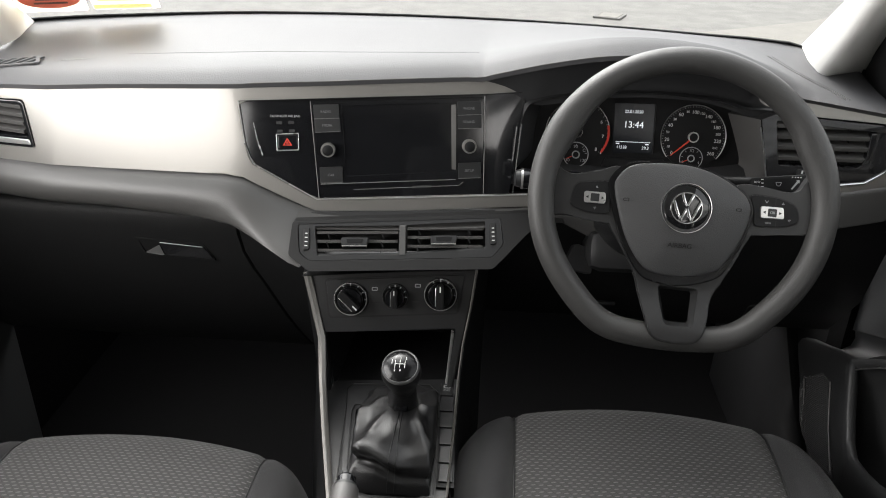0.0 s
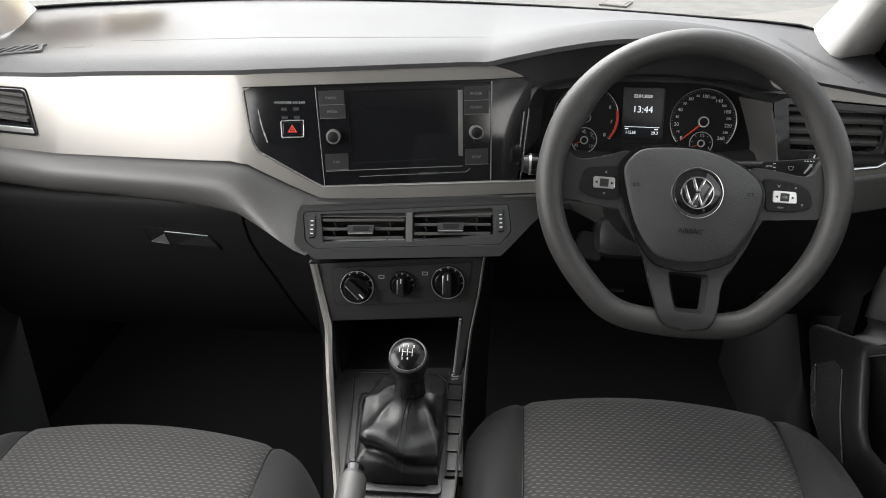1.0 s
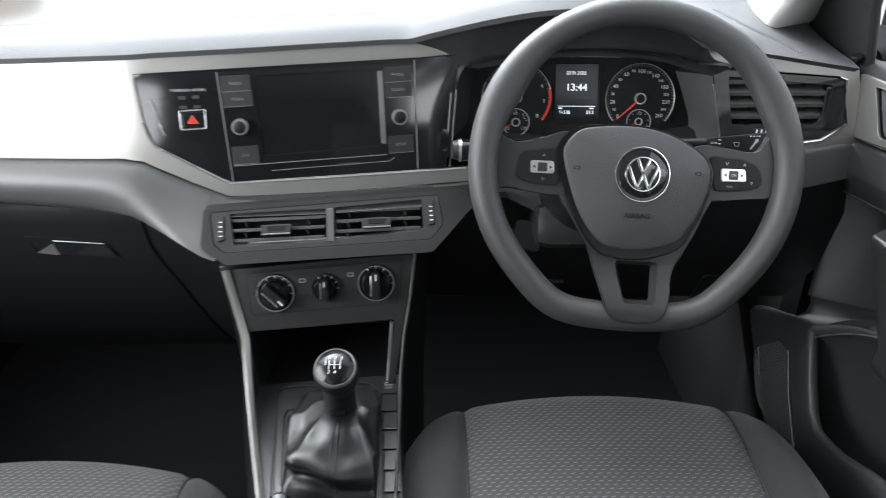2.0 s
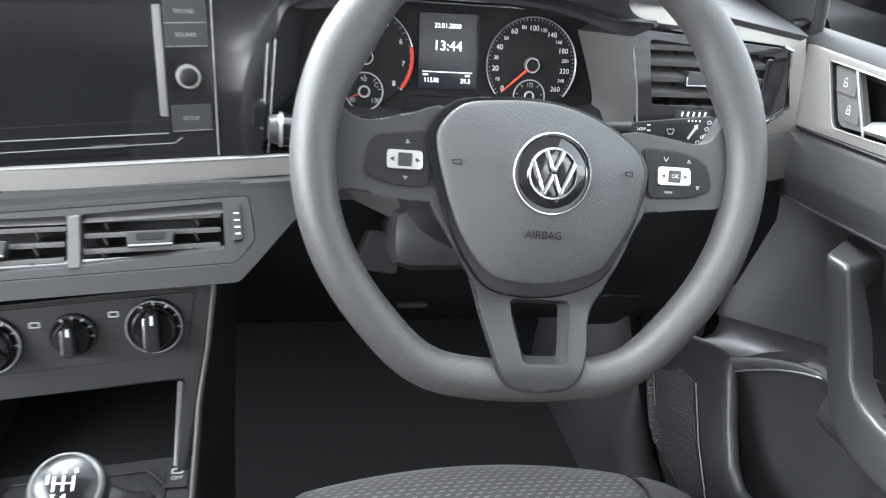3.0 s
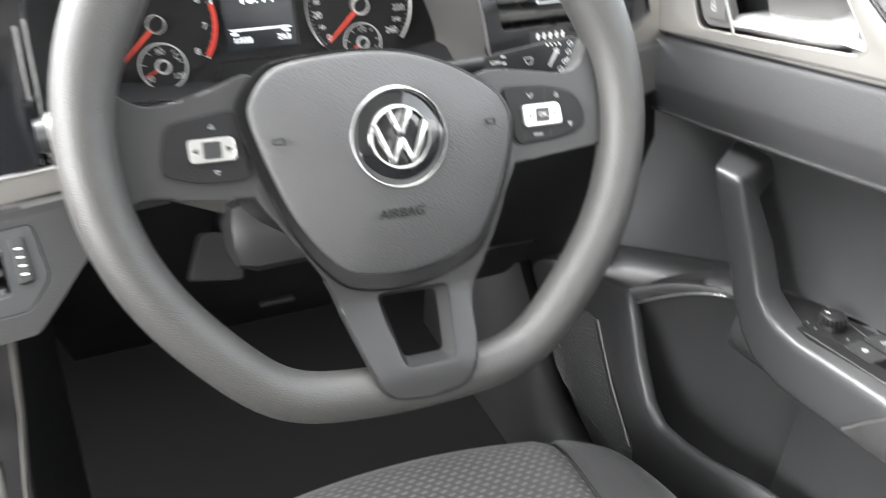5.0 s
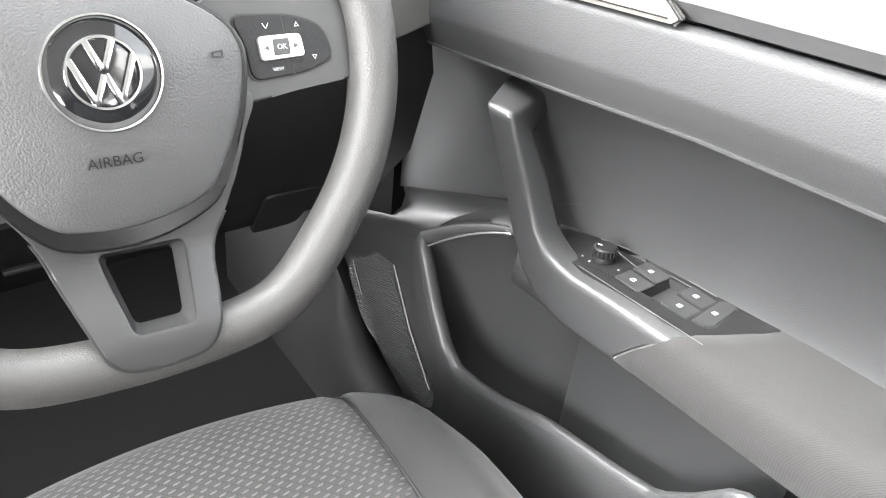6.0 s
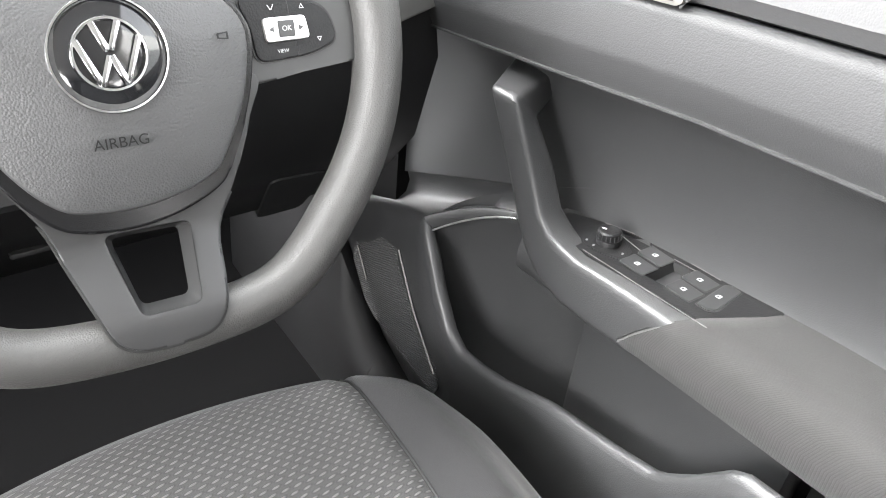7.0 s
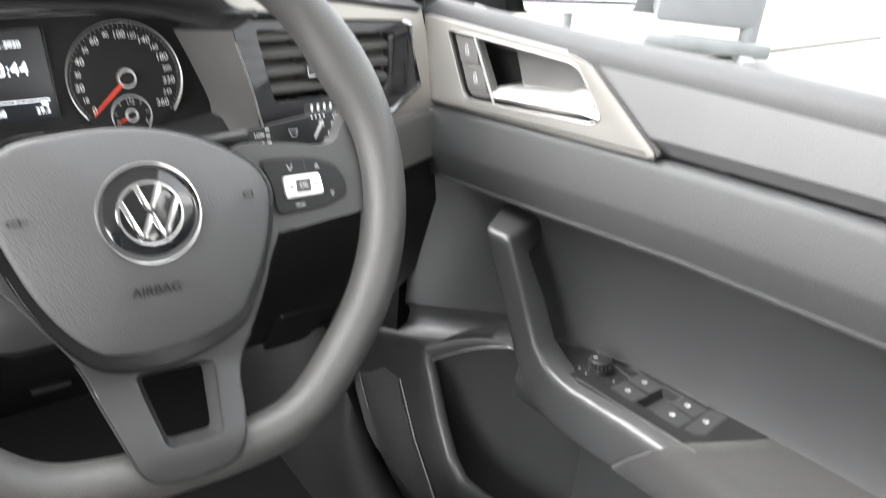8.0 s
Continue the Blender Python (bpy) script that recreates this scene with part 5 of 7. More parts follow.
# side spokes
SPL = smooth_poly([(-0.170, 0.020), (-0.166, 0.046), (-0.153, 0.033), (-0.142, 0.0240), (-0.128, 0.0215), (-0.101, 0.0280), (-0.074, 0.034), (-0.060, 0.0), (-0.055, -0.03), (-0.080, -0.036), (-0.110, -0.033), (-0.143, -0.030), (-0.162, -0.034)], 4)
part("spoke", moved(slab(SPL, 0.016, 0.005), at2(WM, 0, 0, -0.001)), M_SPOKE, wheel, "dark satin side spoke")
SPR = smooth_poly([(0.055, 0.0), (0.066, 0.026), (0.100, 0.0255), (0.124, 0.0225), (0.138, 0.0265), (0.150, 0.046), (0.166, 0.048), (0.170, 0.010), (0.165, -0.024), (0.155, -0.0262), (0.115, -0.0300), (0.082, -0.0340), (0.055, -0.03)], 4)
part("spoke", moved(slab(SPR, 0.016, 0.005), at2(WM, 0, 0, -0.001)), M_SPOKE, wheel, "dark satin side spoke")
# lower double spoke
LEG = smooth_poly([(-0.083, -0.030), (-0.0665, -0.060), (-0.0465, -0.092), (-0.0375, -0.120), (-0.0300, -0.1440), (-0.0240, -0.1600), (-0.0130, -0.1675), (0.005, -0.1690), (0.0250, -0.1675), (0.0350, -0.1600), (0.0400, -0.1450), (0.0465, -0.112), (0.0610, -0.087), (0.078, -0.050), (0.085, -0.028), (0.05, -0.02), (0.0, -0.02), (-0.05, -0.02)], 4)
LHOLE = rpoly([(-0.0170, -0.1040), (0.0308, -0.1045), (0.0248, -0.1490), (-0.0085, -0.1490)], 0.005)


def lift(bm):
    """Raises the foot of the lower spoke over the rim."""
    for v in bm.verts:
        u = max(0.0, min(1.0, (-0.104 - v.co.y) / 0.054))
        v.co.z += 0.0185 * u * u * (3 - 2 * u)
    return bm


leg = slab(LEG, 0.010, 0.003, [LHOLE])
for y in steps(-0.104, -0.160, 14):
    bmesh.ops.bisect_plane(leg, geom=[*leg.verts, *leg.edges, *leg.faces], plane_co=(0, y, 0), plane_no=(0, 1, 0))
part("lower_spoke", moved(lift(leg), at2(WM, 0, 0, -0.0005)), M_SPOKE, wheel, "satin grey double lower spoke")
gap = slab([(0.004 + (x - 0.004) * 1.035, -0.10 + (y + 0.10) * 1.028) for x, y in LEG if y < -0.088], 0.004, 0.001, [LHOLE])
for y in steps(-0.104, -0.160, 14):
    bmesh.ops.bisect_plane(gap, geom=[*gap.verts, *gap.edges, *gap.faces], plane_co=(0, y, 0), plane_no=(0, 1, 0))
part("spoke_gap", moved(lift(gap), at2(WM, 0, 0, -0.0025)), M_RUBBER, wheel)
part("spoke_bevel", moved(lift(loft([[(x, y, -0.0006) for x, y in LHOLE] + [(LHOLE[0][0], LHOLE[0][1], -0.0006)], [(0.006 + (x - 0.006) * 0.80, -0.1275 + (y + 0.1275) * 0.84, -0.012) for x, y in LHOLE] + [(0.006 + (LHOLE[0][0] - 0.006) * 0.80, -0.1275 + (LHOLE[0][1] + 0.1275) * 0.84, -0.012)]])), WM), M_SPOKE, wheel)
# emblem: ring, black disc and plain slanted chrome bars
EM = at2(WM, 0.0026, -0.0088, 0.0168)
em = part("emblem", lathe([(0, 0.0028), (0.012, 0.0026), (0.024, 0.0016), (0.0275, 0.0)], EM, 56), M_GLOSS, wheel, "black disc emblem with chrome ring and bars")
part("emblem_ring", ring(0.0282, 0.0302, 0.0030, EM, 64), M_CHROME, em)
part("emblem_inner_ring", ring(0.0168, 0.0192, 0.0046, EM, 56), M_CHROME, em)
for x, y, a, h in ((-0.0112, -0.0035, 22, 0.025), (-0.0034, -0.0085, -22, 0.017), (0.0034, -0.0085, 22, 0.017), (0.0112, -0.0035, -22, 0.025), (-0.0036, 0.0088, 22, 0.016), (0.0036, 0.0088, -22, 0.016)):
    part("emblem_bar", box(0.0036, h, 0.003, 0.0007, at2(EM, x, y, 0.0034, a)), M_CHROME, em)
# raised word and small marks on the cover
writing("AIRBAG", 0.0082, at2(WM, 0.0, -0.0540, 0.0168) @ pose(0, 0, 0, 9, 0, 0), M_DARK, wheel)
for s in (-1, 1):
    part("horn_mark", moved(slab(rpoly([(-0.004, -0.0016), (0.003, -0.0022), (0.003, 0.0022), (-0.004, 0.0016)], 0.0008), 0.0004, 0, [rpoly([(-0.003, -0.0008), (0.002, -0.0014), (0.002, 0.0014), (-0.003, 0.0008)], 0.0004)]), at2(WM, s * 0.066 - 0.001, -0.005, 0.0136) @ pose(0, 0, 0, 0, s * 12, 0)), M_DARK, wheel)


def keypad(outline, key, marks, seam):
    k = part("button_panel", moved(slab(rpoly(outline, 0.008), 0.004, 0.0012), at2(WM, 0, 0, 0.0012)), M_BLACK, wheel, "dark key panel")
    part("panel_gap", moved(slab(rpoly([(x + (0.0012 if x > sum(p[0] for p in outline) / len(outline) else -0.0012), y + (0.0012 if y > -0.004 else -0.0012)) for x, y in outline], 0.009), 0.002, 0.0), at2(WM, 0, 0, -0.0002)), M_RUBBER, wheel)
    w = part("silver_key", moved(slab(rpoly(key, 0.003), 0.004, 0.0012), at2(WM, 0, 0, 0.0034)), M_SATIN, k, "silver rocker key")
    cx, cy = sum(p[0] for p in key) / 4, sum(p[1] for p in key) / 4
    part("centre_key", moved(slab(rpoly([(-0.0052, -0.0048), (0.0052, -0.0048), (0.0052, 0.0048), (-0.0052, 0.0048)], 0.001), 0.003, 0.0012), at2(WM, cx, cy, 0.0042)), M_KEY, k)
    for s in (-1, 1):
        part("arrow", moved(slab([(-0.002, 0), (0.0014, -0.0018), (0.0014, 0.0018)], 0.0003, 0), at2(WM, cx + s * 0.0092, cy, 0.0036, 0 if s < 0 else 180)), M_KEY, k)
    for x, y, turn in marks:
        part("symbol", moved(slab([(-0.0016, -0.0012), (0.0016, -0.0012), (0, 0.0016)], 0.0003, 0, [[(-0.0010, -0.0008), (0.0010, -0.0008), (0, 0.0010)]]), at2(WM, x, y, 0.0015, turn)), M_GREYPRINT, k)
    for a, b in seam:
        part("seam", tube([WM @ Vector((*a, 0.0012)), WM @ Vector((*b, 0.0012))], 0.0003, 5), M_RUBBER, k)
    return k, cx, cy


keypad([(-0.1275, 0.0105), (-0.0858, 0.0165), (-0.0838, -0.0250), (-0.1110, -0.0245), (-0.1330, -0.0175)], [(-0.1165, 0.0012), (-0.0908, 0.0014), (-0.0900, -0.0124), (-0.1160, -0.0126)], [(-0.102, 0.0075, 0), (-0.102, -0.0185, 180)], [])
kr, cx, cy = keypad([(0.0790, 0.0160), (0.1156, 0.0138), (0.1350, 0.0064), (0.1410, -0.0130), (0.1215, -0.0200), (0.0865, -0.0222), (0.0860, -0.003)], [(0.0925, 0.0030), (0.1197, 0.0033), (0.1215, -0.0106), (0.0935, -0.0114)], [(0.119, 0.0082, 0), (0.128, -0.0115, 180)], [((0.110, 0.0136), (0.1105, 0.0045)), ((0.1125, -0.012), (0.113, -0.0205))])
writing("OK", 0.0042, at2(WM, cx, cy, 0.0044), M_GREYPRINT, kr)
for x, turn in ((0.0985, 30), (0.1005, -30)):
    part("symbol", box(0.0005, 0.0034, 0.0003, 0, at2(WM, x, 0.0088, 0.0016, turn)), M_GREYPRINT, kr)
writing("VIEW", 0.0030, at2(WM, 0.1035, -0.0165, 0.0015), M_GREYPRINT, kr)

# ---- steering column, stalks ----
column = thing("steering_column", (0.35, 1.0, 0.85), "dark plastic steering column shroud", "steering column")
cx_ = Vector((0, math.cos(radians(25)), -math.sin(radians(25))))
bmc = loft([[WC + cx_ * d + Vector((math.cos(a) * w, 0, 0)) + Vector((0, math.sin(radians(25)), math.cos(radians(25)))) * (math.sin(a) * h - 0.02) for a in steps(0, 2 * math.pi, 28)[:-1]] for d, w, h in ((0.03, 0.06, 0.045), (0.045, 0.075, 0.055), (0.12, 0.085, 0.062), (0.20, 0.085, 0.062))], True, True)
part("shroud", bmc, M_DARK, column, "dark grey shroud")
part("shroud_lower", box(0.13, 0.10, 0.06, 0.02, Matrix.Translation((0.330, 1.010, 0.790)) @ pose(0, 0, 0, -25)), M_CONSOLE, column, "grey lower shroud")
part("adjuster_lever", moved(slab(rpoly([(-0.022, -0.008), (0.022, -0.008), (0.018, 0.03), (-0.012, 0.03)], 0.006), 0.012, 0.003), face_frame((0.256, 0.975, 0.780), (1, 0.1, -0.25), (0.1, 0.5, 0.8))), M_CONSOLE, column, "grey adjuster lever")

stalk = thing("wiper_stalk", (0.47, 0.95, 0.93), "black wiper stalk with white symbols", "wiper stalk")
SM = face_frame((0.501, 0.930, 0.9355), (1, 0.06, -0.02), (0.0, 0.42, 0.9))
part("lever", moved(slab(rpoly([(-0.05, -0.013), (0.030, -0.0135), (0.039, -0.004), (0.037, 0.010), (0.028, 0.0135), (-0.05, 0.006)], 0.006), 0.014, 0.004), SM), M_BLACK, stalk, "satin black paddle")
for i in range(4):
    part("symbol", box(0.0013, 0.0013, 0.0004, 0, at2(SM, 0.004 + 0.0035 * i, 0.0085, 0.0002)), M_WHITE, stalk)
part("symbol", moved(slab(rpoly([(-0.005, 0.003), (0.005, 0.003), (0.0025, -0.003), (-0.0025, -0.003)], 0.001), 0.0004, 0, [rpoly([(-0.004, 0.0022), (0.004, 0.0022), (0.002, -0.0022), (-0.002, -0.0022)], 0.0008)]), at2(SM, -0.013, -0.001, 0.0002) @ Matrix.Scale(0.8, 4)), M_GREYPRINT, stalk)
part("symbol", moved(slab([(-0.0012, -0.009), (0.0012, -0.009), (0.0016, 0.006), (0.0035, 0.006), (0, 0.0105), (-0.0035, 0.006), (-0.0016, 0.006)], 0.0004, 0), at2(SM, 0.008, -0.001, 0.0002, -38) @ Matrix.Scale(0.8, 4)), M_GREYPRINT, stalk)
writing("OFF", 0.0038, at2(SM, 0.0185, -0.0045, 0.0002, 20), M_WHITE, stalk)
for x, y in ((0.024, 0.0075), (0.0215, 0.002), (0.013, -0.0095)):
    part("symbol", moved(slab(rpoly([(-0.0026, -0.002), (0.0026, -0.002), (0.0026, 0.002), (-0.0026, 0.002)], 0.0006), 0.0004, 0, [rpoly([(-0.0018, -0.0012), (0.0018, -0.0012), (0.0018, 0.0012), (-0.0018, 0.0012)], 0.0004)]), at2(SM, x, y, 0.0002, 25) @ Matrix.Scale(0.75, 4)), M_GREYPRINT, stalk)
for s, y in (("LOW", 0.0005), ("INT", -0.0055)):
    writing(s, 0.0034, at2(SM, -0.040, y, 0.0002), M_WHITE, stalk)
for i in range(4):
    part("symbol", box(0.003, 0.001, 0.0004, 0, at2(SM, -0.0335, 0.004 - 0.0045 * i, 0.0002)), M_WHITE, stalk)
part("neck", tube([SM @ Vector((-0.045, 0, -0.007)), SM @ Vector((-0.09, 0, -0.02))], 0.007, 12), M_DARK, stalk)

lstalk = thing("indicator_stalk", (0.175, 0.96, 0.91), "black indicator stalk with a chrome tip ring", "indicator stalk")
LM = face_frame((0.176, 0.965, 0.912), (1, 0, 0), (0, 0.3, 0.95))
part("lever", tube([LM @ Vector((-0.008, 0, 0)), LM @ Vector((0.06, 0, -0.01)), LM @ Vector((0.11, -0.004, -0.02))], [0.0135, 0.0125, 0.009], 18), M_GLOSS, lstalk, "glossy black lever")
part("tip", tube([LM @ Vector((-0.017, 0, 0.001)), LM @ Vector((-0.008, 0, 0))], [0.0105, 0.0125], 18), M_KEY, lstalk, "dark tip")
part("tip_ring", tube([LM @ Vector((-0.009, 0, 0)), LM @ Vector((-0.006, 0, 0))], [0.0142, 0.0142], 18), M_SATIN, lstalk, "thin satin ring")

# ---- instrument cluster ----
def CLUS(x, z):
    return 1.105 + 0.25 * (z - 0.935)


clus = thing("instrument_cluster", (0.335, 1.12, 0.93), "instrument cluster with two round dials and a small display", "instrument cluster")
part("face", bend(slab(rpoly([(0.175, 0.985), (0.50, 0.985), (0.52, 0.875), (0.165, 0.868)], 0.02), 0.006, 0), lambda x, z: CLUS(x, z) + 0.004), M_BLACK, clus, "black dial face")


def dial(cx, cz, r, numbers, a0, a1, small, red=None, needle=None, ticks=0, inner=None):
    m = on(CLUS, cx, cz, 0.0)
    d = part("dial", lathe([(0, 0.0), (r * 0.97, 0.0), (r * 0.97, -0.003)], m, 64), M_BLACK, clus, "black dial")
    rows = []
    for k in range(61):
        a = radians(a0 + (a1 - a0) * k / 60)
        rows.append([m @ Vector((math.cos(a) * q, math.sin(a) * q, h)) for q, h in ((r * 0.978, 0), (r * 0.978, 0.002), (r, 0.0025), (r, 0))])
    part("dial_ring", loft(rows), M_SATIN, d, "silver dial ring")
    for i in range(ticks + 1):
        a = a0 + (a1 - a0) * i / ticks
        part("tick", box(r * 0.045, 0.0004, 0.0004, 0, m @ pose(0, 0, 0, 0, 0, a) @ pose(r * 0.935, 0, 0.0004)), M_GREYPRINT, d)
    for i, s in enumerate(numbers):
        if not s:
            continue
        a = radians(a0 + (a1 - a0) * i / (len(numbers) - 1))
        big = len(numbers) < 12 or i % 2 == 0
        q = r * (0.76 if len(s) > 2 else 0.80)
        writing(s, r * (0.150 if big else 0.105), at2(m, math.cos(a) * q, math.sin(a) * q, 0.0004), M_WHITE, d, "numeral")
    if red:
        rows = []
        for k in range(21):
            a = radians(red[0] + (red[1] - red[0]) * k / 20)
            rows.append([m @ Vector((math.cos(a) * q, math.sin(a) * q, 0.0028)) for q in (r * 0.93, r * 1.0)])
        part("red_zone", loft(rows), M_RED, d, "red band")
    hub = part("hub", lathe([(0.0, 0.006), (r * 0.11, 0.006), (r * 0.13, 0.004), (r * 0.13, 0)], m, 32), M_BLACK, d)
    part("hub_ring", ring(r * 0.125, r * 0.165, 0.0058, m, 32), M_SATIN, d)
    part("needle", moved(slab([(r * 0.12, -0.0012), (r * 0.88, -0.0005), (r * 0.88, 0.0005), (r * 0.12, 0.0012)], 0.001, 0), m @ pose(0, 0, 0.005, 0, 0, needle)), M_NEEDLE, d, "red needle")
    sm = at2(m, 0.0, -r * small[0], 0.0006)
    rs = r * small[1]
    part("small_dial_ring", ring(rs * 0.93, rs, 0.001, sm, 40), M_GREYPRINT, d, "small inner dial ring")
    part("small_dial", lathe([(0, 0.0002), (rs * 0.95, 0.0002)], sm, 32), M_BLACK, d)
    part("small_hub", ring(rs * 0.22, rs * 0.32, 0.002, sm, 24), M_GREYPRINT, d)
    for k in range(7):
        part("tick", box(rs * 0.16, 0.0006, 0.0004, 0, sm @ pose(0, 0, 0, 0, 0, 210 - 40 * k) @ pose(rs * 0.78, 0, 0.0006)), M_GREYPRINT, d)
    part("small_needle", moved(slab([(rs * 0.25, -0.0006), (rs * 0.85, -0.0003), (rs * 0.85, 0.0003), (rs * 0.25, 0.0006)], 0.0005, 0), sm @ pose(0, 0, 0.001, 0, 0, 205)), M_NEEDLE, d)
    for s, x, y in inner or ():
        writing(s, rs * 0.34, at2(sm, x * rs, y * rs, 0.0007), M_GREYPRINT, d, "numeral")
    return d


dial(0.4165, 0.934, 0.0470, ["0", "10", "20", "30", "40", "50", "60", "80", "100", "120", "140", "160", "180", "200", "220", "240", "260"], 220, -40, (0.66, 0.36), None, 222, 52, [("1/2", 0, 0.66), ("0", -0.7, -0.35), ("1", 0.68, -0.35)])
dial(0.2490, 0.934, 0.0470, ["0", "1", "2", "3", "4", "5", "6", "7", "8"], 220, -40, (0.70, 0.40), (15, -38), 222, 32, [("90", -0.05, 0.62), ("50", -0.62, -0.45), ("130", 0.6, -0.45), ("C", 0.62, 0.35)])
LMX = lambda x, z, o=0.0015: on(CLUS, x, z, o)
lcd = part("display", bend(slab(rpoly([(0.300, 0.978), (0.358, 0.978), (0.360, 0.908), (0.302, 0.907)], 0.002), 0.002, 0.0005), lambda x, z: CLUS(x, z) - 0.0005), M_CLUSTERGLASS, clus, "small lit display")
part("display_edge", tube([LMX(0.3595, 0.977).translation, LMX(0.3605, 0.9085).translation], 0.0005, 5), M_KEY, lcd)
writing("22.01.2020", 0.0060, LMX(0.3285, 0.966), M_LCD, lcd)
writing("13:44", 0.0132, LMX(0.3295, 0.9475), M_LCD, lcd)
part("line", box(0.050, 0.0007, 0.0003, 0, LMX(0.3305, 0.9235)), M_LCD, lcd)
writing("11538", 0.0060, LMX(0.3145, 0.9155), M_LCD, lcd)
writing("29.3", 0.0060, LMX(0.3490, 0.9155), M_LCD, lcd)
for x in (0.3085, 0.3510):
    part("unit_mark", box(0.005, 0.0016, 0.0003, 0, LMX(x, 0.9208)), M_LCD, lcd)
part("lower_ledge", loft([[(x, 1.10, 0.884 + (x - 0.335) ** 2 * 0.6), (x, 1.085, 0.882 + (x - 0.335) ** 2 * 0.6), (x, 1.045, 0.868), (x, 1.03, 0.855)] for x in steps(0.19, 0.50, 16)]), M_HOOD, clus)
part("lower_bar", bend(slab(rpoly([(0.294, 0.8995), (0.379, 0.8995), (0.372, 0.8860), (0.287, 0.8860)], 0.003), 0.003, 0.0008), lambda x, z: CLUS(x, z) + 0.001), M_BLACK, clus)
kn = part("ledge_key", box(0.05, 0.012, 0.004, 0.0015, face_frame((0.333, 1.068, 0.877), (1, 0, 0), (0, 0.9, 0.45))), M_GLOSS, clus)
for x in (-0.004, 0.006):
    part("symbol", box(0.005, 0.004, 0.0004, 0, face_frame((0.333 + x, 1.067, 0.8795), (1, 0, 0), (0, 0.9, 0.45))), M_WHITE, kn)

# cowl walls round the dials and the hood's lining
COWL = [(0.150, 0.866), (0.157, 0.905), (0.168, 0.980), (0.192, 0.999), (0.26, 1.010), (0.335, 1.014), (0.41, 1.010), (0.452, 1.000), (0.483, 0.987)]
cw = thing("cluster_hood", (0.335, 1.05, 0.95), "dark grey hood lining round the instrument dials", "cluster hood")
inner = [(0.180, 0.872), (0.184, 0.905), (0.190, 0.958), (0.206, 0.973), (0.265, 0.985), (0.335, 0.990), (0.40, 0.986), (0.435, 0.981), (0.463, 0.969)]
def sm_line(p, n=5):
    q = smooth_poly(p, n)
    return q[: (len(p) - 1) * n + 1]
co, ci = sm_line(COWL), sm_line(inner)
LY = lambda x: 1.040 - 0.012 * max(0, (x - 0.42) / 0.08)
LIN = [[(x, LY(x), z) for x, z in co], [((x + w) / 2, 1.074, (z + q) / 2) for (x, z), (w, q) in zip(co, ci)], [(x, 1.108 + 0.25 * (z - 0.935), z) for x, z in ci]]
part("lining", loft(LIN), M_HOOD, cw, "dark grey lining", 60)
side_front = spline([(0.483, 1.0285, 0.987), (0.4895, 1.027, 0.959), (0.5050, 1.025, 0.909), (0.5095, 1.024, 0.880)], 6)
side_back = spline([(0.463, 1.116, 0.969), (0.4765, 1.108, 0.935), (0.4865, 1.100, 0.902), (0.479, 1.096, 0.880)], 6)
part("side_panel", loft([[f, f.lerp(g, 0.12) + Vector((0.0015, 0, 0)), f.lerp(g, 0.5) + Vector((0.003, 0, 0)), g] for f, g in zip(side_front, side_back)]), M_SIDE, cw, "grey side panel of the hood", 60)
part("front_lip", loft([[(x, LY(x), z) for x, z in co], [(x, LY(x) - 0.004, z + 0.001) for x, z in co], [(0.335 + (x - 0.335) * 1.03, LY(x), 0.93 + (z - 0.93) * 1.04) for x, z in co]]), M_BLACK, cw, "thin dark lip", 60)
BROW = smooth_line([(0.112, 1.0245), (0.14, 1.0165), (0.165, 1.006), (0.19, 1.0), (0.26, 1.010), (0.335, 1.014), (0.41, 1.010), (0.452, 1.0), (0.49, 0.988), (0.52, 0.9885), (0.55, 0.9900)])
BROW_EDGE = smooth_line([(0.466, 1.033, 1.0265), (0.474, 1.037, 1.0185), (0.484, 1.0435, 1.0060), (0.505, 1.0470, 0.9980), (0.548, 1.0500, 0.9940)])


def brow_row(x):
    e = LIP(x)[0]
    y, z = (1.036 - 0.55 * e, 1.023 - 0.03 * (x - 0.1) + e) if x < 0.466 else BROW_EDGE(x)
    w = BROW(x)[0]
    back = min(1.054, FACE(x, w) - 0.001)
    return [(x, y, z), (x, max(y + 0.001, back - 0.006), z * 0.4 + w * 0.6), (x, back, w + 0.002), (x, back + 0.002, w - 0.010 * (1 - ease((x - 0.45) / 0.09)))]


part("brow", loft([brow_row(x) for x in steps(0.112, 0.46, 40) + steps(0.466, 0.546, 16)]), M_HOOD, cw, "dark hood underside", 60)
for pts in (((0.1580, 0.966), (0.1560, 0.93), (0.1520, 0.868)), ((0.1645, 0.970), (0.1620, 0.93), (0.1580, 0.868)), ((0.482, 0.979), (0.4945, 0.940), (0.5065, 0.890))):
    part("chrome_line", tube([(x, 1.0200, z) for x, z in pts], 0.0010, 6), M_SATIN, cw, "thin chrome line")
# ---- driver's door ----
door = thing("car_door", (0.74, 0.6, 0.3), "grey driver's door trim with silver pull trim, armrest and open pocket", "car door")
XB = lambda y: 0.690 + 0.06 * (1.0 - y)
SILL = lerp_line([(0.05, 1.032), (0.62, 1.015), (0.72, 1.009), (0.88, 0.998), (1.10, 0.988)])
UPC = lerp_line([(0.05, 0.985), (0.625, 0.949), (0.772, 0.934), (0.863, 0.923), (1.042, 0.898), (1.10, 0.890)])
LOWC = lerp_line([(0.05, 0.915), (0.594, 0.880), (0.741, 0.867), (0.854, 0.851), (1.031, 0.828), (1.10, 0.819)])
ZARM = lambda y: 0.708 + (0.87 - y) * 0.11
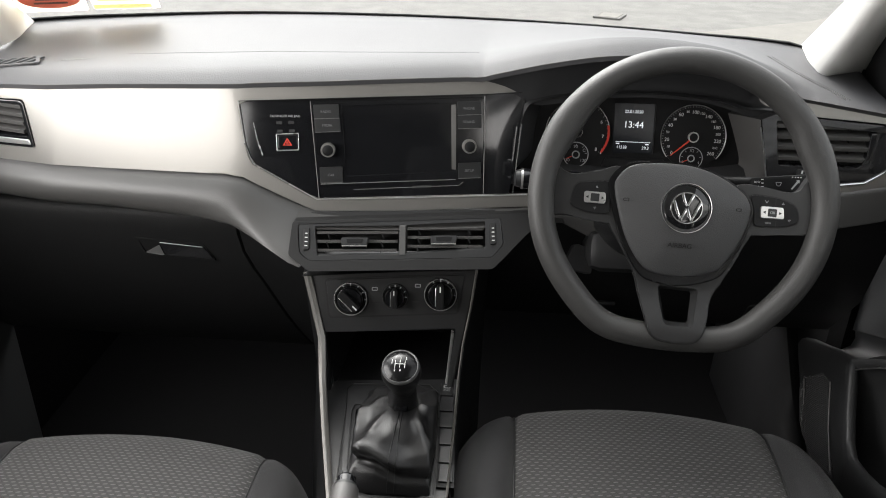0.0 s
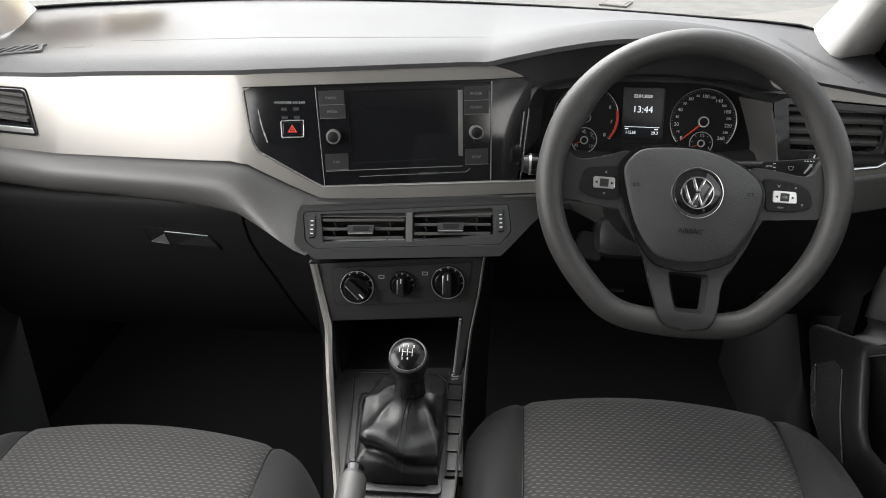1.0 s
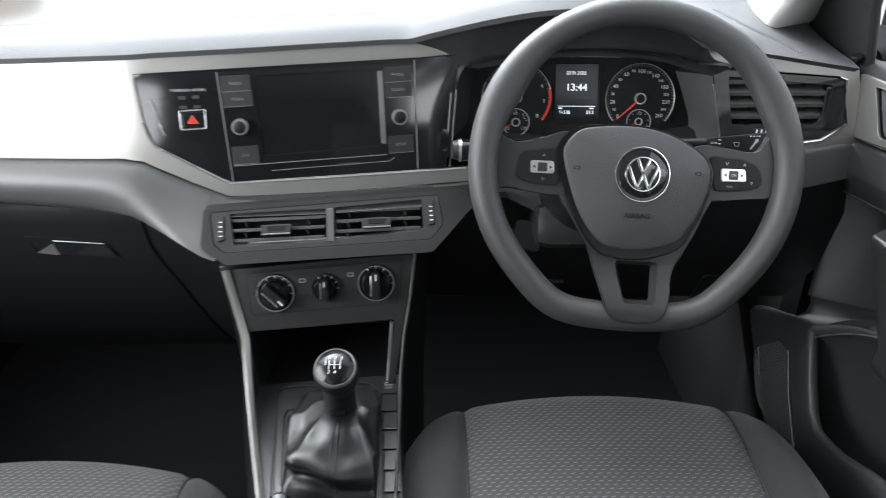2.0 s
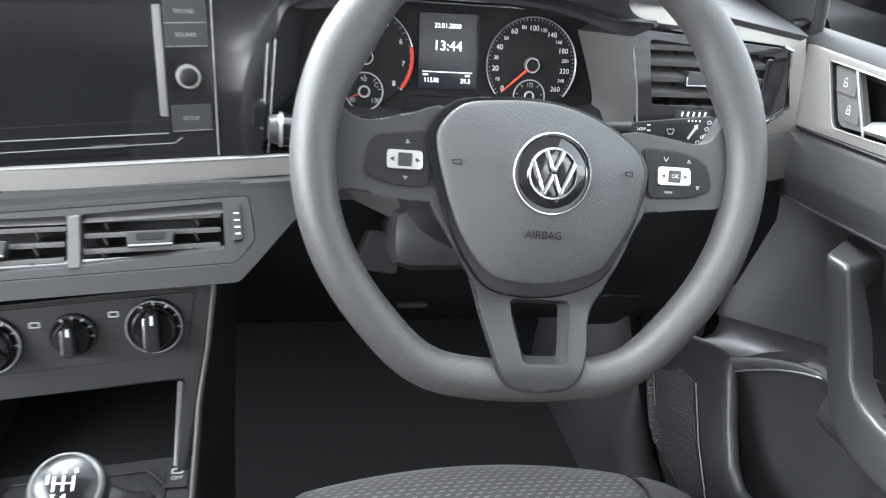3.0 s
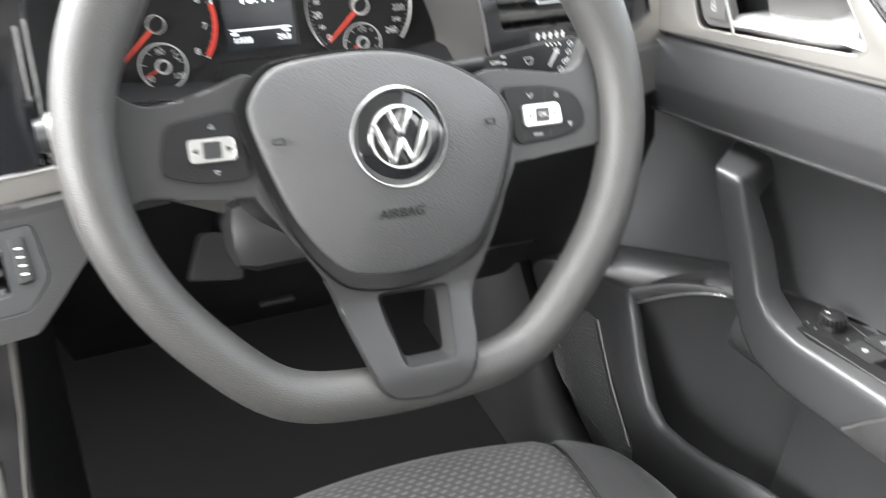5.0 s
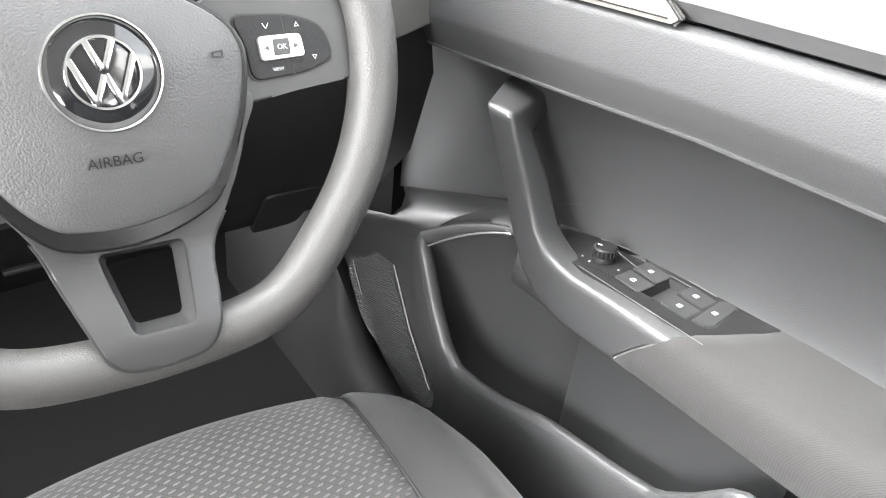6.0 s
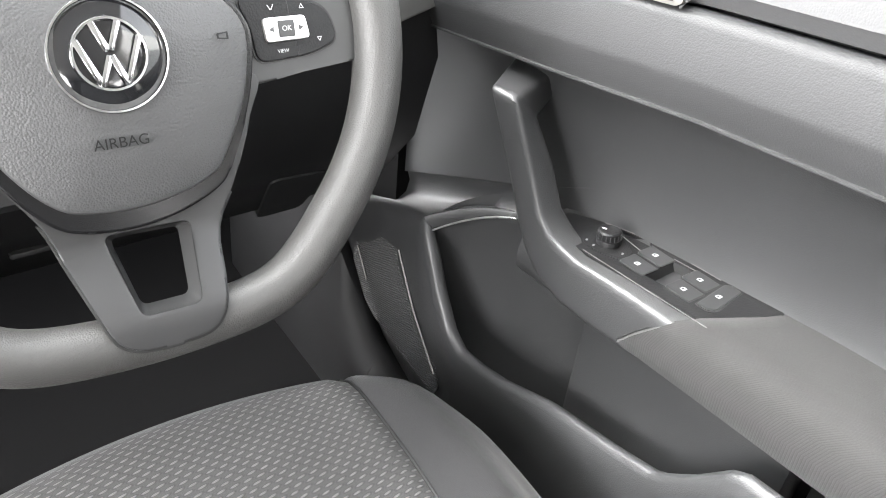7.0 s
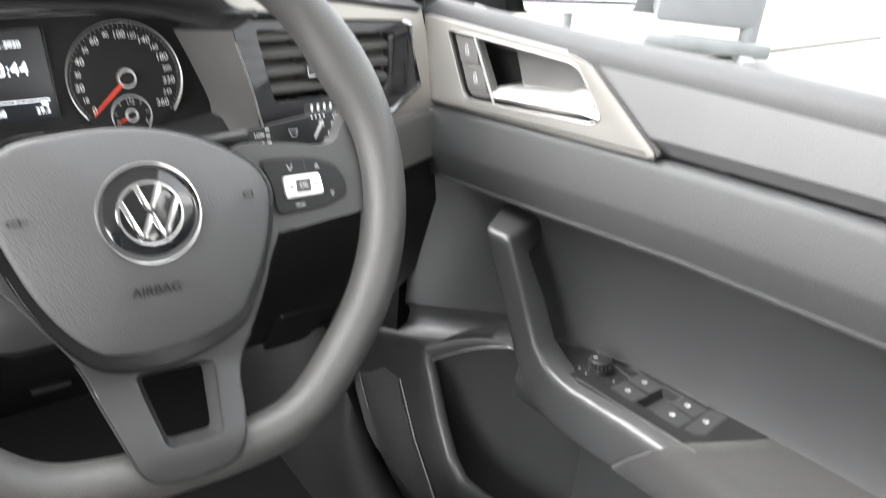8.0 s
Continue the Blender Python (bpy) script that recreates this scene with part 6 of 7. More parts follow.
XWALL_LINE = lerp_line([(0.05, 0.776), (0.62, 0.775), (0.68, 0.770), (0.765, 0.764), (0.82, 0.759), (0.86, 0.747), (0.88, 0.7390), (0.90, 0.7365), (1.30, 0.7165)])
XWALL = lambda y: XWALL_LINE(y)[0]
ZLEDGE = lambda y: 0.728 - 0.455 * (y - 0.87)
XIN = lerp_line([(0.05, 0.678), (0.60, 0.673), (0.80, 0.667), (0.91, 0.664), (1.003, 0.676), (1.06, 0.689), (1.20, 0.702), (1.26, 0.705)])
RIM = lerp_line([(0.05, 0.675), (0.56, 0.672), (0.600, 0.666), (0.628, 0.628), (0.655, 0.600), (0.70, 0.586), (0.778, 0.567), (0.84, 0.540), (0.875, 0.530), (0.905, 0.526), (0.930, 0.534), (0.960, 0.565), (0.992, 0.612), (1.010, 0.627), (1.06, 0.605), (1.12, 0.578), (1.20, 0.541), (1.26, 0.514)])
YD = steps(1.062, 0.06, 40)


def sheet(fs, ys=YD):
    return loft([[(x, y, z) for x, z in (f(y) for f in fs)] for y in ys])


part("sill_cap", sheet([lambda y: (XB(y) + 0.052, SILL(y)[0] - 0.012), lambda y: (XB(y) + 0.048, SILL(y)[0] + 0.002), lambda y: (XB(y) + 0.03, SILL(y)[0] + 0.006), lambda y: (XB(y) + 0.014, SILL(y)[0] + 0.004), lambda y: (XB(y) + 0.006, SILL(y)[0] - 0.004), lambda y: (XB(y) + 0.005, SILL(y)[0] - 0.012)], steps(1.098, 0.06, 40)), M_SILL, door, "grained grey sill", 60)
PUSH = lambda y: 0.045 if y > 0.8425 else 0.0  # room for the handle cup
part("upper_panel", sheet([lambda y: (XB(y) + 0.005, SILL(y)[0] - 0.012), lambda y: (XB(y) + 0.004 + PUSH(y), SILL(y)[0] * 0.6 + UPC(y)[0] * 0.4), lambda y: (XB(y) + 0.0045 + PUSH(y), UPC(y)[0] + 0.0175), lambda y: (XB(y) + 0.006 + PUSH(y), UPC(y)[0] + 0.0160), lambda y: (XB(y) + 0.0155, UPC(y)[0] + 0.0040), lambda y: (XB(y) + 0.034, UPC(y)[0] + 0.003)], sorted(YD + [0.8424, 0.8426], reverse=True)), M_DOORTOP_LIT, door, "grained grey upper panel, lightened for the light on it", 28)
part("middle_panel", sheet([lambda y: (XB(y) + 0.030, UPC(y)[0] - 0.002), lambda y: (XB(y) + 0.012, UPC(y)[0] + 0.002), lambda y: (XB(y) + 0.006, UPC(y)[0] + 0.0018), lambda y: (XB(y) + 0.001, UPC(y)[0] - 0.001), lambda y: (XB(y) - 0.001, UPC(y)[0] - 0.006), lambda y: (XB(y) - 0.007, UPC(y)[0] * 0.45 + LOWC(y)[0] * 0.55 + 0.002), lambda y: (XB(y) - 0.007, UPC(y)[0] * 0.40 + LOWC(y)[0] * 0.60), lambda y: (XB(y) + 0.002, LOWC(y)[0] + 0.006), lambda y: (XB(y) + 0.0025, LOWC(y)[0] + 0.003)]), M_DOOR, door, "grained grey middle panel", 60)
part("crease_lip", sheet([lambda y: (XB(y) + 0.0025, LOWC(y)[0] + 0.003), lambda y: (XB(y) + 0.0005, LOWC(y)[0] + 0.0024), lambda y: (XB(y) + 0.0005, LOWC(y)[0] + 0.0008), lambda y: (XB(y) + 0.006, LOWC(y)[0] - 0.001), lambda y: (XB(y) + 0.020, LOWC(y)[0] - 0.001)]), M_DOOR, door, "", 30)
part("recess", sheet([lambda y: (XB(y) + 0.018, LOWC(y)[0] - 0.0005), lambda y: (XWALL(y) - 0.010, LOWC(y)[0] - 0.014), lambda y: (XWALL(y), LOWC(y)[0] - 0.05), lambda y: (XWALL(y), (LOWC(y)[0] - 0.05) * 0.5 + (ZARM(y) if y < 0.87 else ZLEDGE(y)) * 0.5), lambda y: (XWALL(y) - 0.001 * (y < 0.87), (ZARM(y) if y < 0.87 else ZLEDGE(y)) + 0.006), lambda y: (XWALL(y) - 0.005 * (y < 0.87), (ZARM(y) - 0.004 if y < 0.87 else ZLEDGE(y)))], steps(1.30, 0.06, 48)), M_DOORLOW, door, "fine grained grey recess panel", 60)
part("front_ledge", sheet([lambda y: (XWALL(y) - 0.001, ZLEDGE(y) + 0.002), lambda y: (XWALL(y) + 0.004, ZLEDGE(y)), lambda y: (XWALL(y) + 0.008, ZLEDGE(y) - 0.014), lambda y: (XWALL(y) + 0.004, ZLEDGE(y) - 0.030), lambda y: (XWALL(y) - 0.004, ZLEDGE(y) - 0.0345), lambda y: (XWALL(y) - 0.004 + ((XWALL(y) + XIN(y)[0]) / 2 + 0.012 - XWALL(y)) * max(0, min(1, (y - 0.93) / 0.07)), ZLEDGE(y) - 0.038), lambda y: (XWALL(y) - 0.002 + (XIN(y)[0] + 0.014 - XWALL(y)) * max(0, min(1, (y - 0.93) / 0.07)), ZLEDGE(y) - 0.0375)], steps(1.25, 0.85, 16)), M_DOORLOW, door, "grey front ledge", 60)

# silver trim with the handle recess
def DX(y, z):
    return XB(y) + 0.003


def door_slab(outline, thick, bevel, holes=(), off=0.0, surf=DX):
    """A slab laid out in (y, z) on the door's inner face, looking into the cabin."""
    bm = slab([(-y, z) for y, z in outline], thick, bevel, [[(-y, z) for y, z in h] for h in holes])
    for v in bm.verts:
        a, b, c = v.co
        v.co = (surf(-a, b) - off - c, -a, b)
    return bm


h_cut = rpoly([(1.024, 0.9775), (0.985, 0.980), (0.868, 0.986), (0.857, 0.983), (0.827, 0.9525), (0.833, 0.945), (0.948, 0.9265), (0.988, 0.9210), (0.994, 0.926)], 0.006)
part("silver_trim", door_slab(rpoly([(1.060, 0.983), (0.872, 0.992), (0.846, 0.9885), (0.7715, 0.9405), (0.777, 0.9362), (1.042, 0.9035)], 0.0025), 0.008, 0.0025, [h_cut], 0.004), M_SILVER, door, "champagne silver pull trim")
part("trim_gap", tube([(XB(y) + 0.0005, y, z) for y, z in ((0.872, 0.9928), (0.8450, 0.9892), (0.808, 0.9655), (0.7700, 0.9408), (0.7745, 0.9360))], 0.0012, 6), M_RUBBER, door, "dark gap beside the pull trim")
# Dark strip under the trim for the shadow gap there; no real part.
part("shade_strip", sheet([lambda y: (XB(y) + 0.003, UPC(y)[0] + 0.0075), lambda y: (XB(y) - 0.002, UPC(y)[0] + 0.0065), lambda y: (XB(y) + 0.002, UPC(y)[0] + 0.003)], steps(1.06, 0.78, 8)), M_KICK, door)
cup = part("handle_cup", door_slab(rpoly([(1.03, 0.985), (0.818, 0.988), (0.818, 0.92), (1.01, 0.915)], 0.004), 0.002, 0, (), -0.030), M_BLACK, door, "dark handle cup")
part("cup_wall", loft([[(XB(y) + 0.002, y, z) for y, z in h_cut + h_cut[:1]], [(XB(y) + 0.034, y, z) for y, z in h_cut + h_cut[:1]]]), M_DARK, door)
part("lock_frame", tube([(XB(y) - 0.0015, y, z) for y, z in ((0.9845, 0.9795), (0.9495, 0.9275))], 0.0012, 6), M_SATIN, door, "chrome edge of the lock panel")
part("chrome_frame", tube([(XB(y) - 0.001, y, z) for y, z in h_cut + h_cut[:1]], 0.0009, 8, False), M_SILVER, door, "silver recess edge")
lock = part("lock_panel", door_slab(rpoly([(1.018, 0.9745), (0.9855, 0.978), (0.9515, 0.9300), (0.985, 0.9245), (0.992, 0.929)], 0.003), 0.006, 0.001, (), 0.0), M_SIDE, door, "grey lock switch panel")
for y, z in ((0.997, 0.964), (0.982, 0.942)):
    k = part("lock_key", door_slab(rpoly([(y + 0.014, z + 0.009), (y - 0.013, z + 0.0105), (y - 0.018, z - 0.009), (y + 0.008, z - 0.011)], 0.002), 0.002, 0.0008, (), 0.0015), M_SIDE, lock)
    part("symbol", door_slab(rpoly([(y + 0.0015, z + 0.0005), (y - 0.0035, z + 0.0010), (y - 0.0045, z - 0.0035), (y + 0.0005, z - 0.0040)], 0.0006), 0.0004, 0, [rpoly([(y + 0.0006, z - 0.0004), (y - 0.0028, z), (y - 0.0034, z - 0.0026), (y + 0.0001, z - 0.0030)], 0.0003)], 0.0018), M_GREYPRINT, k, "padlock mark")
    part("symbol", tube([(XB(y) + 0.0012, y + q, z + h) for q, h in ((0.0008, 0.0008), (0.0014, 0.0034), (-0.0004, 0.0048), (-0.0020, 0.0036), (-0.0026, 0.0012 if z < 0.95 else 0.0028))], 0.00035, 5), M_GREYPRINT, k)
LEVER = [(0.957, 0.9275, 0.9335, 0.9400), (0.949, 0.9290, 0.9350, 0.9430), (0.920, 0.9325, 0.9395, 0.9475), (0.895, 0.9360, 0.9440, 0.9525), (0.877, 0.9390, 0.9475, 0.9560), (0.868, 0.9405, 0.9490, 0.9620), (0.858, 0.9425, 0.9500, 0.9710), (0.849, 0.9445, 0.9505, 0.9690), (0.838, 0.9470, 0.9510, 0.9610), (0.829, 0.9495, 0.9515, 0.9550)]
part("door_handle", loft([[(XB(y) + 0.030, y, b - 0.001), (XB(y) + 0.0075, y, b), (XB(y) + 0.0055, y, b + 0.0004), (XB(y) - 0.0005, y, c - 0.0006), (XB(y) + 0.0005, y, c + 0.0005), (XB(y) + 0.004 + 0.9 * (d - c), y, d), (XB(y) + 0.031, y, d + 0.001)] for y, b, c, d in LEVER]), M_SATIN, door, "satin chrome door release lever", 25)
part("cup_shade", door_slab(rpoly([(0.956, 0.9825), (0.838, 0.9860), (0.826, 0.952), (0.880, 0.938), (0.932, 0.934)], 0.004), 0.003, 0.001, (), -0.016), M_SIDE, door, "grey cup inset")

# armrest: cover with switches, then cloth
def arm_rows(y):
    z, xw = ZARM(y), XWALL(y)
    well = 0.018 if 0.715 < y < 0.835 else 0.0
    return [(xw - 0.001, z + 0.001), (xw - (0.004 if well else 0.02), z + 0.001 - well), (0.722, z + 0.0005 - well), (0.708, z - 0.001), (0.698, z - 0.005), (0.691, z - 0.013), (0.688, z - 0.028), (0.688, z - 0.046), (0.692, z - 0.051), (0.705, z - 0.052), (0.74, z - 0.048)]


part("armrest", loft([[(x, y, z) for x, z in arm_rows(y)] for y in steps(0.868, 0.60, 16)]), M_DOORLOW, door, "grey armrest front", 60)
rows = []
for k in [0, 0.0012, 0.0035] + steps(0.03, 1, 30):
    pts = []
    for j, q in enumerate((0, 0.002, 0.003, 0.0035, 0.004, 0.004, 0.004, 0.0035, 0.001)):
        ys = (0.655, 0.662, 0.678, 0.688, 0.697, 0.708, 0.722, 0.736, 0.738)[j]
        y = ys + (0.06 - ys) * k
        x, z = arm_rows(y)[j]
        e = min(1, k / 0.0035)
        pts.append((x - q * e if j > 3 else x, y, z + (q * e if j < 5 else 0)))
    rows.append(pts)
cloth_edge = [Vector(p) + Vector((-0.0008, 0.0004, 0.0006)) for p in rows[0]]
part("pad_seam", tube(cloth_edge[1:], 0.0007, 6), M_RUBBER, door, "dark seam along the pad")
part("armrest_cloth", loft(rows), M_ARMCLOTH, door, "ribbed grey cloth armrest pad", 60)
AM = face_frame((0.730, 0.765, ZARM(0.765) + 0.0016), (1, 0, 0), (0, 1, -0.11))
pit = [(-0.0125, -0.0150), (0.0232, -0.0125), (0.0242, -0.0330), (-0.0105, -0.0362)]
notch = [(0.0205, 0.0630), (0.0300, 0.0200), (0.0275, 0.0135), (0.0130, 0.0135)]
part("switch_panel", moved(slab(rpoly([(-0.028, 0.075), (0.006, 0.098), (0.027, 0.050), (0.0400, -0.112), (-0.022, -0.094), (-0.030, 0.035)], 0.006), 0.003, 0.001, [rpoly(pit, 0.0012, 2), rpoly(notch, 0.0012, 2)]), AM), M_BLACK, door, "dark switch panel")


def sunk(outline, depth, slope):
    """A recess below the panel; slope shifts its floor along y."""
    low = [(x, y + slope, -depth) for x, y in outline]
    bm = loft([[(x, y, 0) for x, y in outline], low], True)
    bm.faces.new([v for v in bm.verts if v.co.z < -1e-5])
    return moved(bm, AM)


part("switch_well", sunk(rpoly(pit, 0.0012, 2), 0.008, -0.004), M_KEY, door, "deep finger well", 30)
part("blade_recess", sunk(rpoly(notch, 0.0012, 2), 0.003, 0.0), M_DARK, door, "", 30)
for line in (((0.0205, 0.0640), (0.0120, 0.0125)), ((0.0205, 0.0640), (0.0330, 0.0190), (0.0338, -0.0540)), ((-0.0285, 0.040), (-0.0275, -0.0280), (-0.0262, -0.090)), ((0.0262, -0.0120), (0.0275, -0.0345))):
    part("panel_line", tube([AM @ Vector((x, y, 0.0004)) for x, y in line], 0.0004, 6), M_BAND, door)
KM = at2(AM, -0.0020, 0.0370, 0.0)
kn = part("mirror_knob", lathe([(0, 0.0130), (0.0086, 0.0130), (0.0100, 0.0118), (0.0104, 0.0060), (0.0098, 0.0050), (0.0104, 0.0040), (0.0106, 0.0), (0.0118, -0.001)], KM), M_BLACK, door, "black mirror adjuster knob")
for k in range(18):
    a = 20 * k
    part("ridge", box(0.0009, 0.0012, 0.0050, 0.0003, KM @ pose(0, 0, 0, 0, 0, a) @ pose(0, 0.0104, 0.0085)), M_KEY, kn)
part("pointer", box(0.0009, 0.0040, 0.0004, 0, at2(KM, -0.0025, 0.0045, 0.0131, 25)), M_WHITE, kn)
part("mirror_plate", moved(slab(rpoly([(-0.0200, 0.0500), (-0.010, 0.0590), (0.0080, 0.0570), (0.0135, 0.0300), (0.0035, 0.0120), (-0.0130, 0.0110), (-0.0205, 0.0330)], 0.006), 0.001, 0.0005), at2(AM, 0, 0, 0.0006)), M_DARK, door)
for x, y in ((-0.0150, 0.0500), (-0.0165, 0.0400), (-0.0055, 0.0165)):
    part("symbol", box(0.0028, 0.0018, 0.0003, 0, at2(AM, x, y, 0.001, 30)), M_DIMPRINT, door)


def window_mark(m, parent):
    part("symbol", moved(slab(rpoly([(-0.0026, -0.0024), (0.0026, -0.0024), (0.0026, 0.001), (0.001, 0.0026), (-0.0026, 0.0026)], 0.0007), 0.0003, 0, [rpoly([(-0.0016, -0.0004), (0.0016, -0.0004), (0.0014, 0.0010), (0.0006, 0.0017), (-0.0016, 0.0017)], 0.0003)]), m @ Matrix.Scale(0.85, 4)), M_GREYPRINT, parent)


for x, y, d in ((-0.0058, -0.0020, 0.0260), (0.0165, -0.0008, 0.0260), (-0.0022, -0.0480, 0.0250), (0.0192, -0.0462, 0.0250)):
    w = 0.0185
    part("switch_gap", moved(slab(rpoly([(-w / 2 - 0.0007, -d / 2 - 0.0007), (w / 2 + 0.0007, -d / 2 - 0.0007), (w / 2 + 0.0007, d / 2 + 0.0007), (-w / 2 - 0.0007, d / 2 + 0.0007)], 0.002), 0.0012, 0), at2(AM, x, y, 0.0002)), M_RUBBER, door)
    k = part("window_switch", moved(slab(rpoly([(-w / 2, -d / 2), (w / 2, -d / 2), (w / 2, d / 2), (-w / 2, d / 2)], 0.002), 0.006, 0.0012), at2(AM, x, y, 0.0010) @ pose(0, 0, 0, 3)), M_KEY, door, "dark window switch")
    window_mark(at2(AM, x - 0.0002, y + 0.001, 0.0014) @ pose(0, 0, 0, 3), k)
LOCK = [(-0.0085, -0.0650), (0.0300, -0.0600), (0.0345, -0.0640), (0.0335, -0.0745), (-0.0030, -0.0800), (-0.0085, -0.0750)]
part("switch_gap", moved(slab(rpoly([(0.0125 + (x - 0.0125) * 1.06, -0.070 + (y + 0.070) * 1.16) for x, y in LOCK], 0.003), 0.0012, 0), at2(AM, 0, 0, 0.0004)), M_RUBBER, door)
k = part("window_lock", moved(slab(rpoly(LOCK, 0.003), 0.004, 0.0012), at2(AM, 0, 0, 0.0012)), M_KEY, door, "dark window lock switch")
window_mark(at2(AM, 0.0128, -0.0690, 0.0014), k)

# grab handle
def bar(stations, n=28):
    rows = []
    for c, a, b in stations:
        c, a, b = Vector(c), Vector(a), Vector(b)
        row = []
        for i in range(n):
            t = 2 * math.pi * i / n
            ct, st = math.cos(t), math.sin(t)
            e = 0.24
            row.append(c + a * math.copysign(abs(ct) ** e, ct) + b * math.copysign(abs(st) ** e, st))
        rows.append(row)
    return loft(rows, True, True)


def grab_ring(q, n=32, e=0.34):
    """A rounded ring in the quad outer-front, outer-rear, inner-rear, inner-front."""
    a, b, c, d = (Vector(p) for p in q)
    row = []
    for i in range(n):
        t = 2 * math.pi * i / n
        ct, st = math.cos(t), math.sin(t)
        u = 0.5 + 0.5 * math.copysign(abs(ct) ** e, ct)
        v = 0.5 + 0.5 * math.copysign(abs(st) ** e, st)
        row.append((a.lerp(b, u)).lerp(d.lerp(c, u), v))
    return row


def grab_quad(c, a, b):
    c, a, b = Vector(c), Vector(a), Vector(b)
    return [c + a - b, c - a - b, c - a + b, c + a + b]


def quad_mix(p, q, u):
    return [Vector(x).lerp(Vector(y), u) for x, y in zip(p, q)]


Q_WALL = [(0.745, 0.969, 0.8265), (0.760, 0.923, 0.8265), (0.760, 0.923, 0.8020), (0.745, 0.969, 0.8020)]
Q_TURN = [(0.6655, 0.913, 0.8265), (0.6725, 0.885, 0.8265), (0.7005, 0.884, 0.8030), (0.6935, 0.912, 0.8030)]
Q_LEG = grab_quad((0.6935, 0.876, 0.7605), (0, 0.0140, -0.0090), (0.0135, 0, 0))
soft = [Vector(p) for p in Q_TURN]
soft[0] += Vector((0.0018, 0.0012, -0.0016))
soft[1] += Vector((0.0018, 0.0012, -0.0016))
grab_rows = [Q_WALL, quad_mix(Q_WALL, Q_TURN, 0.90), quad_mix(Q_WALL, Q_TURN, 0.955), soft, quad_mix(Q_TURN, Q_LEG, 0.06), quad_mix(Q_TURN, Q_LEG, 0.14), quad_mix(Q_TURN, Q_LEG, 0.55), Q_LEG]
for c, a, b in (((0.6978, 0.860, 0.722), (0, 0.0145, -0.0100), (0.0142, 0, 0)), ((0.7000, 0.844, 0.703), (0, 0.0130, -0.0170), (0.0160, 0, 0)),
                ((0.7000, 0.826, 0.692), (0, 0.0090, -0.0240), (0.0155, 0, 0)), ((0.7000, 0.802, 0.689), (0, 0.0040, -0.0260), (0.0148, 0, 0.001)),
                ((0.7012, 0.770, 0.692), (0, 0.0010, -0.0265), (0.0146, 0, 0.002)), ((0.7020, 0.730, 0.697), (0, 0.0, -0.0262), (0.0148, 0, 0.002)),
                ((0.7060, 0.675, 0.7010), (0, 0.0, -0.0235), (0.0138, 0, 0.002))):
    grab_rows.append(grab_quad(c, a, b))
part("grab_handle", loft([grab_ring(q) for q in grab_rows], True, True), M_DOORLOW, door, "grey grab handle", 45)

# lower panel, pocket
YL = sorted(set(steps(1.26, 0.06, 44) + steps(1.01, 0.56, 40)), reverse=True)


def low_rows(y):
    x, z = XIN(y)[0], RIM(y)[0]
    return [(x + 0.016, z - 0.010), (x + 0.014, z - 0.002), (x + 0.009, z + 0.002), (x + 0.003, z + 0.0005), (x, z - 0.005), (x - 0.002, z - 0.02), (x - 0.003, (z + 0.34) / 2 + 0.05), (x + 0.004, 0.40), (x + 0.015, 0.345), (x + 0.03, 0.31)]


part("lower_panel", loft([[(x, y, z) for x, z in low_rows(y)] for y in YL]), M_DOORLOW, door, "grey lower door panel with raised pocket rim", 70)
plan = [(Vector((0.752 - 0.066 * (1 - math.sin(u)), 0.900 + 0.104 * math.cos(u), 0)), Vector((-math.sin(u), -math.cos(u), 0)), 0.628 + 0.072 * u / 1.571) for u in steps(0, math.pi / 2, 12)]
plan += [(Vector((0.752, y, 0)), Vector((-1, 0, 0)), 0.70) for y in steps(0.885, 0.575, 12)]
part("pocket_back", loft([[p + d * q + Vector((0, 0, z)) for q, z in ((0, top), (0.0, 0.61), (0.001, 0.56), (0.005, 0.50), (0.017, 0.43), (0.050, 0.405))] for p, d, top in plan]), M_DOORLOW, door, "pocket inner wall", 70)
part("pocket_front", loft([[(0.735, y, 0.43), (0.70, y, 0.405), (XIN(y)[0] + 0.016, y, 0.42), (XIN(y)[0] + 0.016, y, RIM(y)[0] - 0.010)] for y in steps(0.985, 0.575, 24)]), M_DOORLOW, door, "pocket inner side", 60)
# Bright satin line for the highlight along the pocket's edge.
part("pocket_highlight", tube([(0.684 + 0.064 * u, 1.000 - 0.085 * u - 0.02 * u * u, 0.617 + 0.052 * math.sin(u * math.pi / 2)) for u in steps(0, 1, 10)], 0.0012, 6), M_SATIN, door)
rows = []
for u in steps(0, 1, 10):
    a = Vector((0.681 + 0.064 * u, 1.006 - 0.078 * u - 0.022 * u * u, 0.627 + 0.040 * math.sin(u * math.pi / 2)))
    yo = 1.020 - 0.085 * u
    b = Vector((XWALL(yo) + 0.003, yo, ZLEDGE(yo) - 0.031))
    rows.append([a + Vector((0.003, -0.002, -0.010)), a, a + Vector((0.0, 0.004, 0.003)), a.lerp(b, 0.5) + Vector((0, 0, 0.003)), b])
part("pocket_hood", loft(rows), M_DOORLOW, door, "pocket hood", 60)
part("bottle_rest", box(0.034, 0.22, 0.28, 0.006, Matrix.Translation((0.7385, 0.693, 0.54))), M_DOORLOW, door, "raised step in the pocket wall")


# speaker grille, laid on the lower panel
def LX(y, z):
    return XIN(y)[0] - 0.004


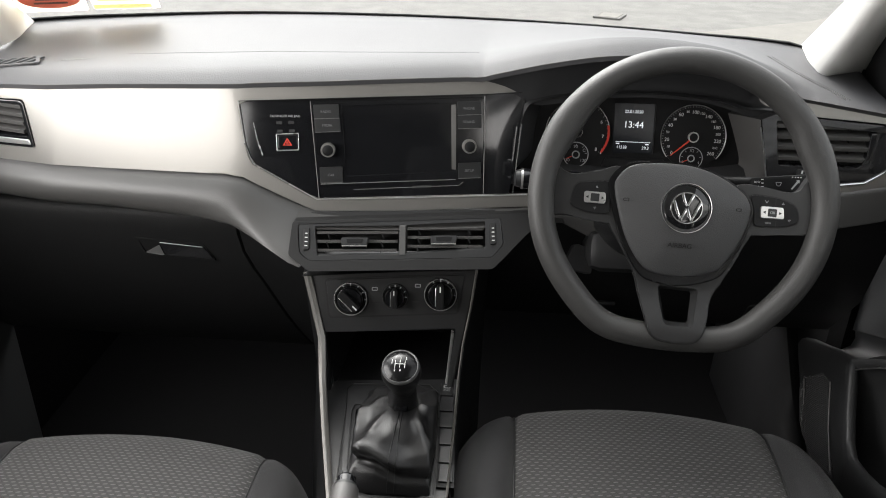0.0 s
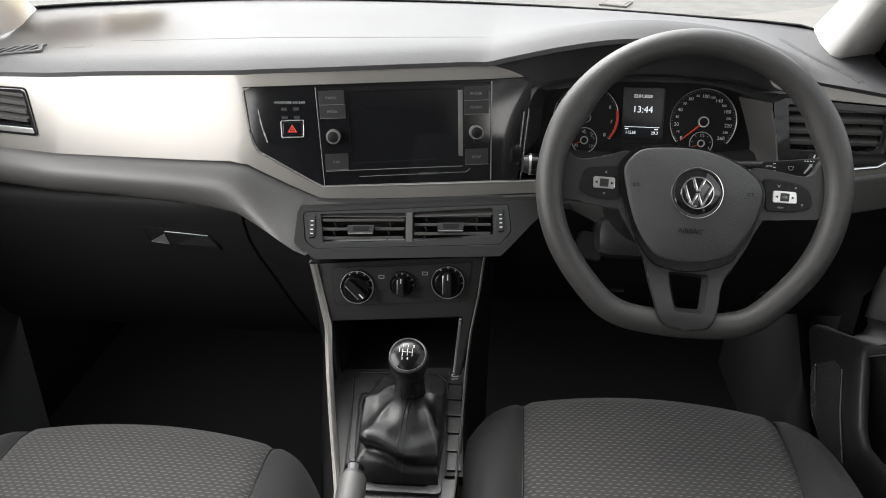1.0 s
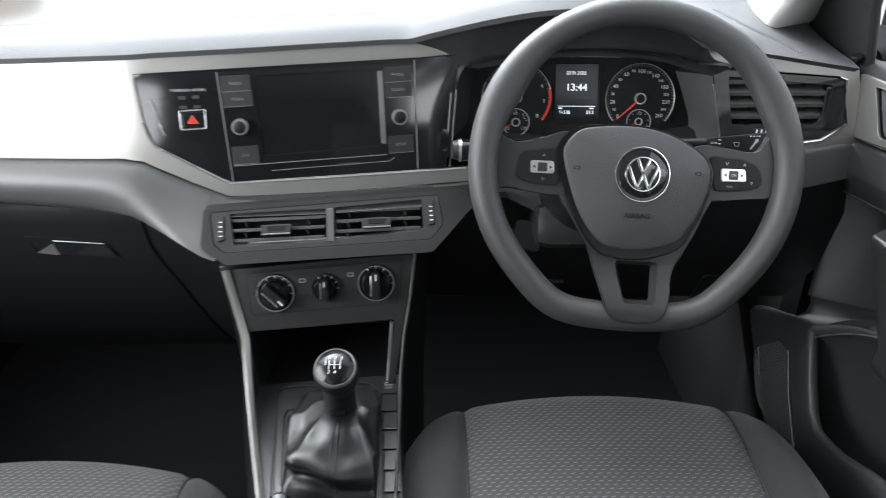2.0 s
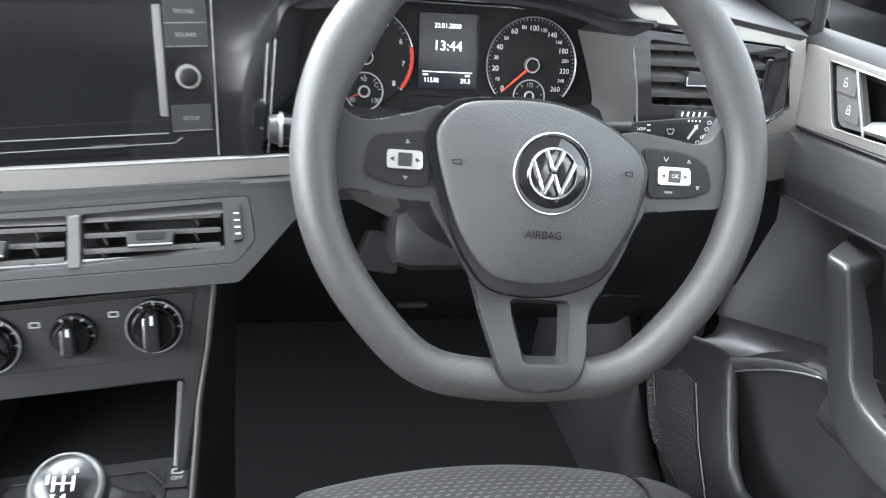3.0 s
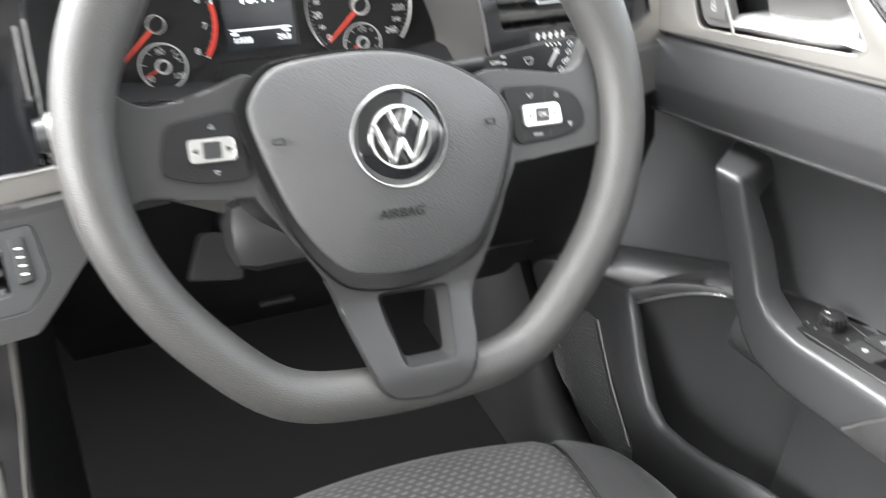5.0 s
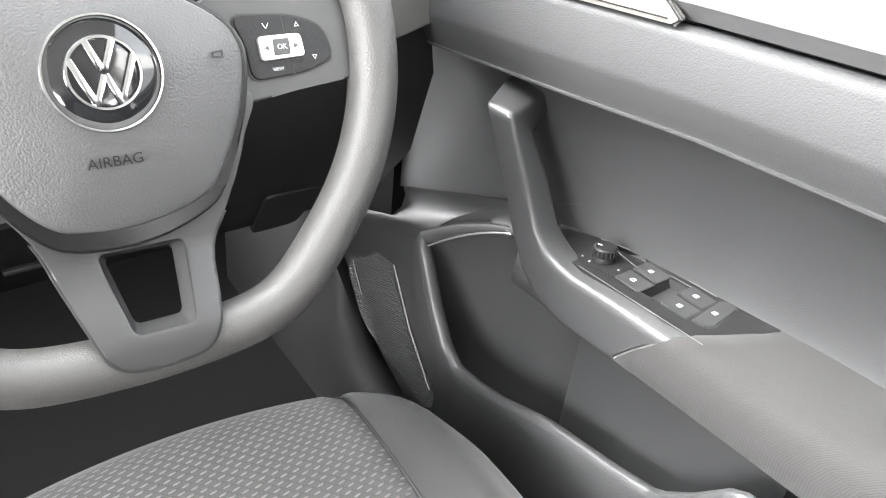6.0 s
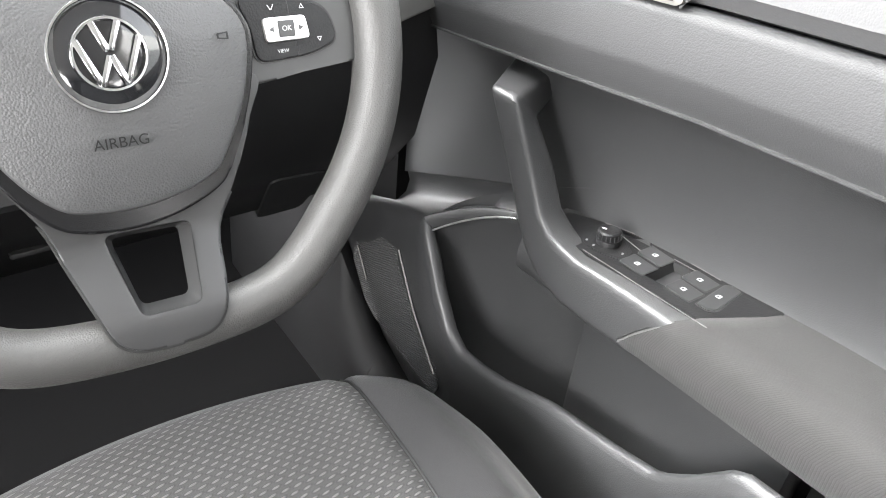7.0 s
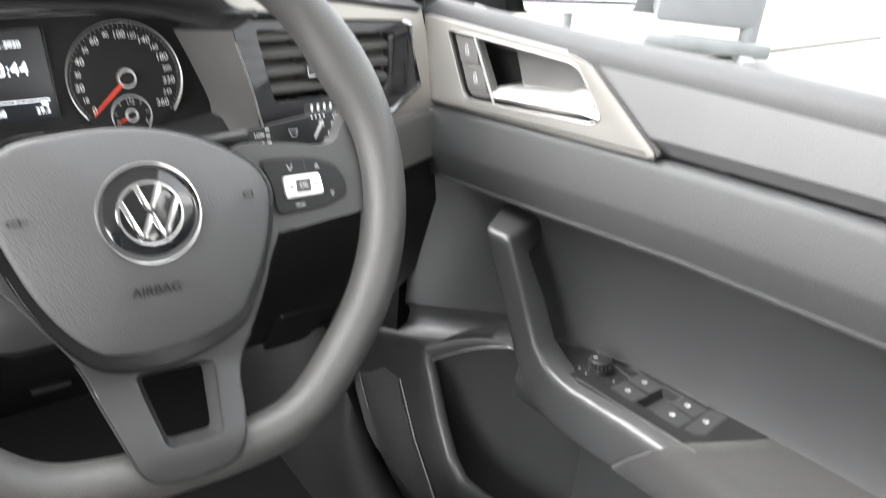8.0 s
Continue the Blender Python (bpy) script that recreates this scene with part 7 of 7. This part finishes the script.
part("speaker_grille", door_slab(rpoly([(1.177, 0.510), (1.125, 0.539), (1.071, 0.567), (1.057, 0.555), (0.941, 0.468), (0.931, 0.449), (0.944, 0.426), (1.12, 0.394), (1.20, 0.415)], 0.010), 0.005, 0.0015, (), -0.002, LX), M_GRILLE, door, "ribbed dark speaker grille")
for line, r in ((((1.059, 0.552), (1.00, 0.508), (0.940, 0.465)), 0.0011), (((1.173, 0.479), (1.157, 0.461), (1.142, 0.444)), 0.0009)):
    part("grille_line", tube([(LX(y, z) - 0.001, y, z) for y, z in line], r, 6), M_BEVEL, door)

# window parts: sail trim, guide, glass
SAIL_FRONT = spline([(0.695, 1.252, 0.982), (0.694, 1.2500, 1.000), (0.690, 1.232, 1.0197), (0.685, 1.201, 1.0432), (0.678, 1.140, 1.100), (0.656, 1.000, 1.195)], 4)
SAIL_REAR = spline([(0.699, 1.084, 0.980), (0.698, 1.083, 0.995), (0.696, 1.0815, 1.012), (0.685, 1.0775, 1.065), (0.673, 1.050, 1.130), (0.656, 0.990, 1.200)], 4)
part("sail_trim", loft([[f + Vector((0.006, 0.004, 0)), f, f.lerp(g, 0.08) + Vector((-0.005, 0, 0)), f.lerp(g, 0.4) + Vector((-0.006, 0, 0)), f.lerp(g, 0.8) + Vector((-0.004, 0, 0)), g, g + Vector((0.008, 0, 0))] for f, g in zip(SAIL_FRONT, SAIL_REAR)]), M_HOOD, door, "dark grey mirror sail trim", 60)
part("sail_seal", tube([p + Vector((-0.002, 0.004, 0)) for p in SAIL_FRONT], 0.0055, 8), M_RUBBER, door, "black rubber seal")
part("window_guide", tube([(0.702, 1.074, 0.978), (0.698, 1.0725, 1.012), (0.687, 1.0690, 1.065), (0.674, 1.042, 1.132), (0.640, 0.965, 1.25)], 0.0062, 10), M_RUBBER, door)
part("sail_screw", lathe([(0, 0.003), (0.006, 0.003), (0.007, 0.001), (0.009, 0)], face_frame((0.689, 1.088, 0.997), (1, 0, 0.3), (0, 1, 0)), 16), M_DARK, door)
g = part("window_pane", loft([[(XB(y) + 0.056, y, SILL(y)[0] - 0.02), (0.64, y * 0.9, 1.36 - 0.35 * max(0, y - 0.75))] for y in steps(1.08, 0.06, 10)]), M_GLASS, door, "clear side window")
g.visible_shadow = False

# sill trim beside the seat
sl = thing("sill_trim", (0.63, 0.9, 0.27), "grey plastic door sill trim", "sill trim")
def sill_row(y):
    k = max(0.0, min(1.0, (y - 1.08) / 0.30)) ** 1.3
    return [(0.714, 0.30 + 0.34 * k), (0.704 - 0.010 * k, 0.347 + 0.34 * k), (0.688 - 0.016 * k, 0.358 + 0.33 * k), (0.664 - 0.018 * k, 0.353 + 0.22 * k), (0.646 - 0.012 * k, 0.326 + 0.09 * k), (0.640 - 0.010 * k, 0.26)]


part("cover", loft([[(x, y, z) for x, z in sill_row(y)] for y in steps(1.48, 0.1, 30)]), M_KICK, sl, "", 60)
part("seam", tube([(x, 1.075, z + 0.0005) for x, z in ((0.704, 0.348), (0.688, 0.3595), (0.664, 0.3545), (0.647, 0.330))], 0.0009, 6), M_RUBBER, sl)
part("kick_panel", loft([[(0.722, 1.13, 0.30), (0.722, 1.13, 0.84)], [(0.695, 1.30, 0.30), (0.695, 1.30, 0.84)], [(0.66, 1.6, 0.30), (0.66, 1.6, 0.84)]]), M_KICK, sl)

# ---- door mirror outside ----
mir = thing("door_mirror", (0.9, 1.3, 0.95), "black car door mirror with bright glass", "door mirror")
part("housing", bar([((0.895, 1.34, 1.01), (0, 0.07, 0), (0, 0, 0.06)), ((0.906, 1.345, 1.005), (0, 0.092, 0), (0, 0, 0.076)), ((1.05, 1.34, 1.0), (0, 0.095, 0), (0, 0, 0.08)), ((1.16, 1.32, 1.0), (0, 0.09, 0), (0, 0, 0.074)), ((1.175, 1.31, 1.0), (0, 0.05, 0), (0, 0, 0.05))]), M_HOUSING, mir, "black housing", 60)
M_MIRROR = mat("mirror glass", (0.9, 0.9, 0.9), 0.01, metal=1.0, var=0.0, rvar=0.01)
part("mirror_glass", moved(slab(rpoly([(-0.092, -0.065), (0.09, -0.065), (0.09, 0.070), (-0.132, 0.070)], 0.016), 0.003, 0.001), face_frame((1.055, 1.222, 0.998), (0.985, -0.17, 0), (0, 0, 1))), M_MIRROR, mir, "bright mirror glass")
part("mirror_foot", bar([((0.72, 1.18, 0.955), (0, 0.10, 0), (0, 0, 0.05)), ((0.82, 1.25, 0.945), (0, 0.08, 0), (0, 0, 0.045)), ((0.97, 1.34, 0.94), (0, 0.07, 0), (0, 0, 0.035))]), M_HOUSING, mir)
# ---- front seats ----
def seat(name, cx, yf, zf, label):
    s = thing(name, (cx, yf - 0.25, 0.26), label, "car seat", "front seats")

    def front(x):
        a = abs(x)
        return yf + 0.020 * (1 - (a / 0.172) ** 2) if a < 0.172 else yf - 0.36 * (a - 0.172) - 6.0 * (a - 0.172) ** 2

    def top(x, u):
        """Height of the cushion, u from 0 at the front edge to 1 at the backrest."""
        a = abs(x)
        z = zf - 0.075 * u + 0.020 * math.sin(math.pi * min(1, u * 1.6)) * (1 - u) - 0.006 * (a / 0.172) ** 2
        g = min(1, 0.15 + 2.2 * u)
        if a > 0.172:
            q = (a - 0.172) / 0.09
            z += 0.026 * g * math.sin(math.pi * min(1, q * 1.25)) - 0.090 * max(0, q - 0.42) ** 2
        return z - 0.006 * math.exp(-((a - 0.172) / 0.006) ** 2)

    def row(x):
        f, l = front(x), top(x, 0)
        pts = [(f - 0.03, l - 0.26), (f - 0.004, l - 0.18), (f + 0.010, l - 0.11), (f + 0.013, l - 0.07), (f + 0.009, l - 0.042), (f - 0.001, l - 0.021), (f - 0.017, l - 0.0075), (f - 0.036, l - 0.001)]
        end = yf - 0.52
        for u in steps(0.03, 1, 16):
            pts.append((f - 0.045 + (end - f + 0.045) * u, top(x, u)))
        return [(cx + x, y, z) for y, z in pts]

    part("cushion", loft([row(x) for x in steps(-0.172, 0.172, 28)]), M_SEAT, s, "grey woven patterned seat cushion", 70)
    for sg in (-1, 1):
        rows = [row(sg * (0.172 + d)) for d in (0.0, 0.003, 0.007, 0.013, 0.022, 0.032, 0.042, 0.052, 0.062, 0.070, 0.077, 0.083, 0.088)]
        last = rows[-1]
        rows += [[(a + sg * 0.006, b, c - 0.025) for a, b, c in last], [(a + sg * 0.006, b, c - 0.07) for a, b, c in last], [(a, b, c - 0.16) for a, b, c in last]]
        part("bolster", loft(rows), M_BOLSTER, s, "plain dark cloth bolster", 70)
        x = sg * 0.1725
        f = front(x)
        part("seam", tube([(a, b, c + 0.0004) for a, b, c in row(x)[3:]], 0.0016, 8), M_RUBBER, s)
    part("seat_base", box(0.43, 0.42, 0.14, 0.03, Matrix.Translation((cx, yf - 0.28, 0.40))), M_BLACK, s, "black plastic seat base")
    br = []
    for u in steps(0, 1, 10):
        w = 0.235 - 0.075 * u ** 2
        y0, z0 = yf - 0.54 - 0.30 * u, zf - 0.07 + 0.55 * u
        br.append([(cx + w * math.copysign(abs(math.cos(t)) ** 0.6, math.cos(t)), y0 - 0.05 + 0.05 * math.copysign(abs(math.sin(t)) ** 0.7, math.sin(t)), z0) for t in steps(0, 2 * math.pi, 24)[:-1]])
    part("backrest", loft(br, True, True), M_BOLSTER, s, "dark cloth backrest", 60)
    for sg in (-1, 1):
        part("rail", box(0.03, 0.5, 0.05, 0.006, Matrix.Translation((cx + sg * 0.17, yf - 0.28, 0.285))), M_BLACK, s)
    return s


seat("front_seat", 0.350, 0.898, 0.597, "dark grey cloth driver's seat with woven centre panel")
seat("front_seat", -0.334, 0.803, 0.571, "dark grey cloth passenger seat with woven centre panel")
# ---- outside ----
gd = thing("roller_door", (1.5, -2.9, 0), "white ribbed steel roller door behind the car", "roller door")
M_ROLL = mat("white painted steel", (0.42, 0.425, 0.43), 0.45, var=0.04)
for i in range(30):
    part("slat", loft([[(x, -2.9 + dy, 0.09 * i + dz) for dy, dz in ((0, 0), (0.012, 0.006), (0.018, 0.03), (0.018, 0.06), (0.012, 0.084), (0, 0.09))] for x in (-2.0, 6.0)]), M_ROLL, gd)
    part("slat_joint", box(8.0, 0.03, 0.020, 0, Matrix.Translation((2.0, -2.885, 0.09 * i))), M_HOUSING, gd, "dark joint between slats")
tagged(part("backdrop_wall", box(16, 0.3, 1.0, 0, Matrix.Translation((0, -3.1, 3.2))), M_WALL), "pale rendered wall above the roller door", "", "", "structure")

# pale paving beside the yard and a small cover in the ground
M_PAVE = mat("pale paving", (0.155, 0.148, 0.132), 0.85, bump=0.6, bscale=40, kind="NOISE", var=0.2, vscale=6.0)
tagged(part("pavement", moved(slab([(1.45, 6.45), (2.2, 6.9), (2.75, 7.25), (3.2, 7.7), (6.5, 7.2), (6.5, 3.5), (1.9, 3.5)], 0.03, 0.01), pose(0, 0, 0.025)), M_PAVE), "pale paved strip beside the concrete yard", "pavement", "", "structure")
gc = thing("ground_cover", (1.03, 7.25, 0.0), "pale square access cover set in the yard", "access cover")
part("cover", moved(slab(rpoly([(-0.09, -0.10), (0.09, -0.10), (0.09, 0.10), (-0.09, 0.10)], 0.01), 0.02, 0.004), pose(1.03, 7.25, 0.018, 0, 0, -20)), M_PAVE, gc)
part("frame", moved(slab(rpoly([(-0.12, -0.13), (0.12, -0.13), (0.12, 0.13), (-0.12, 0.13)], 0.01), 0.02, 0.003, [rpoly([(-0.095, -0.105), (0.095, -0.105), (0.095, 0.105), (-0.095, 0.105)], 0.01)]), pose(1.03, 7.25, 0.016, 0, 0, -20)), M_GROUND, gc)

# grey stand with a pole, seen through the side window
M_STAND = mat("weathered grey steel", (0.13, 0.137, 0.137), 0.6, var=0.3)
M_CABINET = mat("pale grey painted steel", (0.14, 0.145, 0.15), 0.5, var=0.15)
st = thing("sign_stand", (4.4, 3.7, 0), "weathered grey steel stand with a pole and panel on feet", "sign stand")
part("panel", box(1.05, 0.06, 1.5, 0.02, Matrix.Translation((4.05, 4.25, 0.95)) @ pose(0, 0, 0, 0, 0, -44)), M_STAND, st, "grey panel")
part("base_box", box(0.62, 0.32, 0.42, 0.04, Matrix.Translation((4.50, 3.62, 0.42)) @ pose(0, 0, 0, 0, 0, -44)), M_CABINET, st, "pale grey base box")
part("pole", tube([(4.62, 3.36, 0.06), (4.66, 3.40, 2.6)], 0.055, 16), M_STAND, st)
part("foot", box(0.75, 0.09, 0.09, 0.02, Matrix.Translation((4.42, 3.50, 0.10)) @ pose(0, 0, 0, 0, 0, -44)), M_STAND, st)
part("foot", box(0.09, 0.42, 0.07, 0.02, Matrix.Translation((4.62, 3.36, 0.036)) @ pose(0, 0, 0, 0, 0, -44)), M_STAND, st)
part("foot", box(0.09, 0.42, 0.07, 0.02, Matrix.Translation((4.15, 3.80, 0.036)) @ pose(0, 0, 0, 0, 0, -44)), M_STAND, st)
part("panel_leg", tube([(4.0, 4.3, 0.0), (4.0, 4.3, 0.3)], 0.03, 10), M_STAND, st)
